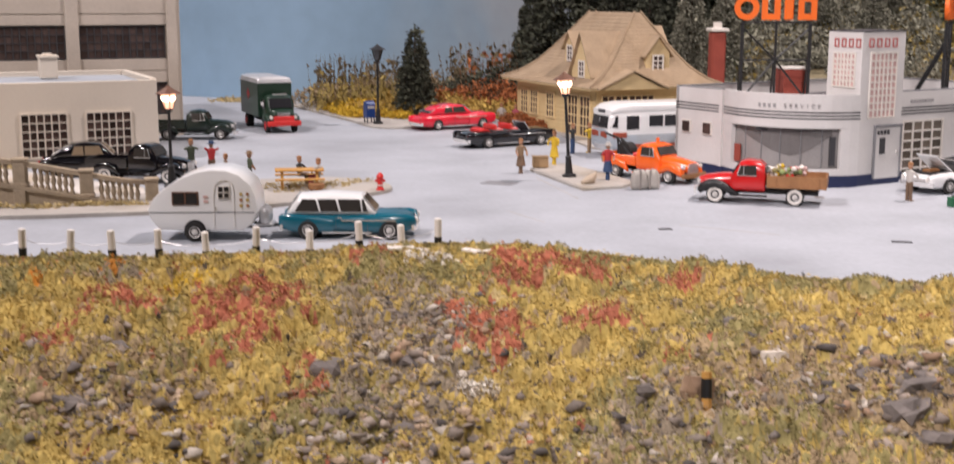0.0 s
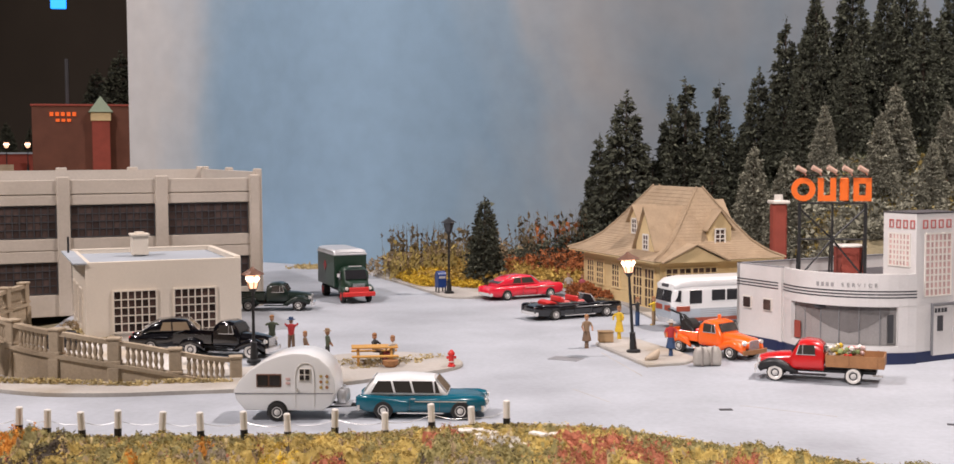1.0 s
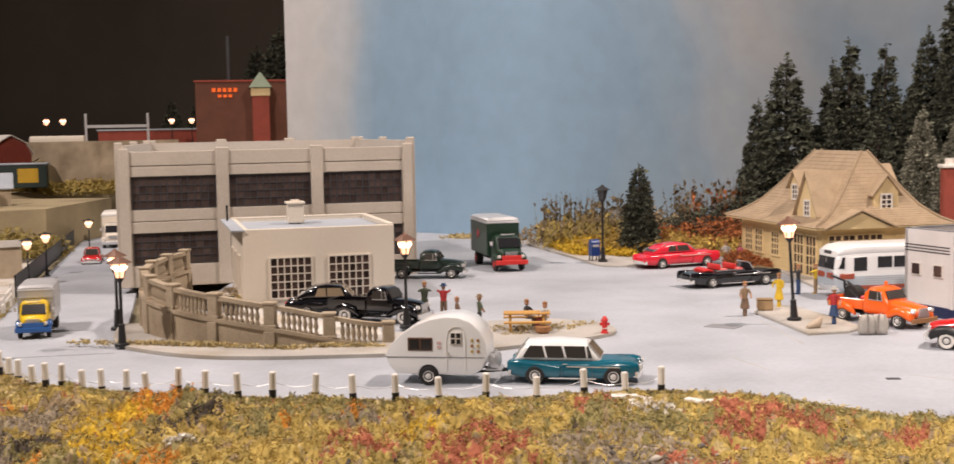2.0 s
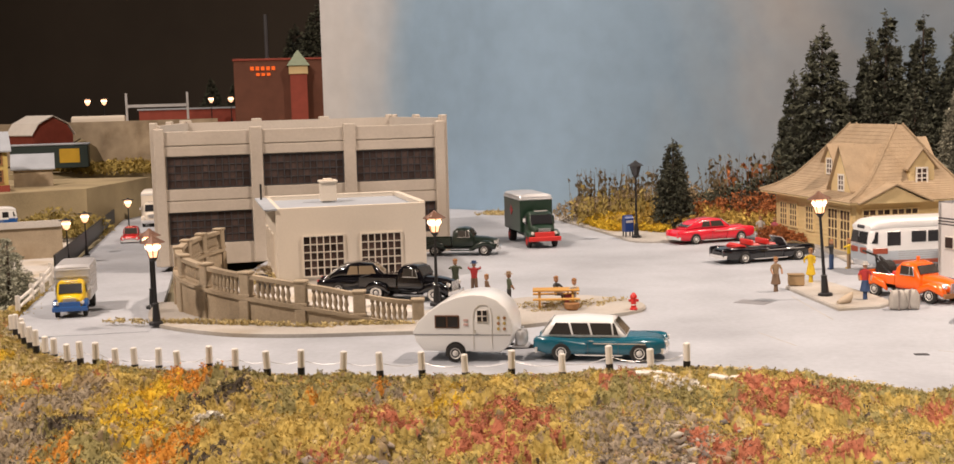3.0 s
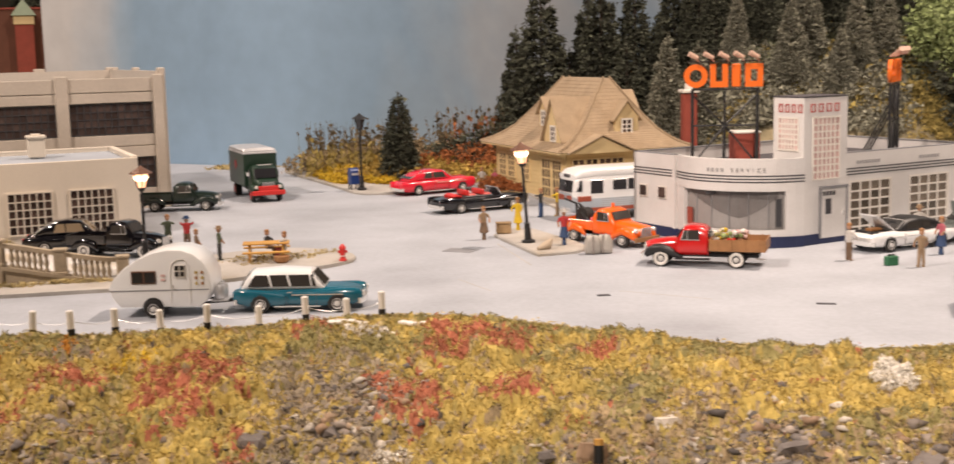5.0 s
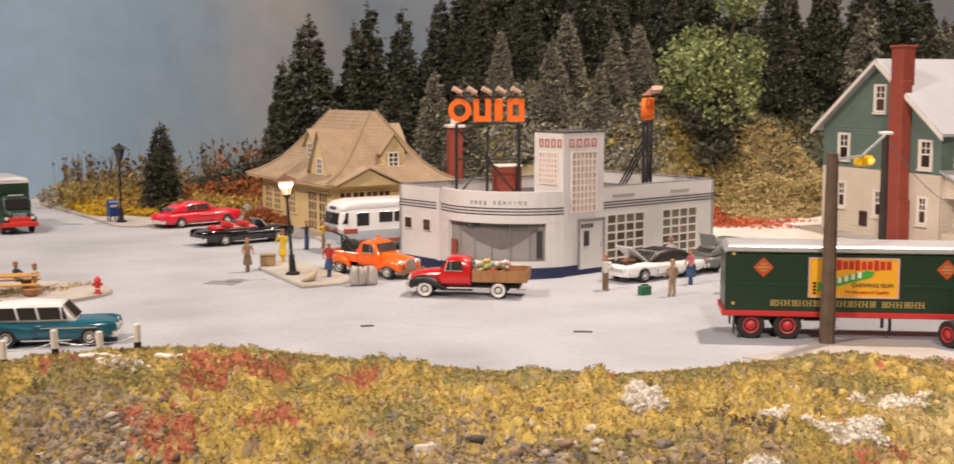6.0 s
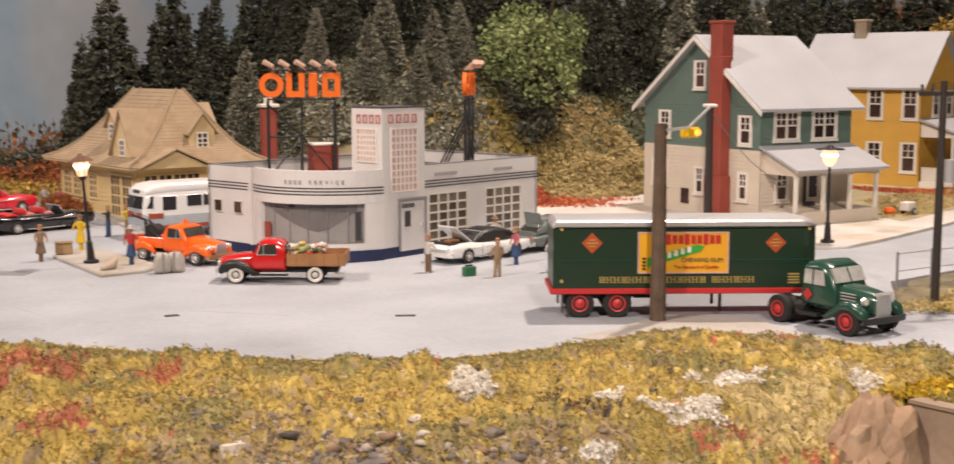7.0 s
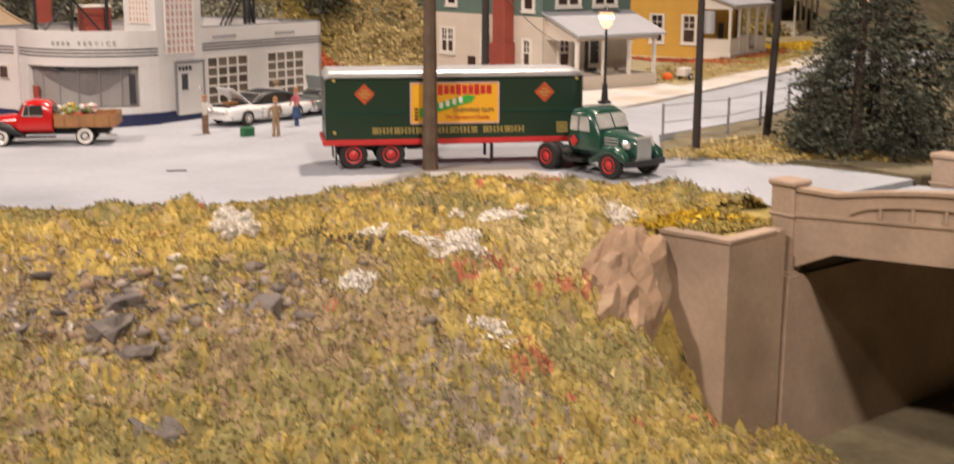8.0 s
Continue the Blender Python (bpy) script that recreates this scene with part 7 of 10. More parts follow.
        for xx in (b + 0.3, f - 0.35):
            for zz in (1.3, 3.1):
                part("marker_lamp", C((xx, s * hw, zz), (xx, s * (hw + 0.04), zz), 0.06, n=8), M["gold"], t)
        for xx in (b + 0.95, b + 2.25):
            wheel(t, xx, s * 0.98, 0.5, 0.3, rim=M["wheelred"])
            wheel(t, xx, s * 0.62, 0.5, 0.26, rim=M["wheelred"])
        part("mud_flap", B((b + 0.35, s * 0.95, 0.55), (0.05, 0.5, 0.75)), M["black"], t)
        part("landing_leg", B((f - 3.3, s * 0.7, 0.55), (0.1, 0.1, 0.8)), M["black"], t)
    part("bogie", B((b + 1.75, 0, 0.72), (2.2, 1.1, 0.3), 0.04), M["black"], t)
    part("spare_rack", B((b + 3.2, -0.4, 0.68), (0.7, 0.8, 0.1), 0.02), M["black"], t)
    # tractor
    k = thing("tractor_unit", 26.2, 39.0, 0, -69, "dark green conventional tractor unit with red wheels and a chrome grille", "truck tractor")
    part("chassis", B((0.1, 0, 0.6), (3.6, 0.9, 0.2), 0.03), M["black"], k)
    part("cab", hull([(-0.3, 0.9, 0.7, 1.9, 4.5, 0.1), (-0.15, 1.0, 0.65, 2.22, 4.5, 0.1), (0.4, 1.0, 0.65, 2.3, 4.5, 0.12), (0.75, 0.97, 0.65, 2.15, 4.5, 0.12), (1.02, 0.86, 0.65, 1.6, 4, 0.08), (1.1, 0.8, 0.65, 1.45, 3.6, 0.06)], 24), M["truck_green"], k, smooth=True)
    part("bonnet", hull([(1.0, 0.7, 0.7, 1.56, 3.4, 0.08), (1.6, 0.62, 0.66, 1.5, 3.0, 0.1), (2.2, 0.52, 0.62, 1.42, 2.8, 0.1), (2.36, 0.46, 0.64, 1.36, 2.8, 0.1)], 22), M["truck_green"], k, smooth=True)

    def ys(zz):
        return 1.0 * (1 - 0.11 * (zz - 0.65) / 1.6) + 0.01
    side_glass(k, [(-0.12, 1.5), (0.22, 1.5), (0.22, 1.98), (-0.1, 1.98)], ys, M["palepane"])
    side_glass(k, [(0.3, 1.5), (0.78, 1.5), (0.68, 1.98), (0.3, 1.98)], ys, M["palepane"])
    quad(k, "windscreen", [(1.0, -0.72, 1.58), (1.0, 0.72, 1.58), (0.76, 0.68, 2.04), (0.76, -0.68, 2.04)], (0.06, 0, 0.03), M["palepane"])
    part("screen_post", C((1.06, 0, 1.6), (0.82, 0, 2.06), 0.03, n=6), M["truck_green"], k)
    gr = bmesh.new()
    for i in range(7):
        box(gr, (2.38, -0.3 + 0.1 * i, 1.0), (0.06, 0.035, 0.72))
    box(gr, (2.37, 0, 1.38), (0.09, 0.8, 0.08))
    box(gr, (2.37, 0, 0.62), (0.09, 0.8, 0.06))
    part("grille", gr, M["chrome"], k, "tall chrome grille")
    for s in (-1, 1):
        fn = loft(bmesh.new(), [ring(xx, w, zb, zt, 2.6, 0, 14, s * 0.86) for xx, w, zb, zt in ((2.42, 0.1, 0.55, 0.75), (2.3, 0.2, 0.55, 0.95), (1.9, 0.25, 0.8, 1.14), (1.5, 0.24, 0.78, 1.1), (1.1, 0.2, 0.5, 0.85), (0.75, 0.12, 0.42, 0.56))])
        part("front_fender", fn, M["truck_green"], k, smooth=True)
        disc(k, "headlight", (2.12, s * 0.62, 1.14), 0.15, M["chrome"])
        part("lens", C((2.2, s * 0.62, 1.14), (2.22, s * 0.62, 1.14), 0.11, n=10), M["whitewall"], k)
        wheel(k, 1.75, s * 0.92, 0.48, 0.26, rim=M["wheelred"])
        wheel(k, -1.15, s * 0.95, 0.48, 0.28, rim=M["wheelred"])
        wheel(k, -1.15, s * 0.62, 0.48, 0.26, rim=M["wheelred"])
        part("step", B((0.1, s * 0.95, 0.5), (0.9, 0.3, 0.12), 0.03), M["black"], k)
        part("fuel_tank", C((-0.5, s * 0.75, 0.6), (-0.1, s * 0.75, 0.6), 0.24, n=12), M["black"], k)
        e = plate(bmesh.new(), [(-0.1, s * 1.005, 1.15), (0.1, s * 1.005, 0.95), (0.3, s * 1.005, 1.15), (0.1, s * 1.005, 1.35)], (0, s * 0.02, 0))
        part("emblem", e, M["redmark"], k)
        lv = bmesh.new()
        for i in range(3):
            box(lv, (1.5, s * 0.66, 1.12 + 0.1 * i), (0.6, 0.04, 0.03))
        part("louvre", lv, M["silver"], k)
    bumper(k, 2.55, 1.0, 0.55, M["black"], 0.12, 0.2)


semi()


# ---- scenery ----
def value_noise(x, y, f, seed):
    r = np.random.default_rng(seed)
    ph = r.uniform(0, 6.28, 8)
    a = r.uniform(0, 6.28, 8)
    k = f * r.uniform(0.6, 1.6, 8)
    out = sum(np.sin(k[i] * (x * np.cos(a[i]) + y * np.sin(a[i])) + ph[i]) for i in range(8))
    return out / 8


PATCHES = [  # x, y, rx, ry, colour, share
    (-3.6, 33.8, 2.2, 2.4, "foam_grey", 0.65), (-2.6, 30.6, 2.4, 2.6, "foam_grey", 0.5), (-10.4, 28.6, 2.4, 2.0, "foam_brown", 0.5), (7.0, 29.4, 3.4, 2.6, "foam_brown", 0.6), (4.6, 27.0, 3.0, 2.5, "foam_grey", 0.5), (13.6, 27.0, 2.6, 2.4, "foam_brown", 0.7), (15.6, 23.4, 2.0, 1.8, "foam_grey", 0.7),
    (11.4, 25.0, 2.4, 2.0, "foam_brown", 0.5), (14.6, 30.8, 1.8, 0.8, "foam_dark", 0.3), (9.6, 28.4, 1.4, 0.6, "foam_dark", 0.3),
    (-7.5, 32.9, 1.4, 2.4, "foam_red", 0.85), (-11.0, 32.4, 1.1, 1.2, "foam_red", 0.6), (-12.2, 30.4, 0.9, 0.8, "foam_red", 0.5), (0.7, 37.2, 2.1, 1.7, "foam_red", 0.8), (-0.8, 35.6, 1.0, 0.8, "foam_red", 0.5), (-0.8, 32.3, 1.1, 1.2, "foam_red", 0.7), (2.2, 32.6, 0.9, 0.8, "foam_red", 0.6), (-2.1, 33.4, 0.6, 0.5, "foam_red", 0.5),
    (-5.0, 29.6, 0.9, 0.7, "foam_red", 0.4), (17.9, 24.6, 0.5, 1.3, "foam_red", 0.6), (20.2, 27.9, 0.6, 0.6, "foam_red", 0.4), (18.5, 29.1, 1.2, 0.8, "foam_red", 0.2), (23.6, 36.4, 1.6, 0.5, "foam_red", 0.12), (4.4, 36.0, 0.6, 0.4, "foam_red", 0.4), (-5.2, 38.0, 0.8, 0.4, "foam_red", 0.3),
    (-28.0, 34.4, 2.4, 2.6, "foam_straw", 0.6), (-25.2, 33.0, 1.6, 2.2, "foam_orange", 0.22), (-20.2, 28.9, 1.2, 0.8, "foam_orange", 0.3), (-23.0, 32.8, 1.5, 2.4, "foam_grey", 0.9), (-22.4, 29.2, 1.6, 1.8, "foam_grey", 0.9), (-21.0, 30.8, 0.9, 1.0, "foam_dark", 0.45), (-22.6, 34.8, 0.9, 0.7, "foam_brown", 0.7), (-20.9, 33.4, 0.7, 1.6, "foam_brown", 0.5),
    (-28.4, 37.6, 0.9, 0.7, "foam_yellow", 0.75), (-28.3, 36.0, 0.5, 0.3, "foam_yellow", 0.8), (-19.5, 35.6, 1.1, 2.4, "foam_orange", 0.95), (-19.7, 33.2, 1.0, 1.9, "foam_yellow", 0.95), (-19.9, 34.6, 0.6, 1.2, "foam_yellow", 0.5), (-18.2, 30.9, 1.2, 1.0, "foam_yellow", 0.5), (-16.8, 29.8, 1.2, 1.0, "foam_orange", 0.95),
    (-17.2, 34.6, 0.6, 1.5, "foam_dark", 0.9), (-17.6, 33.0, 0.5, 0.5, "foam_dark", 0.7), (-18.8, 31.8, 0.6, 0.4, "foam_dark", 0.6), (-15.6, 29.6, 0.8, 0.4, "foam_dark", 0.5), (-12.0, 34.8, 0.9, 0.8, "foam_grey", 0.7), (-12.3, 35.2, 0.4, 0.3, "foam_orange", 0.6), (-14.4, 34.6, 0.4, 0.5, "foam_orange", 0.4),
    (-15.2, 35.2, 1.1, 1.8, "foam_green", 0.8), (-2.1, 37.0, 1.3, 1.2, "foam_green", 0.85), (-13.0, 37.4, 2.0, 0.8, "foam_green", 0.5), (3.6, 38.4, 2.2, 0.9, "foam_green", 0.7), (9.0, 36.2, 3.0, 0.8, "foam_green", 0.7), (15.6, 35.4, 3.0, 0.9, "foam_green", 0.6), (5.8, 32.0, 1.0, 1.0, "foam_green", 0.5),
    (-7.0, 36.2, 1.6, 0.9, "foam_mustard", 0.85), (-9.7, 34.6, 0.7, 1.2, "foam_yellow", 0.35), (-3.6, 39.9, 2.0, 0.6, "foam_mustard", 0.7), (-14.4, 30.8, 1.6, 1.0, "foam_mustard", 0.7), (4.4, 34.6, 2.4, 1.2, "foam_mustard", 0.6), (6.4, 36.4, 1.2, 0.5, "foam_mustard", 0.8), (10.4, 30.9, 3.0, 1.4, "foam_mustard", 0.6), (8.0, 26.0, 2.0, 1.2, "foam_mustard", 0.6),
    (6.0, 25.0, 5.0, 3.0, "foam_green", 0.55), (10.5, 26.4, 4.0, 2.6, "foam_brown", 0.45), (3.0, 24.0, 4.0, 2.5, "foam_brown", 0.5), (12.0, 29.4, 2.4, 1.0, "foam_green", 0.5), (13.0, 23.0, 4.0, 2.5, "foam_green", 0.5),
    (22.9, 27.4, 1.6, 2.0, "foam_brown", 0.8), (23.6, 28.4, 0.6, 1.2, "foam_mustard", 0.6),
    (20.7, 30.6, 2.1, 1.7, "foam_straw", 0.95), (19.6, 28.9, 1.4, 0.8, "foam_straw", 0.7), (23.4, 32.2, 1.6, 0.8, "foam_straw", 0.7), (18.0, 26.6, 1.0, 1.6, "foam_mustard", 0.7), (24.0, 29.6, 1.4, 1.6, "foam_mustard", 0.9),
]


def lattice(x, y, cell, seed, smooth=True):
    """Lattice noise from 0 to 1; without smoothing it is one value a cell."""
    tab = np.random.default_rng(seed).uniform(0, 1, (256, 256))
    gx, gy = x / cell + 40.0, y / cell + 40.0
    ix, iy = np.floor(gx).astype(int), np.floor(gy).astype(int)
    if not smooth:
        return tab[ix % 256, iy % 256]
    fx, fy = gx - ix, gy - iy
    fx, fy = fx * fx * (3 - 2 * fx), fy * fy * (3 - 2 * fy)
    a, b = tab[ix % 256, iy % 256], tab[(ix + 1) % 256, iy % 256]
    c, e = tab[ix % 256, (iy + 1) % 256], tab[(ix + 1) % 256, (iy + 1) % 256]
    return (a * (1 - fx) + b * fx) * (1 - fy) + (c * (1 - fx) + e * fx) * fy


def domes(x, y, cell, seed):
    """Rounded clumps, one a cell, with creases between them: 0 to 1."""
    r = np.random.default_rng(seed)
    ox, oy, big = r.uniform(0.1, 0.9, (256, 256)), r.uniform(0.1, 0.9, (256, 256)), r.uniform(0.55, 1.0, (256, 256))
    gx, gy = x / cell + 40.0, y / cell + 40.0
    ix, iy = np.floor(gx).astype(int), np.floor(gy).astype(int)
    best = np.zeros(x.shape)
    for i in (-1, 0, 1):
        for j in (-1, 0, 1):
            a, b = (ix + i) % 256, (iy + j) % 256
            q = ((ix + i + ox[a, b] - gx) ** 2 + (iy + j + oy[a, b] - gy) ** 2) / 0.42
            best = np.maximum(best, big[a, b] * np.sqrt(np.clip(1 - q, 0, 1)))
    return best


def lump(x, y):
    """Height of the lumpy foam cover over the bank."""
    x, y = np.asarray(x, float), np.asarray(y, float)
    d = np.interp(x, EX, EY) - y
    wx, wy = x + 0.2 * lattice(x, y, 0.3, 21), y + 0.2 * lattice(x, y, 0.3, 22)
    h = 0.40 * domes(wx, wy, 1.15, 1) + 0.34 * domes(wx, wy, 0.46, 2) + 0.19 * domes(x, y, 0.2, 3) + 0.05 * lattice(x, y, 0.1, 4)
    for px, py, rx, ry, c, share in PATCHES:
        if c in ("foam_red", "foam_orange", "foam_yellow", "foam_dark"):
            h = h + 0.12 * share * np.clip(1.2 - ((x - px) / rx) ** 2 - ((y - py) / ry) ** 2, 0, 1)
    return h * np.clip((d - 0.35) / 1.6, 0.06, 1) + 0.02


KINDS = ["foam_mustard", "foam_olive", "foam_green", "foam_red", "foam_orange", "foam_yellow", "foam_brown", "foam_grey", "foam_straw", "foam_dark"]


def foam_kind(x, y, rng):
    """Which colour of foam lies at each place."""
    d = np.interp(x, EX, EY) - y
    jx, jy = x + 0.25 * lattice(x, y, 0.2, 5), y + 0.25 * lattice(x, y, 0.2, 6)
    u = lattice(jx, jy, 0.17, 7, False)
    u2 = lattice(jx, jy, 0.11, 8, False)
    v = value_noise(x, y, 0.9, 3)
    w = value_noise(x, y, 2.4, 4)
    k = np.full(x.shape, 1)
    k[(v + 0.5 * w + 0.3 * (u2 - 0.5)) > -0.1] = 0
    k[(v + 0.6 * w + 0.3 * (u2 - 0.5)) < -0.3] = 2
    k[u < 0.10] = 1
    k[(u > 0.10) & (u < 0.19)] = 6
    k[(u > 0.19) & (u < 0.22)] = 8
    k[(u > 0.22) & (u < 0.228)] = 3
    k[(u > 0.228) & (u < 0.238)] = 9
    k[(d < 2.3 + 0.9 * w) & (u > 0.26)] = 2
    k[(d < 1.6 + 0.8 * w) & (u > 0.60)] = 1
    k[(x > 6) & (u > 0.62) & (k == 1) & (d > 1.5)] = 0
    k[(d > 7.0 + 1.5 * w) & (x > 4 + 2 * w) & (u > 0.36) & (k == 0)] = 1
    k[(d > 8.5 + 1.5 * w) & (x > 4 + 2 * w) & (u > 0.84)] = 2
    west = x < -25.0 - 1.5 * w
    k[west & (u > 0.30)] = 8
    k[west & (u > 0.62)] = 1
    for px, py, rx, ry, c, share in PATCHES:
        q = ((x - px) / rx) ** 2 + ((y - py) / ry) ** 2 + 1.3 * value_noise(x, y, 3.2, int(abs(px * 7 + py)) % 97) + 0.9 * (lattice(x, y, 0.33, int(abs(px * 5 + py * 3)) % 91) - 0.5)
        pick = lattice(jx, jy, 0.15, int(abs(px * 9 + py * 2)) % 83, False)
        k[(q < 1.0) & (pick < (0.1 + 0.78 * share) * np.clip(1.45 - q, 0.1, 1))] = KINDS.index(c)
    return k


def wing_zone(x, y):
    """The footprint of the wing wall and the bridge head."""
    return ((x > 24.0 + np.where(y < 29.95, (29.95 - y) * 0.5, (y - 29.95) * 0.38)) & (y > 27.95 + np.clip(x - 24.95, 0, 3) * 0.47) & (y < 31.1)) | ((x > 27.75) & (y < 30.4) & (y > 24))


def foam_carpet():
    rng = np.random.default_rng(11)
    nx, nd = 1150, 280
    gx = np.linspace(-38, 28.5, nx)
    gd = 20.5 * np.linspace(0, 1, nd) ** 1.1 + 0.02
    X, D = np.meshgrid(gx, gd)
    X = X + rng.normal(0, 0.014, X.shape)
    Y = np.interp(X, EX, EY) - D + rng.normal(0, 0.014, X.shape)
    Z = height(X, Y) + lump(X, Y) + rng.normal(0, 0.017, X.shape) * np.clip(D, 0.2, 1)
    co = np.stack([X, Y, Z], -1).reshape(-1, 3)
    i = np.arange(nx * nd).reshape(nd, nx)
    quads = np.stack([i[:-1, :-1], i[1:, :-1], i[1:, 1:], i[:-1, 1:]], -1).reshape(-1, 4)
    cen = co[quads].mean(1)
    ok = (cen[:, 1] > 13) & ~wing_zone(cen[:, 0], cen[:, 1])
    quads, cen = quads[ok], cen[ok]
    me = raw_mesh("foam_cover", co * S, quads)
    for c in KINDS:
        me.materials.append(M[c])
    me.polygons.foreach_set("material_index", foam_kind(cen[:, 0], cen[:, 1], rng).astype(np.int32))
    tagged(new("foam_cover", me), "lumpy mustard, olive, red and orange ground foam covering the bank", "ground cover", "", "stuff")
    # loose crumbs on top
    n = 250000
    x = rng.uniform(-37.5, 28, n)
    d = 18.5 * rng.uniform(0, 1, n) ** 1.15 + 0.05
    y = np.interp(x, EX, EY) - d
    ok = (y > 14) & ~wing_zone(x, y)
    x, y = x[ok], y[ok]
    k = foam_kind(x, y, rng)
    z = height(x, y) + lump(x, y)
    labels = ["mustard-yellow foam crumbs on the bank", "olive foam crumbs on the bank", "dull green foam crumbs along the street", "brick-red foam crumbs in patches", "bright orange foam crumbs", "golden-yellow foam crumbs", "brown foam crumbs among the rocks",
              "grey-brown dead brush crumbs", "pale straw-coloured foam crumbs", "dark brown foam crumbs beside the orange patch"]
    for c, lab in enumerate(labels):
        m = k == c
        tall = c in (3, 4, 5, 7, 9)
        zz = z[m] + (0.12 if tall else 0.06) * rng.uniform(0, 1.4, m.sum())
        tuft_mesh("foam_crumbs", np.c_[x[m], y[m], zz], rng.uniform(0.018, 0.05, m.sum()), M[KINDS[c]], 5, seed=20 + c, label=lab, category="ground cover")


foam_carpet()


def patch_foam(cx, cy, rx, ry, n, colour, size, label, seed, dz=0.0, lift=0.15, rot=0.0, zfun=None):
    rng = np.random.default_rng(seed)
    r, a = np.sqrt(rng.uniform(0, 1, n)), rng.uniform(0, 6.283, n)
    wob = 1 + 0.25 * np.sin(3 * a + seed) + 0.15 * np.sin(5 * a)
    px, py = rx * r * wob * np.cos(a), ry * r * wob * np.sin(a)
    c, s = math.cos(rot), math.sin(rot)
    x, y = cx + px * c - py * s, cy + px * s + py * c
    z = (height(x, y) + (lump(x, y) if cy < 45 and cx < 29 else 0) if zfun is None else np.full(n, zfun)) + dz + lift * rng.uniform(0, 1, n) * (1 - r * 0.6)
    tuft_mesh("ground_foam", np.c_[x, y, z], rng.uniform(0.4, 0.95, n) * size, M[colour], 8, seed=seed, label=label, category="ground cover")


# brushy bank behind the parked cars
patch_foam(-14.5, 90.5, 5.5, 1.9, 1600, "foam_yellow", 0.2, "golden-yellow foam bushes on the bank", 31, lift=1.0, rot=-1.0, zfun=0.15)
patch_foam(-9.0, 90.0, 7.5, 3.6, 1800, "leaf_gold", 0.22, "ochre foam undergrowth on the bank", 32, lift=1.7, rot=-0.35, zfun=0.2)
patch_foam(-5.0, 92.0, 6.0, 3.5, 1100, "leaf_rust", 0.18, "rust-brown foam undergrowth on the bank", 33, lift=2.4, zfun=0.4)
patch_foam(-11.5, 96.0, 9.0, 3.0, 2200, "foam_brown", 0.2, "dark brown undergrowth at the back of the bank", 34, lift=2.8, zfun=0.3)
patch_foam(-3.0, 95.0, 6.0, 3.0, 1500, "needle", 0.24, "dark green undergrowth below the pines", 35, lift=3.2, zfun=0.8)
patch_foam(-2.6, 82.4, 1.0, 2.6, 420, "leaf_rust", 0.16, "rusty shrubs along the depot wall", 36, lift=0.8, zfun=0.2, rot=0.4)
# hillside and gardens
patch_foam(27.5, 76.0, 6.5, 4.0, 2200, "foam_straw", 0.12, "straw-coloured grass beside the garage", 38, lift=0.2, dz=0.1)
patch_foam(27.6, 78.2, 5.5, 3.0, 3600, "leaf_red", 0.15, "rust-red fallen leaves beside the garage", 37, lift=0.6, dz=0.15)
patch_foam(31.6, 84.0, 4.6, 4.0, 5200, "foam_straw", 0.15, "straw-yellow brush on the hillside", 39, lift=1.6, dz=0.1)
patch_foam(33.0, 90.0, 4.5, 4.0, 5200, "foam_straw", 0.17, "straw-yellow brush high on the hillside", 86, lift=1.2, dz=0.1)
patch_foam(34.5, 94.5, 4.0, 3.0, 2600, "foam_mustard", 0.18, "mustard brush at the top of the hillside", 87, lift=1.2, dz=0.1)
patch_foam(29.0, 75.0, 4.5, 2.6, 2600, "foam_straw", 0.10, "pale dry grass at the foot of the hillside", 88, lift=0.15, dz=0.15)
patch_foam(29.5, 85.0, 6.0, 5.0, 3600, "foam_olive", 0.15, "olive brush on the hillside", 40, lift=1.2, dz=0.1)
patch_foam(16.0, 87.0, 9.0, 6.0, 5200, "needle_pale", 0.26, "grey-green scrub on the hill behind the station", 41, lift=1.4, dz=0.1)
patch_foam(22.0, 93.0, 12.0, 7.0, 5200, "needle_green", 0.30, "dull green scrub between the pines", 54, lift=1.3, dz=0.1)
patch_foam(20.0, 90.0, 12.0, 7.0, 2600, "foam_olive", 0.26, "olive scrub between the pines", 55, lift=1.0, dz=0.1)
patch_foam(40.0, 95.0, 12.0, 6.0, 4200, "needle_green", 0.32, "dull green scrub behind the houses", 56, lift=1.6, dz=0.1)
patch_foam(60.0, 104.0, 16.0, 6.0, 3600, "foam_olive", 0.34, "olive scrub behind the houses", 57, lift=1.6, dz=0.1)
patch_foam(50.5, 72.5, 10.0, 3.0, 3200, "foam_straw", 0.10, "pale dry grass in the front garden", 42, lift=0.1, rot=0.68, zfun=0.19)
patch_foam(53.5, 79.6, 4.6, 1.6, 1500, "leaf_red", 0.11, "orange-red fallen leaves along the yellow house", 43, lift=0.12, rot=-0.9, zfun=0.19)
patch_foam(62.2, 84.0, 6.5, 1.4, 1500, "leaf_rust", 0.12, "orange fallen leaves in front of the porch", 44, lift=0.15, rot=0.66, zfun=0.19)
patch_foam(70.0, 91.0, 5.0, 2.2, 1400, "foam_yellow", 0.15, "yellow leaves on the lawn", 89, lift=0.35, rot=0.68, zfun=0.19)
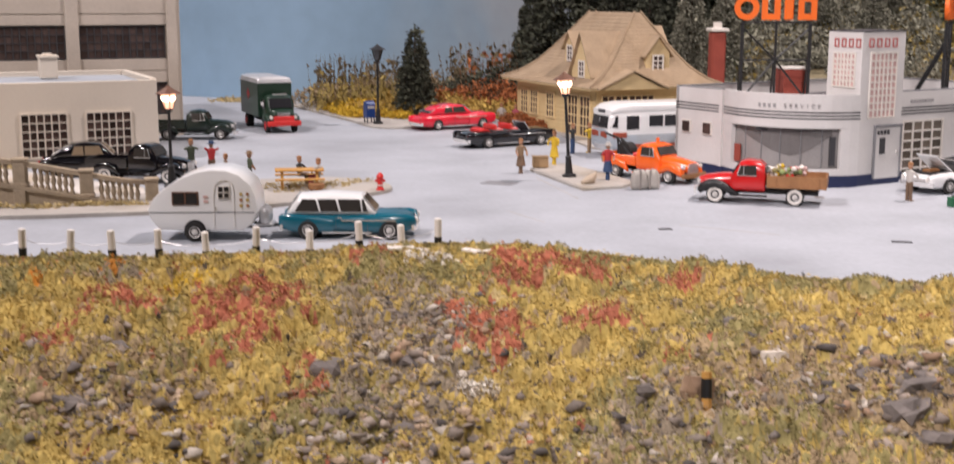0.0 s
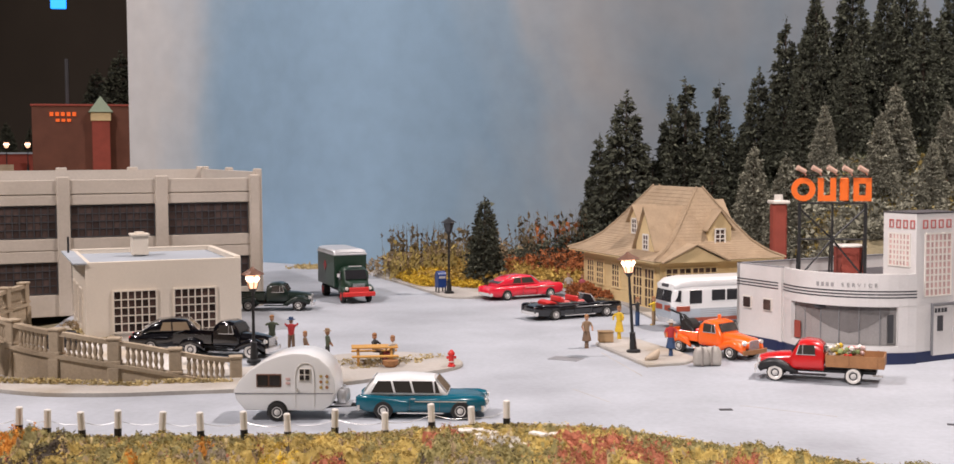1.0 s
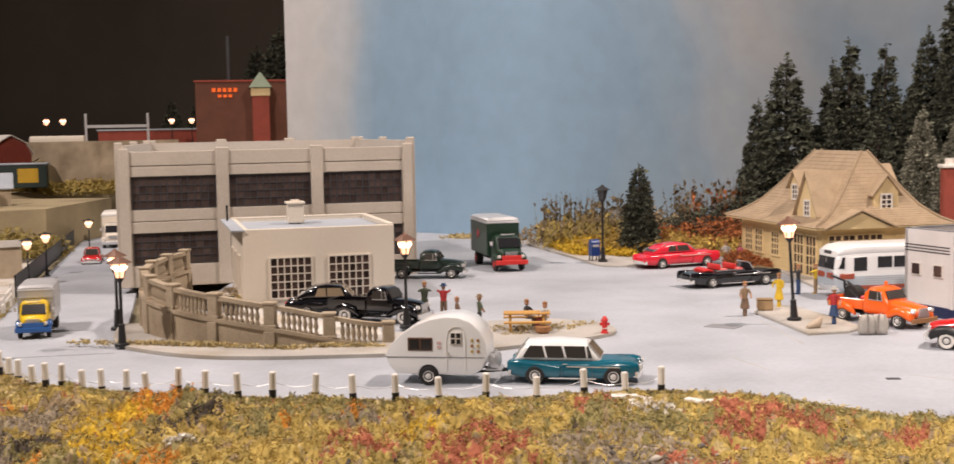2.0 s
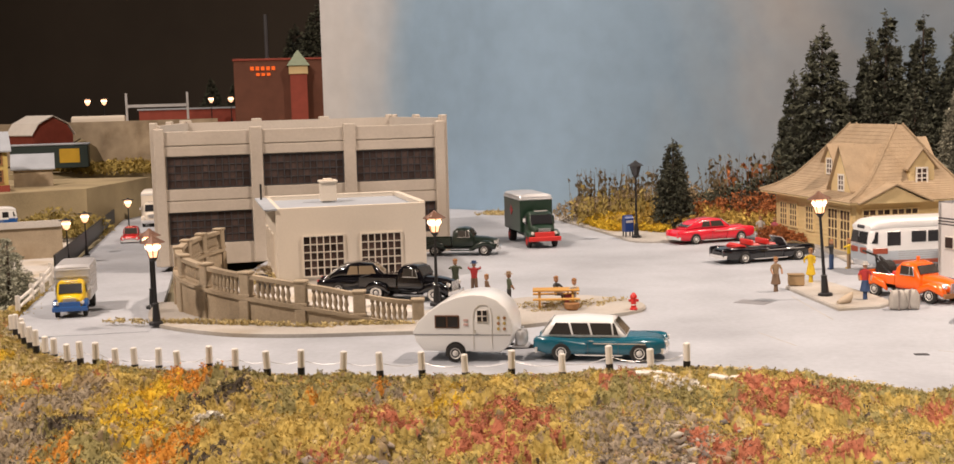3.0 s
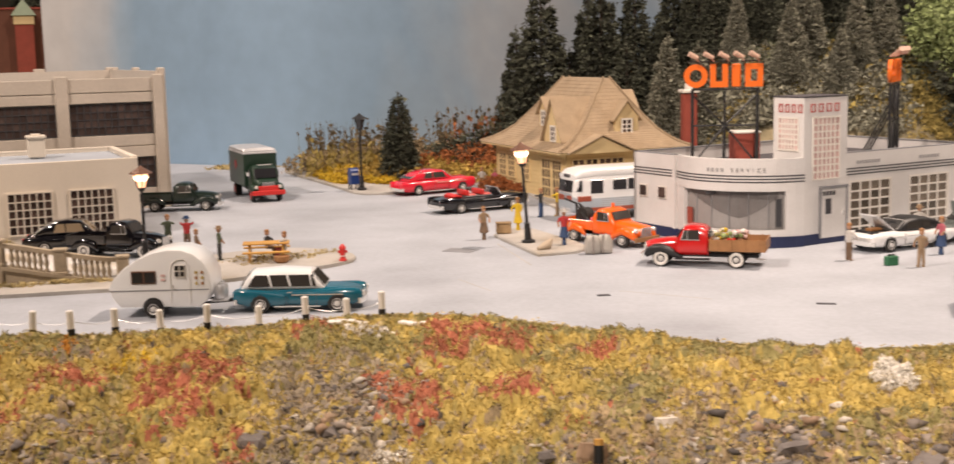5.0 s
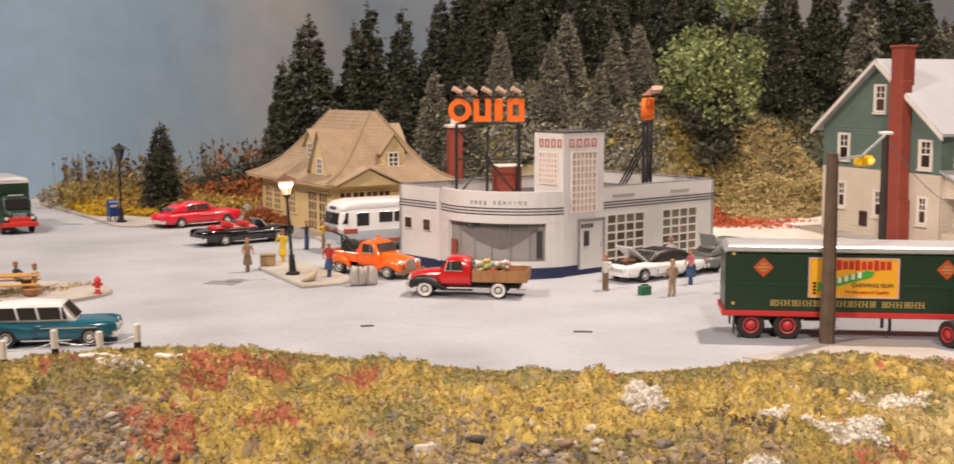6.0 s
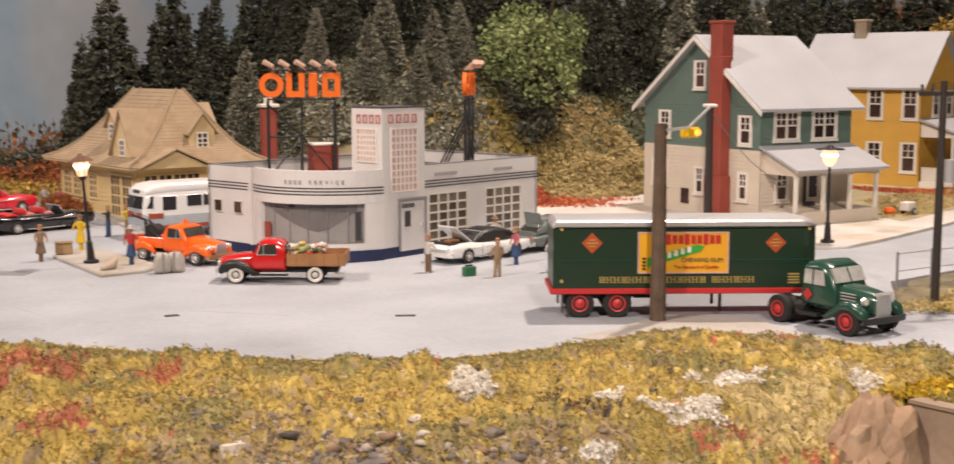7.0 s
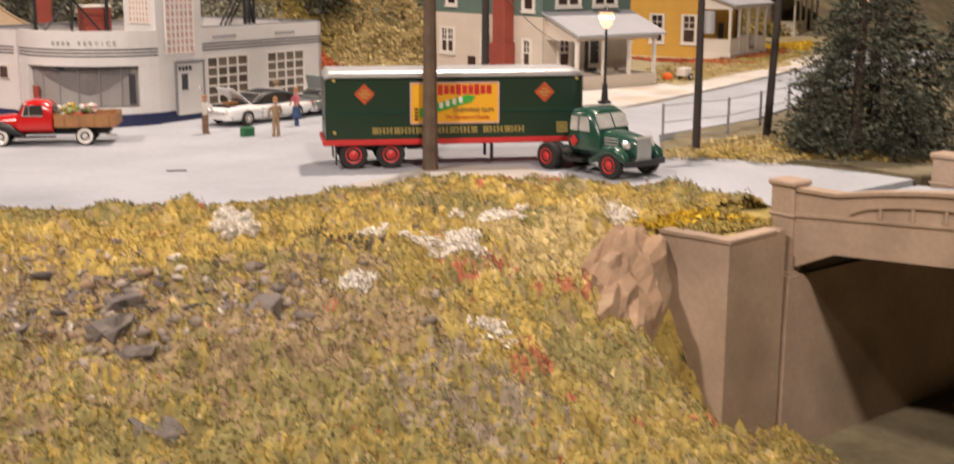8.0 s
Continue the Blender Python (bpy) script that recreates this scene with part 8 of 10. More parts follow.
patch_foam(60.0, 79.5, 9.0, 1.8, 1500, "foam_olive", 0.09, "thin olive grass along the pavement", 90, lift=0.06, rot=0.69, zfun=0.19)
patch_foam(36.5, 41.5, 6.5, 2.2, 2600, "foam_straw", 0.11, "straw-coloured grass on the verge", 45, lift=0.12, rot=0.35, zfun=0.14)
patch_foam(35.5, 38.6, 5.0, 1.6, 1300, "foam_mustard", 0.11, "mustard grass on the verge", 46, lift=0.15, rot=-0.6, zfun=0.14)
patch_foam(-24.5, 47.0, 5.5, 0.28, 500, "foam_straw", 0.09, "dry grass along the foot of the wall", 47, lift=0.25, zfun=0.15)
patch_foam(-18.0, 47.7, 2.6, 0.25, 260, "foam_straw", 0.09, "dry grass along the foot of the wall", 48, lift=0.2, zfun=0.15, rot=0.3)
patch_foam(-27.6, 60.4, 2.6, 2.2, 700, "foam_straw", 0.12, "straw grass in the lot behind the balustrade", 49, lift=0.3, zfun=0.14)
patch_foam(-28.4, 63.5, 2.0, 1.4, 400, "foam_brown", 0.14, "brown weeds against the factory wall", 50, lift=0.6, zfun=0.14)
patch_foam(-10.4, 54.0, 2.6, 1.4, 420, "foam_straw", 0.07, "thin dry grass on the picnic corner", 51, lift=0.08, zfun=0.16, rot=0.6)
patch_foam(-26.0, 102.0, 3.0, 1.5, 300, "foam_straw", 0.16, "dry weeds at the foot of the backdrop", 52, lift=0.3, zfun=0.0)
patch_foam(-36.2, 50.0, 1.4, 7.0, 1200, "foam_mustard", 0.13, "yellow weeds beside the downhill street", 53, lift=0.25, rot=0.45)


# bare plaster showing through
for k, (x, y, rx, ry, n) in enumerate([(12.5, 32.5, 0.5, 0.75, 420), (18.0, 30.4, 0.7, 0.6, 380), (20.0, 33.0, 1.0, 0.5, 420), (14.6, 28.3, 0.45, 0.35, 190), (16.1, 32.0, 0.35, 0.3, 110), (16.9, 30.9, 0.4, 0.25, 80), (23.4, 31.8, 0.45, 0.35, 120), (17.3, 26.3, 0.5, 0.5, 70), (-16.7, 32.4, 0.45, 0.3, 90), (-1.0, 30.0, 0.5, 0.5, 40), (1.4, 25.2, 0.9, 0.3, 60), (-3.2, 38.4, 0.8, 0.25, 60)]):
    patch_foam(x, y - 0.4, rx, ry, 2 * n, "foam_straw", 0.085, "pale plaster crumbs on the bank", 60 + k, lift=0.05, dz=0.04)
for o in [o for o in scene.collection.objects if o.get("label") == "pale plaster crumbs on the bank"]:
    o.data.materials[0] = M["plasterpatch"]
    o.name = "plaster_crumbs"


# ---- stones ----
def stone(x, y, r, m, flat=0.5, seed=0, label="grey slate stone lying on the bank", rz=None):
    rng = random.Random(seed)
    t = bmesh.new()
    bmesh.ops.create_icosphere(t, subdivisions=2, radius=1.0)
    off = Vector((rng.uniform(0, 50), rng.uniform(0, 50), 0))
    for v in t.verts:
        n = noise.noise(v.co * 1.4 + off) * 0.5 + noise.cell(v.co * 1.8 + off) * 0.18
        q = v.co * (1 + n)
        v.co = Vector((q.x * r * rng.uniform(0.98, 1.02) * 1.25, q.y * r * 0.85, max(-0.4, min(0.5, q.z)) * r * flat * 1.6))
    ob = part("stone", t, m)
    a = rng.uniform(0, 360) if rz is None else rz
    ob.matrix_basis = Matrix.Translation((x * S, y * S, (hz(x, y) + (0.6 * float(lump(x, y)) if y < 45 else 0) + r * flat * 0.2) * S)) @ Euler((rng.uniform(-0.3, 0.3), rng.uniform(-0.3, 0.3), radians(a))).to_matrix().to_4x4()
    tagged(ob, label, "stone", "stones on the bank")


BIG = [(9.5, 28.1, 0.55), (12.1, 27.5, 0.8), (9.1, 27.5, 0.5), (7.0, 28.2, 0.5), (8.4, 29.1, 0.42), (9.4, 23.8, 0.5), (-10.6, 28.0, 0.5), (-9.9, 29.6, 0.42), (-8.9, 25.2, 0.5), (-6.1, 25.4, 0.42), (-5.0, 30.2, 0.5), (-4.0, 28.6, 0.62), (4.0, 33.4, 0.45), (6.3, 30.1, 0.42), (5.5, 33.0, 0.34), (9.2, 29.4, 0.45), (8.7, 27.5, 0.5), (9.4, 28.4, 0.36),
       (-6.7, 24.0, 0.36), (-1.8, 26.5, 0.4), (-2.8, 28.6, 0.34), (-1.3, 29.8, 0.4), (4.0, 27.2, 0.4), (9.3, 26.8, 0.38), (12.1, 27.5, 0.62), (9.5, 29.8, 0.34), (-11.6, 26.6, 0.4), (7.4, 31.6, 0.3), (3.2, 29.6, 0.38), (0.2, 28.2, 0.3), (-3.2, 31.4, 0.34), (11.2, 30.0, 0.3), (6.2, 28.4, 0.34)]
for k, (x, y, r) in enumerate(BIG):
    stone(x, y, r, M["rockpale"] if k in (13, 18) else M["rock"], 0.55, 100 + k, "pale weathered stone lying on the bank" if k in (13, 18) else "flat grey slate stone lying on the bank")


def rubble():
    rng = np.random.default_rng(77)
    for cnt, m, lab, seed in ((1100, M["rock"], "loose grey slate rubble on the bank", 1), (900, M["rockpale"], "pale gravel scattered on the bank", 2), (1200, M["rockbrown"], "brown stone chips scattered on the bank", 3), (3000, M["rockmid"], "pinkish grey rubble scattered on the bank", 4)):
        spots = np.array([(-2.2, 30.6, 2.6, 3.6), (6.8, 29.6, 3.6, 3.0), (-10.0, 28.0, 2.4, 2.2), (12.0, 27.6, 3.0, 2.0), (-5.5, 26.0, 3.0, 2.4), (3.0, 27.0, 4.0, 2.4), (-2.8, 32.6, 1.6, 1.6), (8.8, 28.4, 1.6, 1.2), (-3.0, 27.6, 2.6, 2.0)])
        s = spots[rng.integers(0, len(spots), cnt)]
        x = s[:, 0] + s[:, 2] * rng.normal(0, 0.55, cnt)
        y = s[:, 1] + s[:, 3] * rng.normal(0, 0.55, cnt)
        size = rng.uniform(0.04, 0.12, cnt) + 0.12 * (rng.uniform(0, 1, cnt) < 0.16)
        blob_mesh("rubble", np.c_[x, y, height(x, y) + 0.85 * lump(x, y)], size, m, 0.6, 0.62, seed=seed, label=lab, category="rubble")


rubble()


def plank(x, y, rz, l, w, tilt, m, label):
    b = B((0, 0, 0.05), (l, w, 0.1), 0.02)
    ob = part("plank", b, m)
    ob.matrix_basis = pose(x * S, y * S, (hz(x, y) + 0.14 + float(lump(x, y))) * S, 0, tilt, rz)
    tagged(ob, label, "plank", "planks on the bank")


for k, (x, y, rz, l, w, t) in enumerate([(-4.6, 39.5, 8, 1.5, 0.3, -3), (-3.9, 39.2, -6, 1.2, 0.25, 4), (-1.5, 39.6, 6, 1.1, 0.5, 0), (-4.2, 38.8, 20, 0.9, 0.25, 0), (-1.9, 38.7, -25, 0.6, 0.3, 3), (-2.9, 38.6, 10, 0.5, 0.3, 0)]):
    plank(x, y, rz, l, w, t, M["trim"] if k != 1 else M["rockpale"], "bleached white plank dropped on the bank")
PX_, PY_ = 4.55, 28.2
sp = thing("fallen_post", PX_, PY_, hz(PX_, PY_) + 0.25, 15, "loose guard post leaning on a brown stone", "guard post")
part("shaft", C((0, 0, 0), (0.05, 0.2, 1.0), 0.12, n=10), M["picnic"], sp)
part("band", C((0.02, 0.08, 0.4), (0.043, 0.17, 0.85), 0.125, n=10), M["black"], sp)
stone(PX_ - 0.1, PY_ + 0.7, 0.5, M["rockbrown"], 0.9, 500, "rounded brown stone behind the loose post")


# ---- trees ----
def conifer(name, h, r, seed, needle, label, dense=1.0, fine=1.0, power=0.78):
    """Trunk with a crown of many ragged needle tufts, gathered in clumps on drooping boughs."""
    rng = np.random.default_rng(seed)
    t = thing(name, 0, 0, 0, 0, label, "conifer", "conifers")
    part("trunk", C((0, 0, 0), (0, 0, h * 0.95), 0.022 * h + 0.05, 0.03, 8), M["bark"], t)
    m = int(230 * (h / 6) * dense * max(1.0, r / 1.6))
    q = 1 - np.sqrt(rng.uniform(0.0006, 1, m))
    a = rng.uniform(0, 6.283, m)
    lobes = 1 + 0.15 * np.sin(3 * a + 9 * q) + 0.10 * np.sin(5 * a - 17 * q) + 0.08 * rng.normal(0, 1, m)
    rr = r * (1 - q) ** power * lobes * rng.uniform(0.35, 1.0, m) ** 0.3
    c0 = np.stack([rr * np.cos(a), rr * np.sin(a), h * (0.05 + 0.93 * q) - 0.10 * rr], -1)
    k = 15
    spread = (0.10 + 0.32 * (1 - q)) * (h / 6) ** 0.5
    c = (c0[:, None] + rng.normal(0, 1, (m, k, 3)) * spread[:, None, None] * np.array([0.55, 0.55, 0.36])).reshape(-1, 3)
    c = np.concatenate([c, np.stack([np.zeros(20), np.zeros(20), h * rng.uniform(0.9, 1.0, 20)], -1)])
    n = len(c)
    aa = np.arctan2(c[:, 1], c[:, 0])
    s = 0.105 * fine * rng.uniform(0.6, 1.35, n) * (h / 6) ** 0.5
    out = np.stack([np.cos(aa), np.sin(aa), np.full(n, -0.1)], -1)
    tris = []
    for j in range(2):
        p = c + rng.normal(0, 0.5, (n, 3)) * s[:, None]
        f = out * (s * rng.uniform(0.6, 1.6, n))[:, None] + rng.normal(0, 0.6, (n, 3)) * s[:, None]
        g = rng.normal(0, 0.55, (n, 3)) * s[:, None]
        tris.append(np.stack([p - g, p + g, p + f], 1))
    out_c = np.concatenate(tris).reshape(-1, 3)
    me = raw_mesh("crown", out_c * S, np.arange(len(out_c)).reshape(-1, 3))
    me.materials.append(needle)
    ob = new("crown", me)
    ob.parent = t
    return t


FIRS = [conifer("pine_tree", 12.5, 2.8, 1, M["needle"], "tall dark green model pine on the hillside"),
        conifer("pine_tree", 12.5, 2.2, 2, M["needle"], "slim dark green model pine on the hillside"),
        conifer("pine_tree", 12.5, 2.8, 3, M["needle_pale"], "grey-green dusty model pine on the hillside")]
CED = conifer("cedar_tree", 6.5, 1.1, 4, M["needle"], "dense dark cedar beside the street lamp", 2.8, 0.85, 0.5)
put(CED, -10.2, 88.0, 0.1)
CED2 = conifer("fir_tree", 5.4, 2.0, 5, M["needle_frost"], "frosted pale grey-green fir below the street", 1.5, 0.8)


def tree_at(src, x, y, top, wide=1.0, rz=0.0, base=None):
    b = hz(x, y) if base is None else base
    k = (top - b) / 12.5
    o = copy_thing(src, Matrix.Identity(4))
    o.matrix_basis = pose(x * S, y * S, b * S, 0, 0, rz) @ Matrix.Diagonal((k * wide, k * wide, k, 1))
    return o


SPOTS = [(0, -0.2, 95, 14.4, 1.0), (0, -2.3, 97, 11.2, 0.8), (1, 4.3, 97, 15.6, 0.95), (1, 3.2, 98.5, 14.2, 0.9), (1, 6.9, 98, 15.3, 0.9), (0, 9.9, 98, 16.2, 0.85), (1, 11.8, 97, 20.0, 0.8), (0, 13.9, 96, 22.0, 0.75), (0, 15.9, 92, 17.0, 0.9), (0, 18.9, 95, 22.5, 0.8),
         (0, 20.9, 92, 20.4, 0.8), (2, 9.1, 92, 10.3, 0.9), (2, 14.0, 91, 13.2, 0.9), (1, 6.2, 93.5, 9.8, 1.1), (0, 11.6, 92.5, 10.0, 1.1), (2, 17.2, 87, 12.4, 1.0), (0, 22.4, 93, 18.5, 0.9), (2, 23.8, 89, 13.6, 1.0), (2, 20.4, 86, 10.5, 1.0),
         (0, 26.5, 95, 19.5, 0.8), (0, 29.5, 98, 20.5, 0.9), (0, 33.5, 97, 18.5, 0.9), (0, 37.6, 98, 17.4, 0.9), (0, 41.0, 99, 18.4, 0.9), (0, 45.5, 99, 18.2, 0.9), (2, 42.4, 94, 15.3, 0.9), (0, 50, 101, 17.0, 1.0), (0, 55, 103, 18.0, 1.0), (0, 61, 106, 17.0, 1.1), (0, 68, 109, 17.0, 1.1), (0, 76, 112, 17.5, 1.1),
         (0, 17.0, 99, 24.0, 0.8), (0, 24.5, 99, 23.0, 0.8), (1, 1.8, 97.5, 9.5, 1.1), (0, 14.4, 100, 22.0, 0.8), (0, 47, 93, 14, 1.0), (0, 21.0, 99, 23.5, 0.8), (0, 52.5, 98, 15, 1.0),
         (0, 12.8, 94.5, 15.5, 1.0), (2, 18.6, 89.5, 14.5, 1.0), (2, 21.8, 88.0, 13.0, 1.0), (0, 16.4, 95.5, 19.0, 0.9), (0, 27.6, 93.0, 17.0, 0.9), (0, 30.4, 95.5, 18.0, 0.9), (0, 23.0, 96.5, 20.0, 0.9), (0, 35.6, 95.0, 17.5, 0.9), (0, 39.6, 96.0, 17.5, 0.9), (0, 43.6, 98.0, 18.0, 0.9), (0, 48.0, 100, 18.5, 0.9), (0, 57.6, 104, 18.0, 0.9), (0, 64.5, 107, 18.0, 1.0), (2, 50.0, 97.0, 14.5, 1.0), (2, 11.2, 89.6, 9.6, 1.0), (0, 72.0, 110, 18.0, 1.0), (0, 80.0, 113, 18.0, 1.1)]
for k, (i, x, y, top, wide) in enumerate(SPOTS):
    tree_at(FIRS[i], x, y, top, wide, 67.0 * k)
# the three patterns themselves stand at the back of the wood
for k, (o, x, y) in enumerate(zip(FIRS, (86, 93, 81), (116, 119, 117))):
    put(o, x, y, hz(x, y), 0)
for x, y, top, b in ((-43.4, 54.2, 4.6, None), (-41.4, 55.6, 3.0, None), (-47.2, 63.0, 2.2, None), (-46.0, 53.6, 2.6, None)):
    o = copy_thing(CED2, Matrix.Identity(4))
    b = hz(x, y)
    k = (top - b) / 5.4
    o.matrix_basis = pose(x * S, y * S, b * S, 0, 0, x * 9) @ Matrix.Diagonal((k, k, k, 1))
put(CED2, -51.5, 60.5, hz(-51.5, 60.5), 0)
BUSHY = conifer("bushy_pine", 12.5, 2.6, 12, M["needle_dark"], "bushy grey-green pine on the verge", 0.8, 0.62, 0.7)
put(BUSHY, 97, 122, hz(97, 122), 0)
for x, y, top in ((36.8, 38.4, 8.0), (38.9, 40.2, 8.6), (35.6, 38.8, 3.6), (40.6, 36.8, 7.0), (37.6, 36.4, 3.0)):
    o = copy_thing(BUSHY, Matrix.Identity(4))
    k = (top - 0.14) / 12.5
    o.matrix_basis = pose(x * S, y * S, 0.13 * S, 0, 0, x * 31) @ Matrix.Diagonal((k * 1.5, k * 1.5, k, 1))
    tagged(o, "bushy grey-green pine on the verge", "conifer", "pines on the verge")


def leafy(name, x, y, h, r, leaf, label, seed, n=2600, base=None, cz=0.62, size=0.17):
    rng = np.random.default_rng(seed)
    b = hz(x, y) if base is None else base
    t = thing(name, x, y, b, 0, label, "tree", "leafy trees")
    bm = bmesh.new()
    cyl(bm, (0, 0, 0), (0.1, 0, h * 0.5), 0.03 * h, 0.016 * h, 8)
    part("trunk", bm, M["bark"], t)
    lobes = []
    for k in range(9):
        a = k * 2.4
        p = Vector((math.cos(a) * r * 0.55 * rng.uniform(0.5, 1.1), math.sin(a) * r * 0.55 * rng.uniform(0.5, 1.1), h * (cz + rng.uniform(-0.24, 0.25))))
        lobes.append((p, r * rng.uniform(0.38, 0.55)))
        part("limb", C((0.05, 0, h * rng.uniform(0.3, 0.48)), p, 0.012 * h, 0.004 * h, 6), M["bark"], t)
    oc, of = [], []
    for i in range(n):
        p, lr = lobes[rng.integers(0, 9)]
        d = rng.normal(0, 1, 3)
        d /= np.linalg.norm(d)
        c = np.array(p) + d * lr * rng.uniform(0.55, 1.08) * np.array([1, 1, 0.9])
        s = size * rng.uniform(0.6, 1.3)
        u, v = rng.normal(0, 1, 3), rng.normal(0, 1, 3)
        u, v = u / np.linalg.norm(u) * s, v / np.linalg.norm(v) * s
        k = len(oc)
        oc += [c - u, c + v, c + u, c - v]
        of += [(k, k + 1, k + 2), (k, k + 2, k + 3)]
    me = raw_mesh("crown", np.array(oc) * S, np.array(of))
    me.materials.append(leaf)
    ob = new("crown", me)
    ob.parent = t
    return t


leafy("leafy_tree", 28.6, 86.5, 16.5, 4.2, M["leaf_green"], "bright green leafy tree on the hillside", 6, 7600, base=1.6, cz=0.63, size=0.15)
leafy("leafy_tree", 28.2, 85.0, 6.5, 2.6, M["needle"], "dark shrubby tree below the green one", 7, 1800, base=2.0)
leafy("autumn_tree", 93.0, 118.0, 11.0, 5.6, M["leaf_rust"], "rust-red autumn tree behind the houses", 8, 3600, base=3.0, size=0.26)
leafy("autumn_tree", 68.0, 96.2, 12.6, 3.2, M["leaf_gold"], "golden autumn tree between the houses", 9, 3200, base=0.16, size=0.2, cz=0.66)
leafy("autumn_tree", 73.0, 115.0, 13.0, 4.6, M["leaf_rust"], "rust-red autumn tree behind the golden one", 10, 3000, base=2.0, size=0.26, cz=0.7)



def weeds(x0, x1, y0, y1, n, hmax, m, seed, label):
    """Thin dry stalks standing before the backdrop."""
    rng = np.random.default_rng(seed)
    oc, of = [], []
    for i in range(n):
        x, y = rng.uniform(x0, x1), rng.uniform(y0, y1)
        h = hmax * rng.uniform(0.35, 1.0)
        b = np.array([x, y, 0.2])
        lean = rng.normal(0, 0.12, 2)
        for j in range(6):
            t0 = rng.uniform(0.15, 1.0)
            c = b + np.array([lean[0] * h * t0, lean[1] * h * t0, h * t0])
            s = rng.uniform(0.05, 0.13)
            u, v = rng.normal(0, s, 3), np.array([rng.normal(0, s), rng.normal(0, s), rng.uniform(1, 2.2) * s])
            k = len(oc)
            oc += [c - u, c + v, c + u, c - v]
            of += [(k, k + 1, k + 2), (k, k + 2, k + 3)]
        k = len(oc)
        w = np.array([0.018, 0, 0])
        tip = b + np.array([lean[0] * h, lean[1] * h, h])
        oc += [b - w, b + w, tip + w * 0.5, tip - w * 0.5]
        of += [(k, k + 1, k + 2), (k, k + 2, k + 3)]
    me = raw_mesh("weeds", np.array(oc) * S, np.array(of))
    me.materials.append(m)
    tagged(new("weeds", me), label, "weeds", "", "stuff")


weeds(-19.0, -10.0, 93.5, 101, 260, 4.0, M["twig"], 3, "thin dry stalks standing before the backdrop")
weeds(-9.0, -1.0, 95.0, 101, 260, 5.0, M["twig"], 4, "thin dry stalks standing before the backdrop")
weeds(-8.0, -2.0, 95.0, 100, 80, 4.4, M["leaf_rust"], 5, "rust-coloured seed heads before the backdrop")
weeds(-18.5, -12.0, 90.0, 96, 160, 2.6, M["foam_olive"], 6, "olive weeds on the bank")


# ---- guard posts ----
GP = [(-3.3, 41.65), (-4.5, 41.35), (-5.8, 40.5), (-7.4, 40.1), (-9.0, 39.3), (-10.7, 39.45), (-12.0, 38.6), (-13.4, 38.2), (-14.8, 38.2), (-16.4, 38.25), (-17.6, 38.05), (-18.9, 38.1), (-20.1, 38.4), (-21.4, 38.5), (-22.4, 38.8),
      (-23.4, 38.8), (-24.0, 38.5), (-24.8, 38.4), (-25.6, 38.6), (-26.5, 39.1), (-27.8, 40.1), (-28.4, 40.4), (-28.9, 40.5), (-29.7, 41.2), (-30.6, 42.1), (-31.3, 42.8), (-32.3, 43.8), (-33.3, 44.9)]
gp0 = thing("guard_post", *GP[0], hz(*GP[0]) + 0.02, 0, "white wooden guard post with a black foot on the street edge", "guard post", "guard posts along the street")
part("shaft", lathe(bmesh.new(), [(0.125, 0.34), (0.125, 0.94), (0.11, 0.97), (0.05, 0.99)], 10), M["trim"], gp0)
part("foot", C((0, 0, 0), (0, 0, 0.35), 0.13, n=10), M["black"], gp0)
rngp = random.Random(4)
for x, y in GP[1:]:
    o = copy_thing(gp0, Matrix.Identity(4))
    o.matrix_basis = Matrix.Translation((x * S, y * S, (hz(x, y) + 0.9 * float(lump(x, y))) * S)) @ Euler((rngp.uniform(-0.06, 0.06), rngp.uniform(-0.06, 0.06), 0)).to_matrix().to_4x4()
wire = bmesh.new()
for (x0, y0), (x1, y1) in zip(GP, GP[1:]):
    za, zb = hz(x0, y0) + 0.62, hz(x1, y1) + 0.62
    pts = [Vector((x0 + (x1 - x0) * t, y0 + (y1 - y0) * t + 0.12, za + (zb - za) * t - 0.12 * math.sin(math.pi * t))) for t in (0, 0.25, 0.5, 0.75, 1)]
    for p, q in zip(pts, pts[1:]):
        cyl(wire, p, q, 0.012, n=4, cap=False)
tagged(part("guard_wire", wire, M["silver"]), "thin slack wire strung along the guard posts", "wire", kind="stuff")


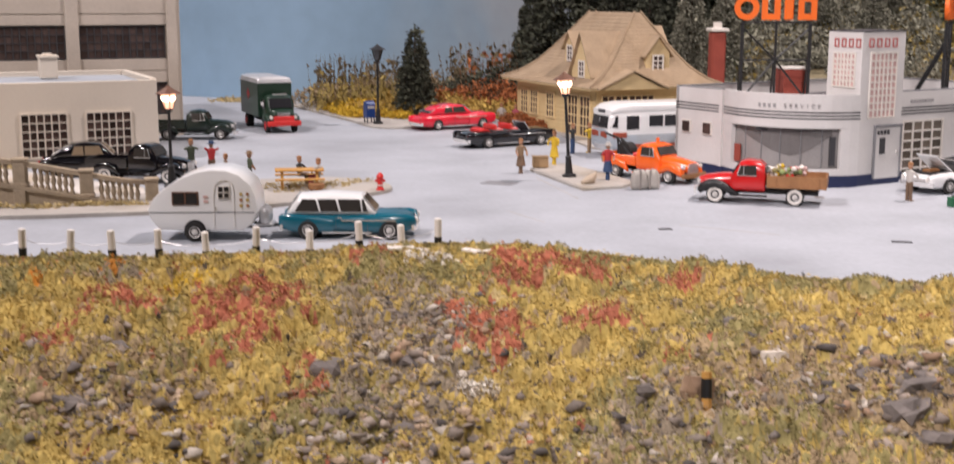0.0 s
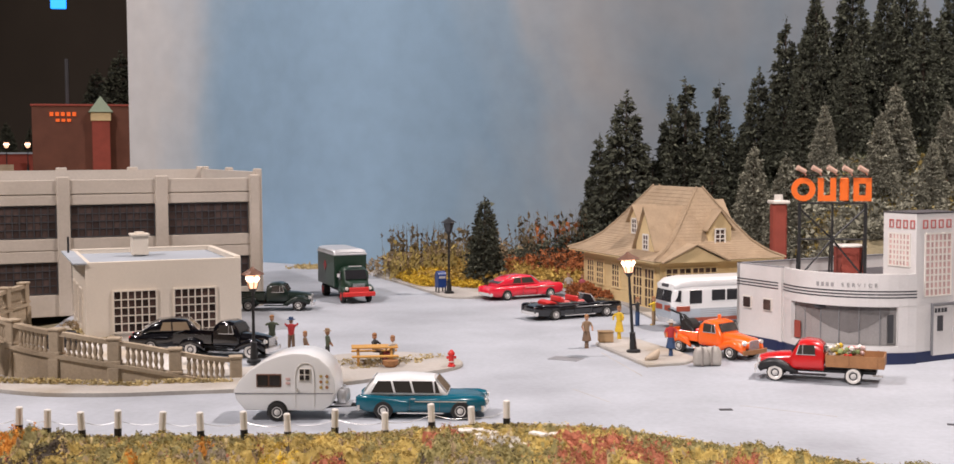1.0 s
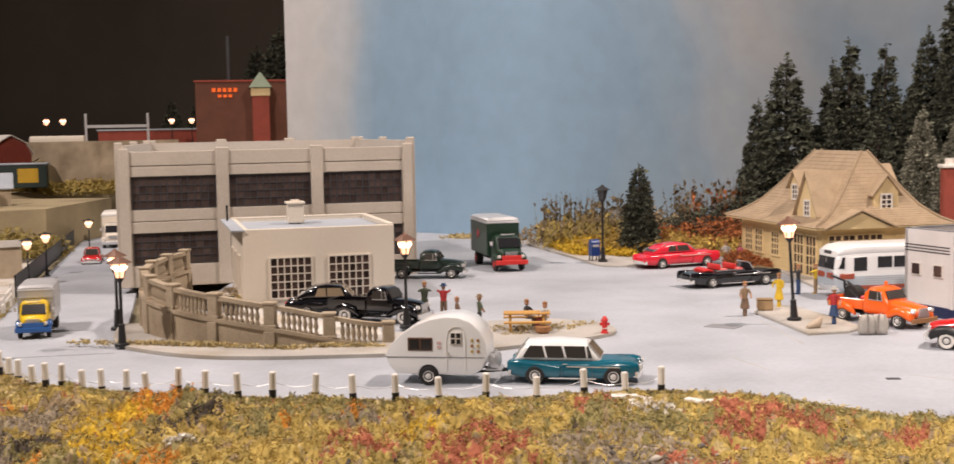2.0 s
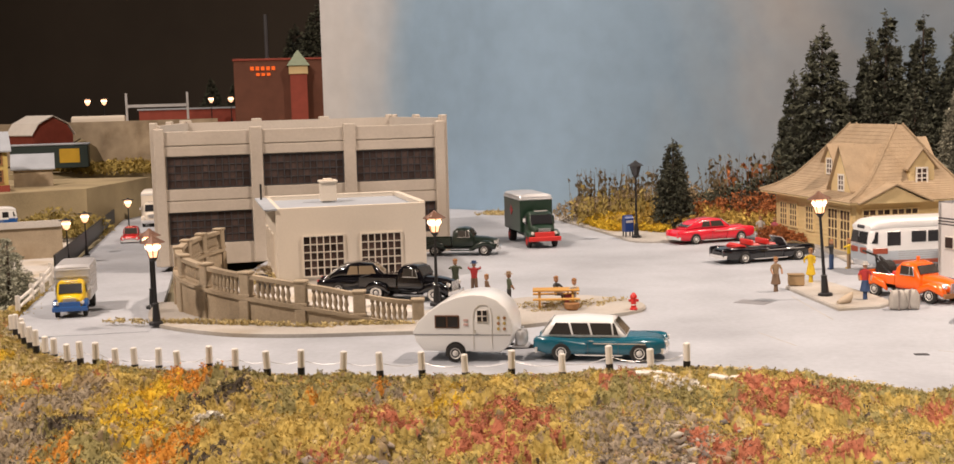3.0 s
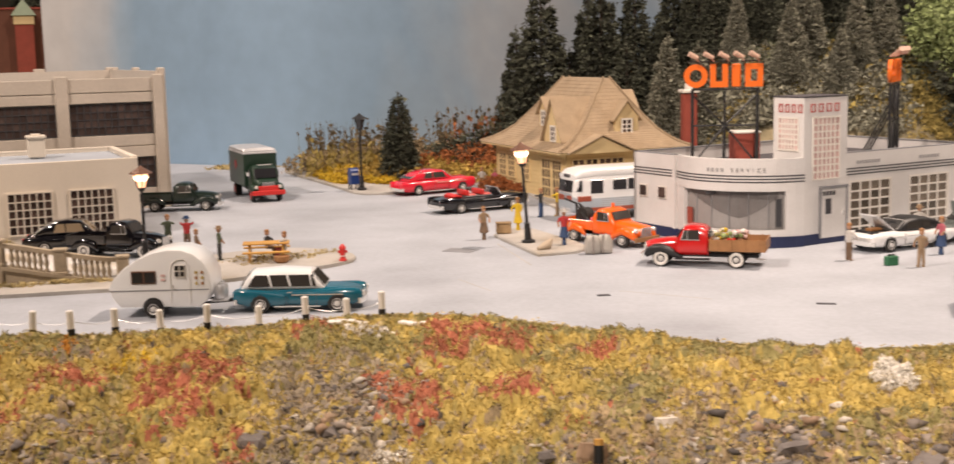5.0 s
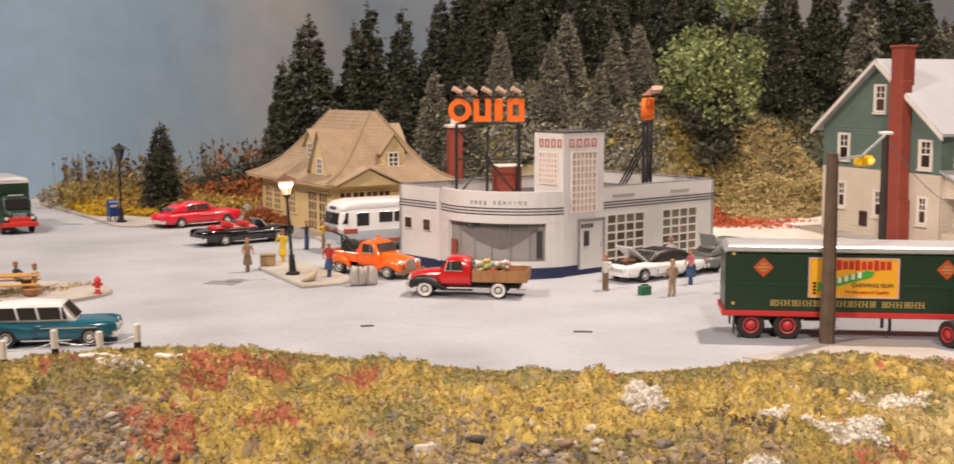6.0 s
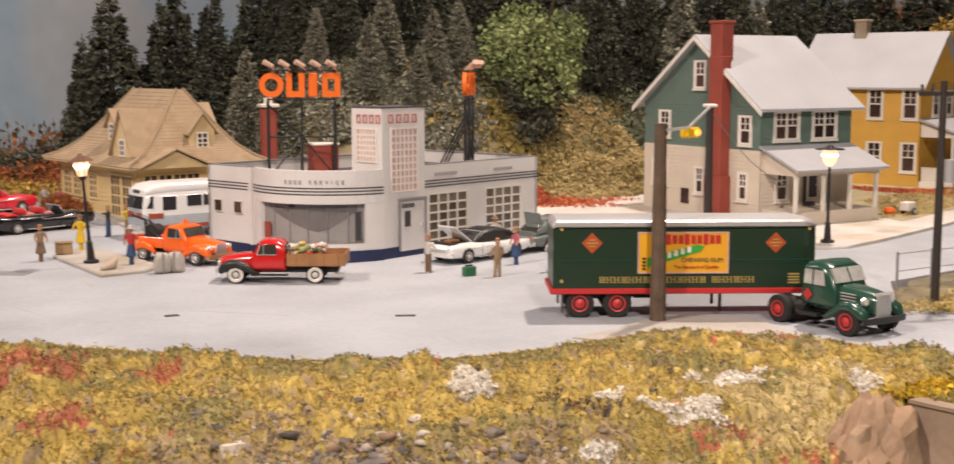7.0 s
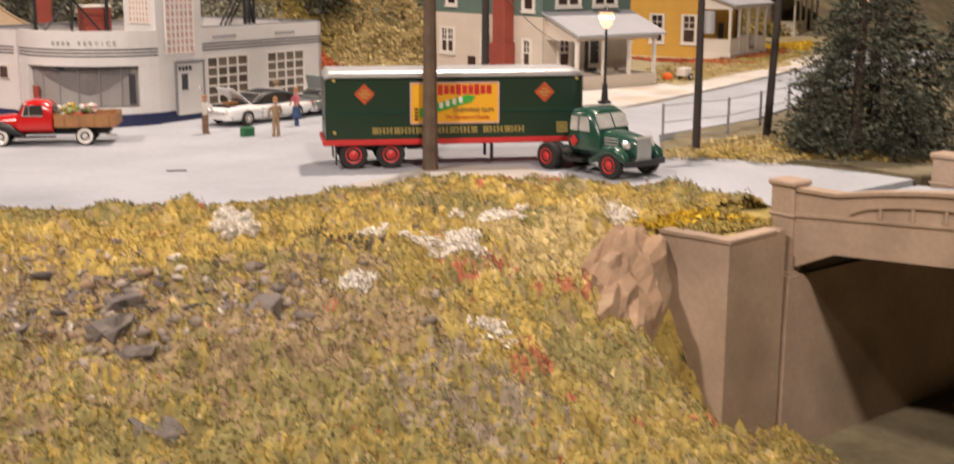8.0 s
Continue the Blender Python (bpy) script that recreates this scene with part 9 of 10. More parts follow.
# ---- street furniture ----
def street_lamp(x, y, h, lit, label, lean=0.0, z=0.0, rz=0.0, style="lantern"):
    t = thing("street_lamp", x, y, z, rz, label, "street lamp", "street lamps")
    t.matrix_basis = t.matrix_basis @ Matrix.Rotation(radians(lean), 4, "Y")
    part("base", lathe(bmesh.new(), [(0.33, 0), (0.33, 0.13), (0.18, 0.18), (0.13, 0.9), (0.16, 0.95), (0.09, 1.0)], 12), M["black"], t)
    part("pole", C((0, 0, 0.9), (0, 0, h - 1.1), 0.08, 0.062, 8), M["black"], t)
    if style == "lantern":
        part("collar", lathe(bmesh.new(), [(0.08, h - 1.2), (0.17, h - 1.08), (0.2, h - 1.0)], 10), M["black"], t)
        part("lantern_glass", lathe(bmesh.new(), [(0.18, h - 1.0), (0.34, h - 0.36)], 6), M["lampglow"] if lit else M["glassclear"], t)
        if lit:
            part("bulb", lathe(bmesh.new(), [(0.08, h - 0.82), (0.26, h - 0.68), (0.335, h - 0.56), (0.335, h - 0.48), (0.12, h - 0.42)], 10), M["lampbulb"], t)
        fr = bmesh.new()
        for k in range(6):
            a = math.pi / 3 * k
            cyl(fr, (0.19 * math.cos(a), 0.19 * math.sin(a), h - 1.0), (0.36 * math.cos(a), 0.36 * math.sin(a), h - 0.36), 0.022, n=4)
        part("lantern_frame", fr, M["lampframe"] if lit else M["black"], t)
        part("cap", lathe(bmesh.new(), [(0.55, h - 0.36), (0.52, h - 0.32), (0.14, h - 0.1), (0.05, h)], 12), M["lampframe"] if lit else M["black"], t)
    else:
        part("globe", lathe(bmesh.new(), [(0.12, h - 1.05), (0.3, h - 0.85), (0.38, h - 0.5), (0.34, h - 0.25)], 12), M["lampglow"], t, smooth=True)
        part("bulb", lathe(bmesh.new(), [(0.2, h - 0.66), (0.392, h - 0.56), (0.392, h - 0.46), (0.2, h - 0.4)], 12), M["lampbulb"], t)
        part("shade", lathe(bmesh.new(), [(0.7, h - 0.25), (0.68, h - 0.2), (0.2, h - 0.14), (0.06, h)], 12), M["black"], t)
    return t


street_lamp(-16.4, 53.4, 4.45, True, "black street lamp with a lit copper lantern by the black pickup", z=0.1)
street_lamp(0.95, 57.9, 4.85, True, "lit black street lamp standing on the pavement island", lean=-3.5, z=0.15)
street_lamp(-27.2, 46.75, 4.0, True, "lit black street lamp at the bend of the street", z=0.1)
street_lamp(-30.4, 51.8, 3.9, True, "lit street lamp beside the curved wall", z=-0.05)
street_lamp(-11.9, 82.3, 5.2, False, "unlit black street lamp beside the mailbox", z=0.15)
street_lamp(35.6, 56.9, 4.8, True, "lit globe street lamp in front of the cream house", z=0.15, style="globe")
street_lamp(62.5, 72.0, 4.9, True, "lit globe street lamp up the side street", z=0.05, style="globe")
for x, y, z in ((-47.6, 70.0, -0.5), (-50.2, 76.0, -0.6), (-57.0, 92.5, -0.9), (-65.0, 109.0, -1.2)):
    far = street_lamp(x, y, 4.2, True, "distant lit street lamp beside the black railing", z=z, style="globe")
    far.scale = (0.72, 0.72, 0.76)


def hydrant(x, y, z):
    t = thing("fire_hydrant", x, y, z, 20, "small red fire hydrant with a pale band on the street", "fire hydrant")
    t.scale = (0.68, 0.68, 0.68)
    part("barrel", lathe(bmesh.new(), [(0.26, 0), (0.26, 0.1), (0.18, 0.14), (0.18, 0.75), (0.24, 0.8), (0.22, 0.92), (0.1, 1.08), (0.05, 1.12)], 12), M["red"], t, smooth=True)
    for a in (0, 90, 180):
        o = part("outlet", C((0.14, 0, 0.6), (0.32, 0, 0.6), 0.1, n=8), M["red"], t)
        o.matrix_basis = pose(0, 0, 0, 0, 0, a)
    part("band", lathe(bmesh.new(), [(0.20, 0.3), (0.20, 0.36)], 12), M["trim"], t)


hydrant(-7.1, 53.0, 0.16)
hydrant(-20.5, 86.0, 0.0)


def mailbox(x, y, z, rz):
    t = thing("mailbox", x, y, z, rz, "round-topped dark blue mailbox on four legs", "mailbox")
    prof = [(-0.32, 0.35), (0.32, 0.35), (0.32, 1.15)] + [(0.32 * math.cos(a), 1.15 + 0.32 * math.sin(a)) for a in [math.pi * k / 8 for k in range(1, 8)]] + [(-0.32, 1.15)]
    part("body", slab(bmesh.new(), prof, -0.3, 0.3), mat("mailbox_blue", (0.01, 0.035, 0.16), 0.4), t)
    for sx in (-0.26, 0.26):
        for sy in (-0.24, 0.24):
            part("leg", B((sx, sy, 0.18), (0.07, 0.07, 0.38)), M["black"], t)
    part("flap", B((0.33, 0, 1.05), (0.03, 0.46, 0.16)), M["silver"], t)


mailbox(-12.6, 83.0, 0.15, -60)


# ---- figurines: plain painted shapes ----
SKIN = mat("figure_skin", (0.40, 0.22, 0.13), 0.6)


def figurine(x, y, z, rz, top, low, label, sit=False, arms=0.0, skirt=False, hat=None, h=1.75):
    bm = bmesh.new()
    k = 0.92 * h / 1.75
    if sit:
        for s in (-1, 1):
            cyl(bm, (0, 0.1 * s, 0.5), (0.42, 0.1 * s, 0.5), 0.09, 0.08, 8, 1)
            cyl(bm, (0.42, 0.1 * s, 0.5), (0.44, 0.1 * s, 0.05), 0.07, 0.06, 8, 1)
        zb = 0.45
    elif skirt:
        lathe(bm, [(0.12, 0.0), (0.1, 0.35), (0.26, 0.42), (0.16, 0.95)], 10, 1)
        zb = 0.9
    else:
        for s in (-1, 1):
            cyl(bm, (0, 0.12 * s, 0), (0, 0.08 * s, 0.88), 0.07, 0.1, 8, 1)
            box(bm, (0.05, 0.12 * s, 0.04), (0.24, 0.1, 0.08), 0.02, mi=1)
        zb = 0.84
    loft(bm, [ring(0, 0.1, 0, 0.1, 2)] and [[(0.11 * math.cos(a) * q, 0.2 * math.sin(a) * q, zb + zz) for a in [2 * math.pi * i / 12 for i in range(12)]] for q, zz in ((0.75, 0), (0.82, 0.2), (1.0, 0.42), (0.95, 0.54), (0.4, 0.6))], 0)
    for s in (-1, 1):
        e = (0.06 + 0.1 * (arms > 0), s * 0.3, zb + 0.28 + 0.42 * arms)
        hd = (0.2, s * (0.26 + 0.1 * arms), zb + 0.06 + 0.9 * arms)
        cyl(bm, (0, s * 0.2, zb + 0.5), e, 0.065, 0.055, 6, 0)
        cyl(bm, e, hd, 0.055, 0.045, 6, 0 if arms > 0 else 2)
    ret = bmesh.ops.create_icosphere(bm, subdivisions=2, radius=0.13)
    for v in ret["verts"]:
        v.co = Vector((v.co.x, v.co.y * 0.85, v.co.z * 1.15 + zb + 0.75))
        for f in v.link_faces:
            f.material_index = 2
    lathe(bm, [(0.13, zb + 0.82), (0.12, zb + 0.9), (0.05, zb + 0.95)], 8, 3)
    if hat:
        lathe(bm, [(0.22, zb + 0.82), (0.22, zb + 0.84), (0.13, zb + 0.85), (0.12, zb + 0.96)], 10, 3)
    bmesh.ops.scale(bm, vec=(k, k, k), verts=bm.verts)
    ob = part("figurine", bm, [top, low, SKIN, hat or M["wood"]], smooth=True)
    tagged(put(ob, x, y, z, rz), label, "figurine", "painted figurines")


def cloth(n, c):
    return M.setdefault(n, mat(n, c, 0.75, vary=0.15, size=0.5))


GRN, BRN, YEL, REDC, BLU, TAN, PNK, DRK, WHT = (cloth(n, c) for n, c in (("cloth_green", (0.07, 0.085, 0.05)), ("cloth_brown", (0.16, 0.10, 0.06)), ("cloth_yellow", (0.62, 0.42, 0.02)), ("cloth_red", (0.40, 0.03, 0.03)), ("cloth_blue", (0.03, 0.06, 0.14)), ("cloth_tan", (0.28, 0.19, 0.11)), ("cloth_pink", (0.42, 0.10, 0.13)), ("cloth_dark", (0.03, 0.03, 0.03)), ("cloth_white", (0.5, 0.47, 0.43))))
figurine(-16.9, 57.9, 0, -70, GRN, GRN, "standing figurine in green overalls raising an arm", arms=0.45, h=1.85)
figurine(-15.8, 57.5, 0, 100, REDC, BRN, "standing figurine in a red vest with raised arms", arms=0.6, hat=BLU, h=1.8)
figurine(-13.9, 53.2, 0.14, 30, BRN, DRK, "standing figurine in brown behind the caravan", h=1.6)
figurine(-12.9, 53.4, 0.14, 30, GRN, DRK, "standing figurine with a tan hat behind the caravan", hat=TAN, h=1.7)
figurine(-10.9, 54.3, 0.16, -20, DRK, BRN, "seated figurine in a dark jacket at the picnic table", sit=True, arms=0.15)
figurine(-9.9, 53.6, 0.16, 160, WHT, PNK, "seated figurine in white and pink at the picnic table", sit=True, arms=0.2)
figurine(-1.4, 60.0, 0.0, -60, TAN, BRN, "standing figurine in a brown coat beside the island", skirt=True)
figurine(0.15, 62.2, 0.17, -110, YEL, YEL, "standing figurine in a yellow dress beside a basket", skirt=True, arms=0.1)
figurine(2.7, 57.0, 0.17, -90, REDC, BLU, "standing figurine in a red coat and blue skirt", skirt=True, hat=WHT)
figurine(1.0, 68.4, 0.0, 150, DRK, BLU, "standing figurine in a dark jacket near the depot", arms=0.5)
figurine(1.9, 68.8, 0.0, 160, YEL, TAN, "standing figurine in a yellow shirt near the depot", arms=0.4)
figurine(15.1, 53.0, 0.0, 30, WHT, BRN, "standing figurine in white leaning over the open bonnet", arms=0.1)
figurine(17.7, 51.2, 0.0, 100, TAN, TAN, "standing figurine in tan work clothes with a tool box")
figurine(19.3, 54.4, 0.0, 200, PNK, BLU, "standing figurine in a pink top and dark skirt", skirt=True)
figurine(20.2, 52.0, 0.0, 160, WHT, BLU, "figurine in white and blue beside the trailer", arms=0.1)
figurine(19.4, 58.9, 0.0, -90, WHT, BRN, "standing figurine in a cream hat behind the white car", hat=TAN)
figurine(-3.9, 84.4, 0.15, -90, WHT, TAN, "seated figurine in white by the red coupe", sit=True)
figurine(-2.9, 83.4, 0.15, -120, PNK, TAN, "seated figurine in pink by the red coupe", sit=True)

# small loose things
pt = thing("picnic_table", -10.7, 53.4, 0.16, 14, "yellow wooden picnic table with attached benches", "picnic table")
for k in range(4):
    part("board", B((0, -0.36 + 0.24 * k, 0.78), (2.1, 0.22, 0.07), 0.01), M["picnic"], pt)
for s in (-1, 1):
    part("bench", B((0, s * 0.85, 0.46), (2.1, 0.3, 0.07), 0.01), M["picnic"], pt)
    part("brace", B((s * 0.75, 0, 0.4), (0.09, 1.9, 0.09)), M["picnic"], pt)
    for q in (-1, 1):
        part("leg", C((s * 0.75, q * 0.75, 0), (s * 0.75, q * 0.25, 0.75), 0.06, n=6), M["picnic"], pt)
bk = thing("basket", -9.8, 52.6, 0.16, 20, "round brown wicker basket under the picnic table", "basket")
part("body", lathe(bmesh.new(), [(0.25, 0), (0.34, 0.1), (0.36, 0.3), (0.3, 0.32)], 12), M["wood"], bk)
bk = thing("basket", -0.5, 61.0, 0.17, 10, "square tan wicker basket on the pavement island", "basket")
part("body", B((0, 0, 0.26), (0.75, 0.55, 0.5), 0.05), cloth("wicker", (0.36, 0.24, 0.12)), bk)
part("lid", B((0, 0, 0.54), (0.8, 0.6, 0.06), 0.02), cloth("wicker_dark", (0.26, 0.17, 0.08)), bk)
for x, y, rz in ((4.05, 55.3, 10), (4.6, 55.5, -14)):
    c = thing("mail_sack", x, y, 0.0, rz, "bulging grey canvas sack standing on the street", "sack", "grey sacks by the tow truck")
    part("body", hull([(-0.34, 0.2, 0.02, 0.62, 2.6), (-0.25, 0.3, 0.0, 0.86, 3), (0.2, 0.3, 0.0, 0.88, 3), (0.34, 0.2, 0.02, 0.66, 2.6)], 14), cloth("canvas", (0.40, 0.37, 0.33)), c, smooth=True)
    part("strap", B((0, 0, 0.45), (0.08, 0.63, 0.86), 0.02), cloth("strap_grey", (0.25, 0.22, 0.2)), c)
c = thing("bag", 1.85, 55.7, 0.17, 40, "small slumped tan bag on the kerb", "bag")
part("body", hull([(-0.4, 0.08, 0, 0.16, 2.4), (-0.1, 0.2, 0, 0.3, 2.6), (0.25, 0.16, 0, 0.44, 2.6), (0.4, 0.06, 0.2, 0.5, 2.4)], 10), cloth("bag_tan", (0.42, 0.34, 0.25)), c, smooth=True)
c = thing("tool_box", 16.6, 51.7, 0.0, 25, "small green metal tool box on the street", "tool box")
part("body", B((0, 0, 0.2), (0.55, 0.32, 0.4), 0.03), mat("tool_green", (0.02, 0.12, 0.05), 0.4), c)
part("handle", C((-0.18, 0, 0.45), (0.18, 0, 0.45), 0.03, n=6), M["black"], c)
# flowers on the stake truck
fl = thing("flower_load", 9.9, 52.05, 0.81, 167.5, "mixed flower pots and milk churn in the truck bed", "flowers")
rngf = random.Random(8)
for k, (m, sx) in enumerate(((M["trim"], 0.5), (M["foam_yellow"], 0.2), (M["red"], -0.2), (M["leaf_green"], 0.0), (M["trim"], -0.45), (M["foam_green"], 0.35), (M["rosepane"], -0.55), (M["leaf_green"], -0.35))):
    bm = bmesh.new()
    for j in range(9):
        ret = bmesh.ops.create_icosphere(bm, subdivisions=1, radius=rngf.uniform(0.07, 0.13))
        bmesh.ops.translate(bm, vec=(sx + rngf.uniform(-0.25, 0.25), rngf.uniform(-0.6, 0.6), 0.35 + rngf.uniform(0, 0.32)), verts=ret["verts"])
    part("blossom", bm, m, fl)
for sx, sy in ((0.3, -0.3), (-0.1, -0.4), (-0.5, 0.3), (0.0, 0.4)):
    part("pot", lathe(bmesh.new(), [(0.13, 0), (0.19, 0.36)], 10), M["wood"], fl).matrix_basis = pose(sx * S, sy * S, 0)
part("churn", lathe(bmesh.new(), [(0.2, 0), (0.2, 0.42), (0.1, 0.55), (0.13, 0.62)], 10), M["trim"], fl).matrix_basis = pose(0.62 * S, -0.35 * S, 0)


# ---- poles, signal and fence by the trailer ----
def utility_pole(x, y, h, r, m, label, arms=0, lean=(0, 0), z=0.0, rz=0.0, box_=False):
    t = thing("utility_pole", x, y, z, rz, label, "utility pole", "utility poles")
    part("shaft", C((0, 0, 0), (lean[0], lean[1], h), r, r * 0.72, 10), m, t)
    for k in range(arms):
        a = part("crossarm", B((lean[0], lean[1], h - 0.45 - 0.7 * k), (1.9, 0.14, 0.15)), m, t)
        for s in (-0.85, -0.45, 0.45, 0.85):
            part("insulator", C((lean[0] + s, lean[1], h - 0.37 - 0.7 * k), (lean[0] + s, lean[1], h - 0.12 - 0.7 * k), 0.06, n=6), M["glassclear"], a)
    if box_:
        part("transformer", C((0.3, -0.1, h * 0.55), (0.3, -0.1, h * 0.55 + 0.8), 0.22, n=10), M["silver"], t)
    return t


utility_pole(20.85, 40.7, 6.75, 0.29, M["pole"], "thick weathered grey-brown wooden pole at the street edge")
utility_pole(26.6, 50.3, 7.0, 0.2, M["darkpole"], "dark pole with a pale cap behind the trailer")
part("pole_cap", B((0, 0, 0), (0.5, 0.5, 0.14), 0.04), M["trim"]).matrix_basis = pose(26.6 * S, 50.3 * S, 7.06 * S)
tagged(bpy.data.objects["pole_cap"], "pale cap on top of the dark pole", "pole cap")
utility_pole(31.6, 41.1, 8.0, 0.16, M["darkpole"], "dark utility pole with a crossarm and transformer", 1, z=0.13, rz=0, box_=True)
utility_pole(36.1, 43.2, 8.9, 0.17, M["darkpole"], "dark leaning utility pole with crossarms", 2, lean=(0.9, 0.4), z=0.13, rz=10)
sg = thing("traffic_signal", 23.7, 45.2, 6.2, 30, "small yellow flashing traffic signal hung from wires", "traffic signal")
part("housing", B((0, 0, 0), (0.85, 0.4, 0.4), 0.08), mat("signal_yellow", (0.75, 0.45, 0.005), 0.35), sg)
part("lens", C((0.42, 0, 0), (0.48, 0, 0), 0.15, n=10), mat("signal_lens", (0.8, 0.3, 0.05), 0.3, emit=(1, 0.35, 0.05, 2.5)), sg)
part("lens", C((0.15, -0.2, 0), (0.15, -0.25, 0), 0.13, n=10), bpy.data.materials["signal_lens"], sg)
wr = bmesh.new()
for p, q, n in (((20.9, 40.75, 6.5), (23.7, 45.2, 6.4), 6), ((23.7, 45.2, 6.45), (26.6, 50.3, 7.0), 6)):
    cyl(wr, p, q, 0.06, n=6)
tagged(part("span_wire", wr, M["silver"]), "twisted grey span wire carrying the signal", "wire")
wr = bmesh.new()
for p, q, sag in (((26.6, 50.3, 6.9), (31.3, 52.5, 3.4), 0.5),):
    P, Q = Vector(p), Vector(q)
    pts = [P.lerp(Q, t / 8) - Vector((0, 0, sag * math.sin(math.pi * t / 8))) for t in range(9)]
    for a, b in zip(pts, pts[1:]):
        cyl(wr, a, b, 0.018, n=5, cap=False)
tagged(part("guy_wire", wr, M["greymark"]), "slack grey guy wires running from the poles", "wire")
fn = thing("mesh_fence", 0, 0, 0.14, 0, "low wire fence on thin posts along the verge", "fence")
FP = [(31.6, 43.7), (33.5, 44.4), (35.4, 45.0), (38.2, 46.9), (41.0, 48.9), (45, 52.0), (49, 55.3)]
for x, y in FP:
    part("post", C((x, y, 0), (x, y, 1.5), 0.06, n=6), M["greymark"], fn)
for z in (0.1, 0.75, 1.42):
    bm = bmesh.new()
    for (x0, y0), (x1, y1) in zip(FP, FP[1:]):
        cyl(bm, (x0, y0, z), (x1, y1, z), 0.018, n=4)
    part("rail", bm, M["greymark"], fn)
for x, y in ((44.8, 67.0),):
    p = lathe(bmesh.new(), [(0.08, 0.0), (0.26, 0.07), (0.34, 0.24), (0.27, 0.42), (0.07, 0.47)], 12)
    ob = part("pumpkin", p, M["orange"], smooth=True)
    tagged(put(ob, x, y, 0.16), "large orange pumpkin in the front garden", "pumpkin", "pumpkins in the garden")
wn = thing("garden_wagon", 45.7, 66.6, 0.16, 30, "small white garden cart beside the porch", "cart")
part("body", B((0, 0, 0.55), (0.9, 0.6, 0.5), 0.05), M["trim"], wn)
for s in (-1, 1):
    wheel(wn, 0.2, 0.34 * s, 0.24, 0.08)


# ---- the town across the layout ----
TABLE = mat("far_ground", (0.36, 0.29, 0.17), 0.95, vary=0.4, size=6)
part("far_ground", prism(bmesh.new(), [(-240, 118), (-92, 118), (-60, 150), (-40, 170), (-40, 230), (-240, 230)], -20, 2.8), TABLE, kind="structure", label="sculpted ground of the distant town")
part("far_ground", prism(bmesh.new(), [(-240, 148), (-84, 148), (-70, 160), (-50, 160), (-50, 240), (-240, 240)], -20, 7.2), TABLE, kind="structure", label="raised ground of the distant town")
br = thing("brewery", -79.0, 170.0, 7.2, 25, "brown brick warehouse with a stair tower and glowing sign", "warehouse")
part("wall", B((0, 0, 4.6), (13, 10, 9.2), 0.05), mat("brown_brick", (0.13, 0.05, 0.03), 0.85, vary=0.15), br)
part("parapet", B((0, 0, 9.3), (13.3, 10.3, 0.3), 0.05), M["brick"], br)
tw = part("tower", B((2.6, -5.6, 3.6), (2.4, 2.4, 7.2), 0.05), M["brick"], br)
part("belvedere", B((2.6, -5.6, 7.7), (2.7, 2.7, 1.2), 0.05), M["tanlight"], tw)
part("tower_roof", lathe(bmesh.new(), [(2.3, 0), (0.1, 2.2)], 4), mat("copper_green", (0.28, 0.34, 0.24), 0.7), tw).matrix_basis = pose(2.6 * S, -5.6 * S, 8.3 * S, 0, 0, 45)
sgn = bmesh.new()
for k in range(5):
    box(sgn, (-3.9 + 0.75 * k, -5.08, 8.05), (0.5, 0.08, 0.55))
for k in range(3):
    box(sgn, (-3.1 + 0.75 * k, -5.08, 7.2), (0.5, 0.08, 0.4))
part("sign", sgn, mat("neon_orange", (0.7, 0.12, 0.01), 0.5, emit=(1, 0.12, 0.01, 0.5)), br, "orange glowing strokes of a brand sign")
part("flue", C((-1.8, 0, 9.2), (-1.8, 0, 16.0), 0.3, n=8), M["dark"], br)
rl = thing("warehouse", -97, 178, 7.2, 28, "long low red warehouse with a pale roof edge", "warehouse")
part("wall", B((0, 0, 1.3), (18, 5, 2.6), 0.05), M["brick"], rl)
part("roof", B((0, 0, 2.7), (18.4, 5.4, 0.25)), M["roofgrey"], rl)
va = thing("viaduct", -89.0, 143.5, 0, 28, "tan concrete rail viaduct with an arch", "viaduct", kind="structure")
pr = [(-16, 3.0), (-8.5, 3.0), (-7.5, 5.2), (-5.5, 6.4), (-3.5, 5.2), (-2.5, 3.0), (12, 3.0), (12, 8.0), (-16, 8.0)]
part("wall", slab(bmesh.new(), pr, 0, 5), M["conc"], va)
part("parapet", B((-2, 0.2, 8.2), (28, 0.4, 0.5)), M["conc"], va)
ra = thing("rail_car", -97.5, 151.0, 7.4, 25, "cream passenger rail car on the far viaduct", "rail car")
ra.scale = (0.55, 0.6, 0.6)
part("body", hull([(-6.5, 1.1, 0.6, 2.6, 4), (-6.3, 1.3, 0.4, 3.0, 4), (6.3, 1.3, 0.4, 3.0, 4), (6.5, 1.1, 0.6, 2.6, 4)], 16), M["cream"], ra)
ga = thing("signal_gantry", -92.5, 158.0, 8.0, 25, "grey steel signal gantry over the tracks", "gantry")
for xx in (-4.2, 4.2):
    part("leg", B((xx, 0, 2.0), (0.3, 0.3, 4.4)), M["silver"], ga)
part("beam", B((0, 0, 2.4), (8.4, 0.3, 0.4)), M["silver"], ga)
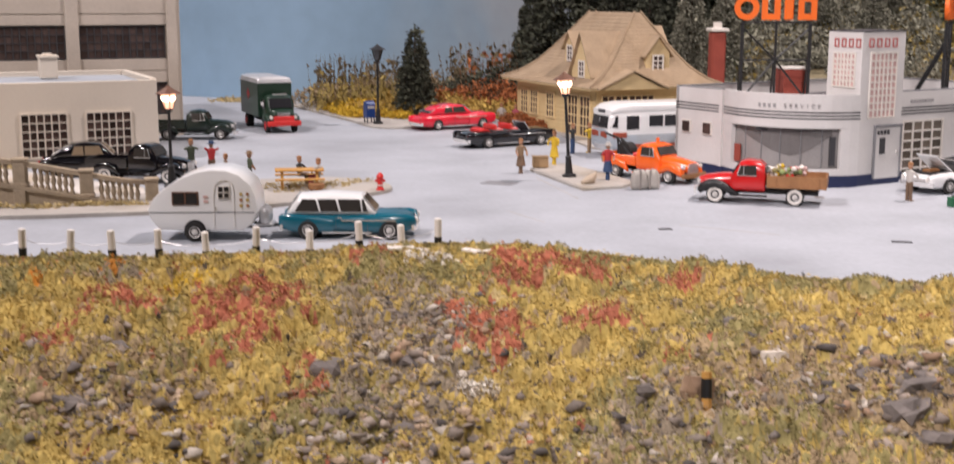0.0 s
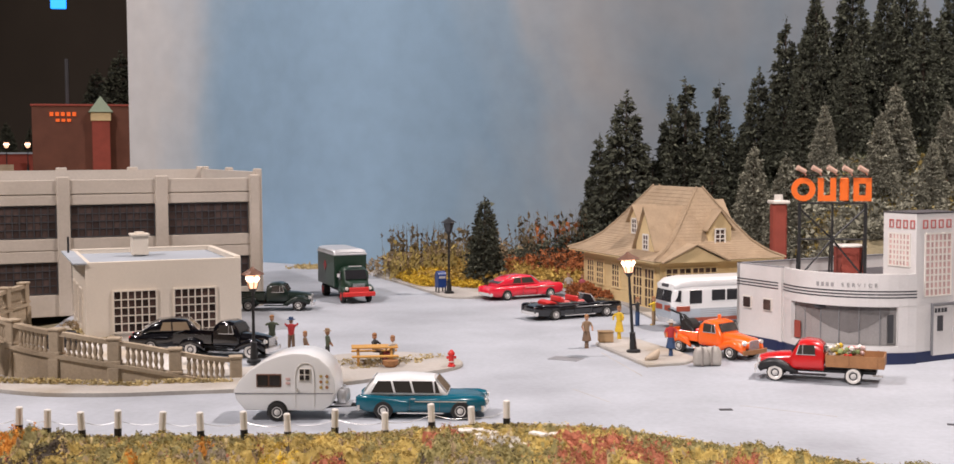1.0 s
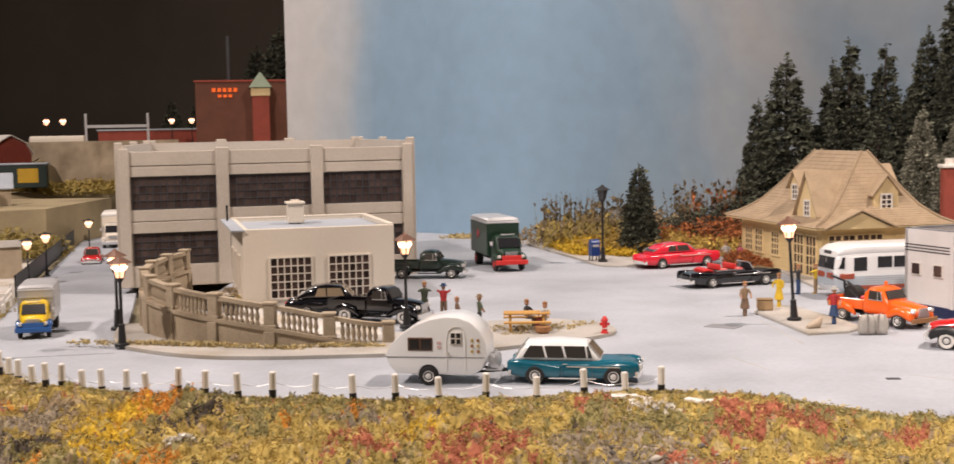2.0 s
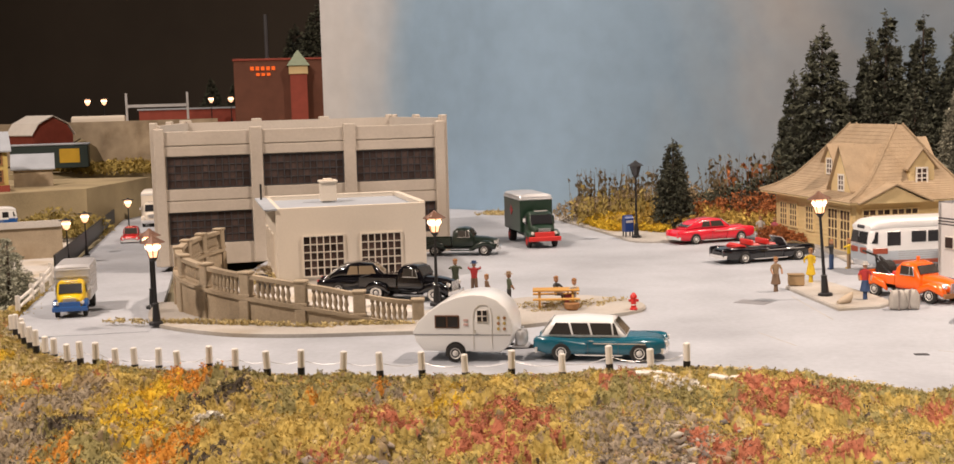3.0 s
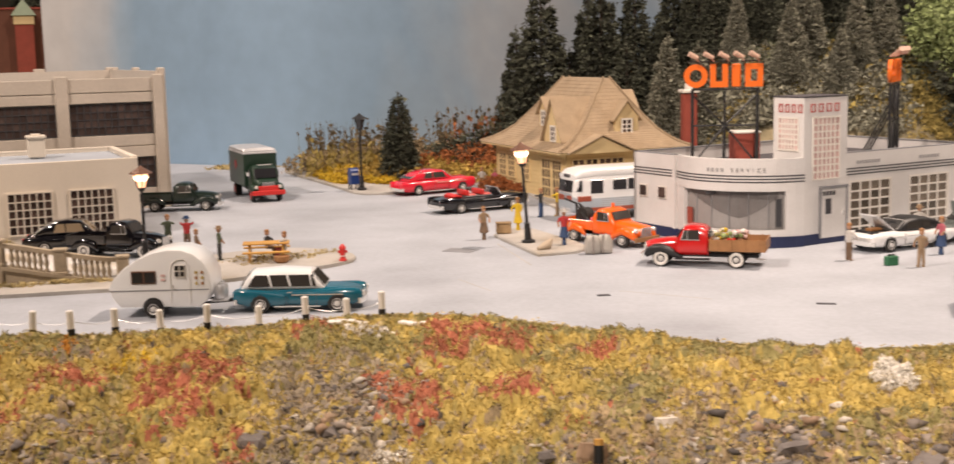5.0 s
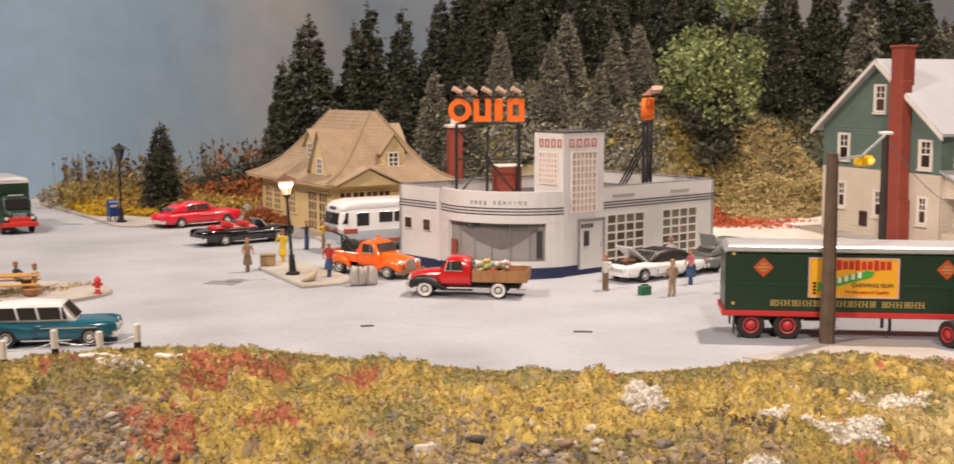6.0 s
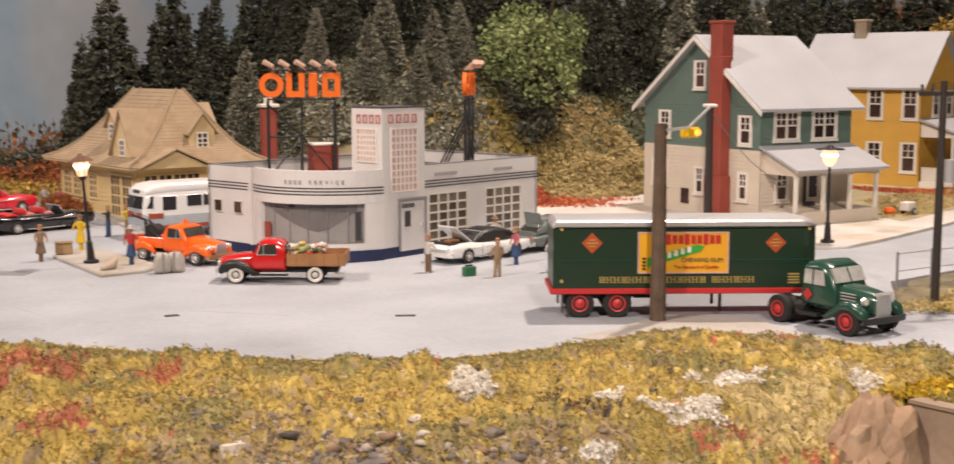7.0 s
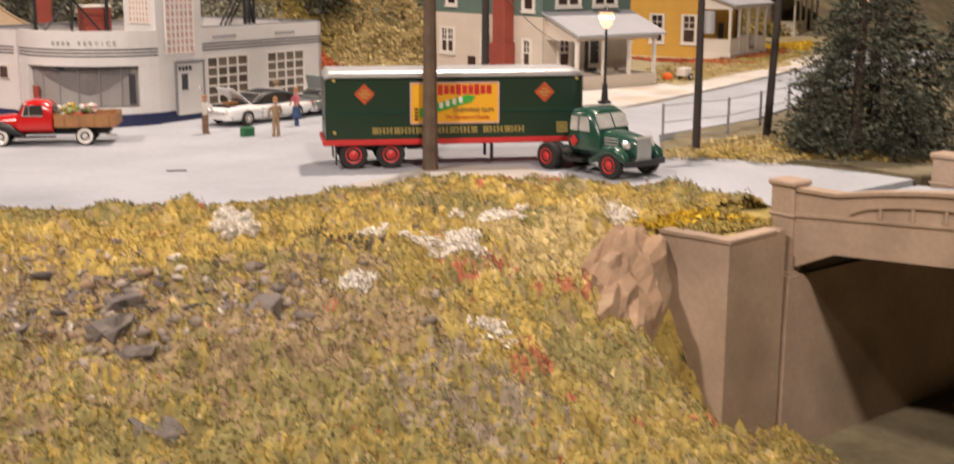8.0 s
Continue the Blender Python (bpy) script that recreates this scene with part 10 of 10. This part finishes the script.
for x, y in ((-97.5, 152.5), (-99.5, 151.6), (-91, 171), (-88.5, 172.5)):
    street_lamp(x, y, 4.5, True, "distant lit yard lamp", z=7.2, style="globe")


def barn(x, y, z, rz):
    t = thing("barn", x, y, z, rz, "red barn with a white gambrel roof", "barn")
    t.scale = (0.8, 0.8, 0.8)
    g = [(-3.2, 0), (3.2, 0), (3.2, 2.4), (2.3, 3.9), (0, 5.0), (-2.3, 3.9), (-3.2, 2.4)]
    part("wall", slab(bmesh.new(), g, -4, 4), M["brick"], t)
    rb = bmesh.new()
    for a, b in (((3.5, 2.3), (2.35, 4.0)), ((2.35, 4.0), (0, 5.15)), ((0, 5.15), (-2.35, 4.0)), ((-2.35, 4.0), (-3.5, 2.3))):
        plate(rb, [(a[0], -4.3, a[1]), (b[0], -4.3, b[1]), (b[0], 4.3, b[1]), (a[0], 4.3, a[1])], (0, 0, 0.15))
    part("roof", rb, M["trim"], t)


barn(-93.0, 131.5, 5.2, 62)
wg = thing("freight_wagon", -86.5, 124.0, 2.8, 30, "dark green freight wagon with a yellow panel", "freight wagon")
part("body", B((0, 0, 1.9), (8.5, 2.6, 2.6), 0.08), mat("wagon_green", (0.02, 0.035, 0.03), 0.6), wg)
part("panel", B((2.2, -1.33, 2.0), (2.2, 0.05, 1.6)), mat("wagon_panel", (0.55, 0.33, 0.02), 0.6), wg)
part("roof", B((0, 0, 3.3), (8.8, 2.8, 0.2), 0.05), M["roofgrey"], wg)
yf = thing("farmhouse", -76.6, 96.2, 2.6, 40, "pale yellow two-storey farmhouse with a grey slate roof", "house")
yf.scale = (0.72, 0.72, 0.66)
part("far_lot", prism(bmesh.new(), [(-95, 90), (-76, 86), (-66, 100), (-70, 118), (-100, 112)], -20, 2.6), TABLE, kind="structure", label="earth bank below the distant farmhouse")
part("wall", B((0, 0, 2.9), (11, 7, 5.8)), M["paleyellow"], yf)
part("base", B((0, 0, 0.3), (11.2, 7.2, 1.2)), M["brick"], yf)
gable_roof(yf, "roof", -5.5, 5.5, -3.5, 3.5, 5.8, 8.0, M["roofgrey"], 0.5, 0.2, "x")
for xx in (-4.4, -2.6, -0.8, 1.0, 2.8, 4.4):
    for z in (1.4, 3.9):
        sash(yf, (xx - 0.4, -3.56, z), (1, 0, 0), (0, -1, 0), 0.8, 1.5, M["wood"])
ym = thing("shed", -75.2, 105.0, 2.6, 35, "small grey-roofed stone shed", "shed")
ym.scale = (0.6, 0.6, 0.6)
part("wall", B((0, 0, 1.5), (6, 5, 3.0)), M["conc"], ym)
gable_roof(ym, "roof", -3, 3, -2.5, 2.5, 3.0, 5.0, M["roofgrey"], 0.4, 0.18, "x")
rbg = thing("road_viaduct", -57.0, 79.5, 0, 38, "pale concrete road bridge crossing the valley", "bridge", kind="structure")
pr = [(-26, -5), (-17, -5), (-14, -1.2), (-9, 0.2), (-5, 0.3), (-2, -1.0), (0, -5), (2, -5), (2, 1.2), (-26, 1.2)]
part("wall", slab(bmesh.new(), [(x, z * 0.9) for x, z in pr], 0, 6), M["conc"], rbg)
part("parapet", B((-12, 0.0, 1.3), (28, 0.3, 0.5)), M["lot"], rbg)
fc = coach("coach", -60.6, 77.6, 38, "white and blue streamlined coach on the far bridge", M["whitecar"], M["whitecar"], BLUEP, L=9.6, z=1.1)
fc.scale = (0.6, 0.6, 0.56)
part("far_road", prism(bmesh.new(), [(-47.5, 67.5), (-53.5, 79.5), (-69.5, 109), (-80, 116), (-74, 92), (-60, 78)], -20, -1.3), M["lot"], kind="structure", label="pale plaster road below the black railing")
rl2 = thing("black_railing", 0, 0, 0, 0, "black lattice railing along the downhill street", "railing")
RL = [(-44.5, 64.2), (-47.2, 69.3), (-51.6, 77.4), (-57.6, 88.5), (-67, 106)]
for (x0, y0), (x1, y1) in zip(RL, RL[1:]):
    z0, z1 = hz(x0 - 1, y0), hz(x1 - 1, y1)
    z0 = -0.016 * (-(x0 + 29) * 0.52 + (y0 - 47) * 0.85)
    z1 = -0.016 * (-(x1 + 29) * 0.52 + (y1 - 47) * 0.85)
    bm = plate(bmesh.new(), [(x0, y0, z0), (x1, y1, z1), (x1, y1, z1 + 1.3), (x0, y0, z0 + 1.3)], (-0.12, 0, 0))
    part("panel", bm, M["black"], rl2)
wf = thing("white_fence", 0, 0, 0, 0, "weathered white rail fence beside the downhill street", "fence")
WF = [(-36.9, 50.2), (-39.0, 54.2), (-41.2, 58.2), (-43.6, 62.4)]
for x, y in WF:
    part("post", B((x, y, -0.1), (0.18, 0.18, 1.6)), M["trim"], wf)
for z in (0.3, 0.65):
    bm = bmesh.new()
    for (x0, y0), (x1, y1) in zip(WF, WF[1:]):
        cyl(bm, (x0, y0, z - 0.2), (x1, y1, z - 0.25), 0.08, n=5)
    part("rail", bm, M["trim"], wf)
patch_foam(-64.5, 93.0, 4.0, 3.0, 700, "foam_olive", 0.3, "olive brush below the far bridge", 81, lift=2.6, zfun=-1.0)
patch_foam(-80.0, 132.0, 12.0, 4.0, 1200, "foam_mustard", 0.35, "yellowed brush on the far embankment", 82, lift=1.5, zfun=2.6, rot=0.4)
for k, (x, y, top) in enumerate(((-86, 200, 27), (-91, 202, 24), (-80, 203, 25), (-100, 188, 15), (-97, 190, 14), (-74, 204, 24))):
    tree_at(FIRS[0], x, y, top, 1.2, 40.0 * k, base=7.0)
stone(-32.6, 41.2, 0.9, M["rockbrown"], 0.8, 901, "large tan rock below the street edge")
stone(-31.6, 38.6, 1.2, M["rockbrown"], 0.8, 902, "large pale rock below the street edge")
bl = thing("blue_screen", -91.7, 190, 35.2, 20, "small glowing blue screen hanging in the dark room", "screen")
part("panel", B((0, 0, 0), (2.4, 0.4, 5.0), 0.1), mat("screen_glow", (0.05, 0.2, 0.7), 0.4, emit=(0.03, 0.28, 1.0, 2.2)), bl)
part("hanger", C((0, 0, 2.4), (0, 0, 110.2), 0.15, n=6), M["black"], bl)

# faint pale scuffs on the street and the earth behind the wing wall
for x0, y0, x1, y1 in ((-0.6, 58.6, 1.4, 52.4), (-1.4, 49.0, 0.2, 46.4), (5.2, 46.3, 8.6, 44.6), (-36.0, 52.0, -32.8, 47.6), (9.0, 56.0, 11.2, 56.2)):
    l = math.hypot(x1 - x0, y1 - y0)
    ob = part("scuff_line", B((l / 2, 0, 0.003), (l, 0.05, 0.004)), M["walk"], kind="structure", label="faint pale scuff on the street paint")
    put(ob, x0, y0, 0.0, math.degrees(math.atan2(y1 - y0, x1 - x0)))
part("embankment", prism(bmesh.new(), [(24.7, 31.8), (26.25, 31.42), (27.32, 29.7), (28.2, 30.0), (28.3, 31.5), (27.2, 33.7), (25.2, 35.6), (23.6, 34.6)], -6, -0.07), M["foam_olive"], kind="structure", label="olive earth fill behind the wing wall")
part("embankment", prism(bmesh.new(), [(24.5, 30.25), (25.27, 28.68), (27.33, 29.5), (27.3, 31.0), (25.0, 32.0)], -6, -0.34), M["foam_olive"], kind="structure", label="crumbly foam fill behind the wing wall")
patch_foam(25.9, 30.3, 1.3, 1.0, 900, "foam_olive", 0.12, "olive foam heaped behind the wing wall", 91, lift=0.3, zfun=-0.3)
patch_foam(25.6, 30.8, 1.5, 1.0, 700, "foam_yellow", 0.12, "yellow foam heaped behind the wing wall", 92, lift=0.35, zfun=-0.25)
patch_foam(26.4, 32.4, 2.0, 1.3, 1200, "foam_olive", 0.12, "olive foam along the street edge beside the bridge", 93, lift=0.3, zfun=-0.08, rot=-0.8)
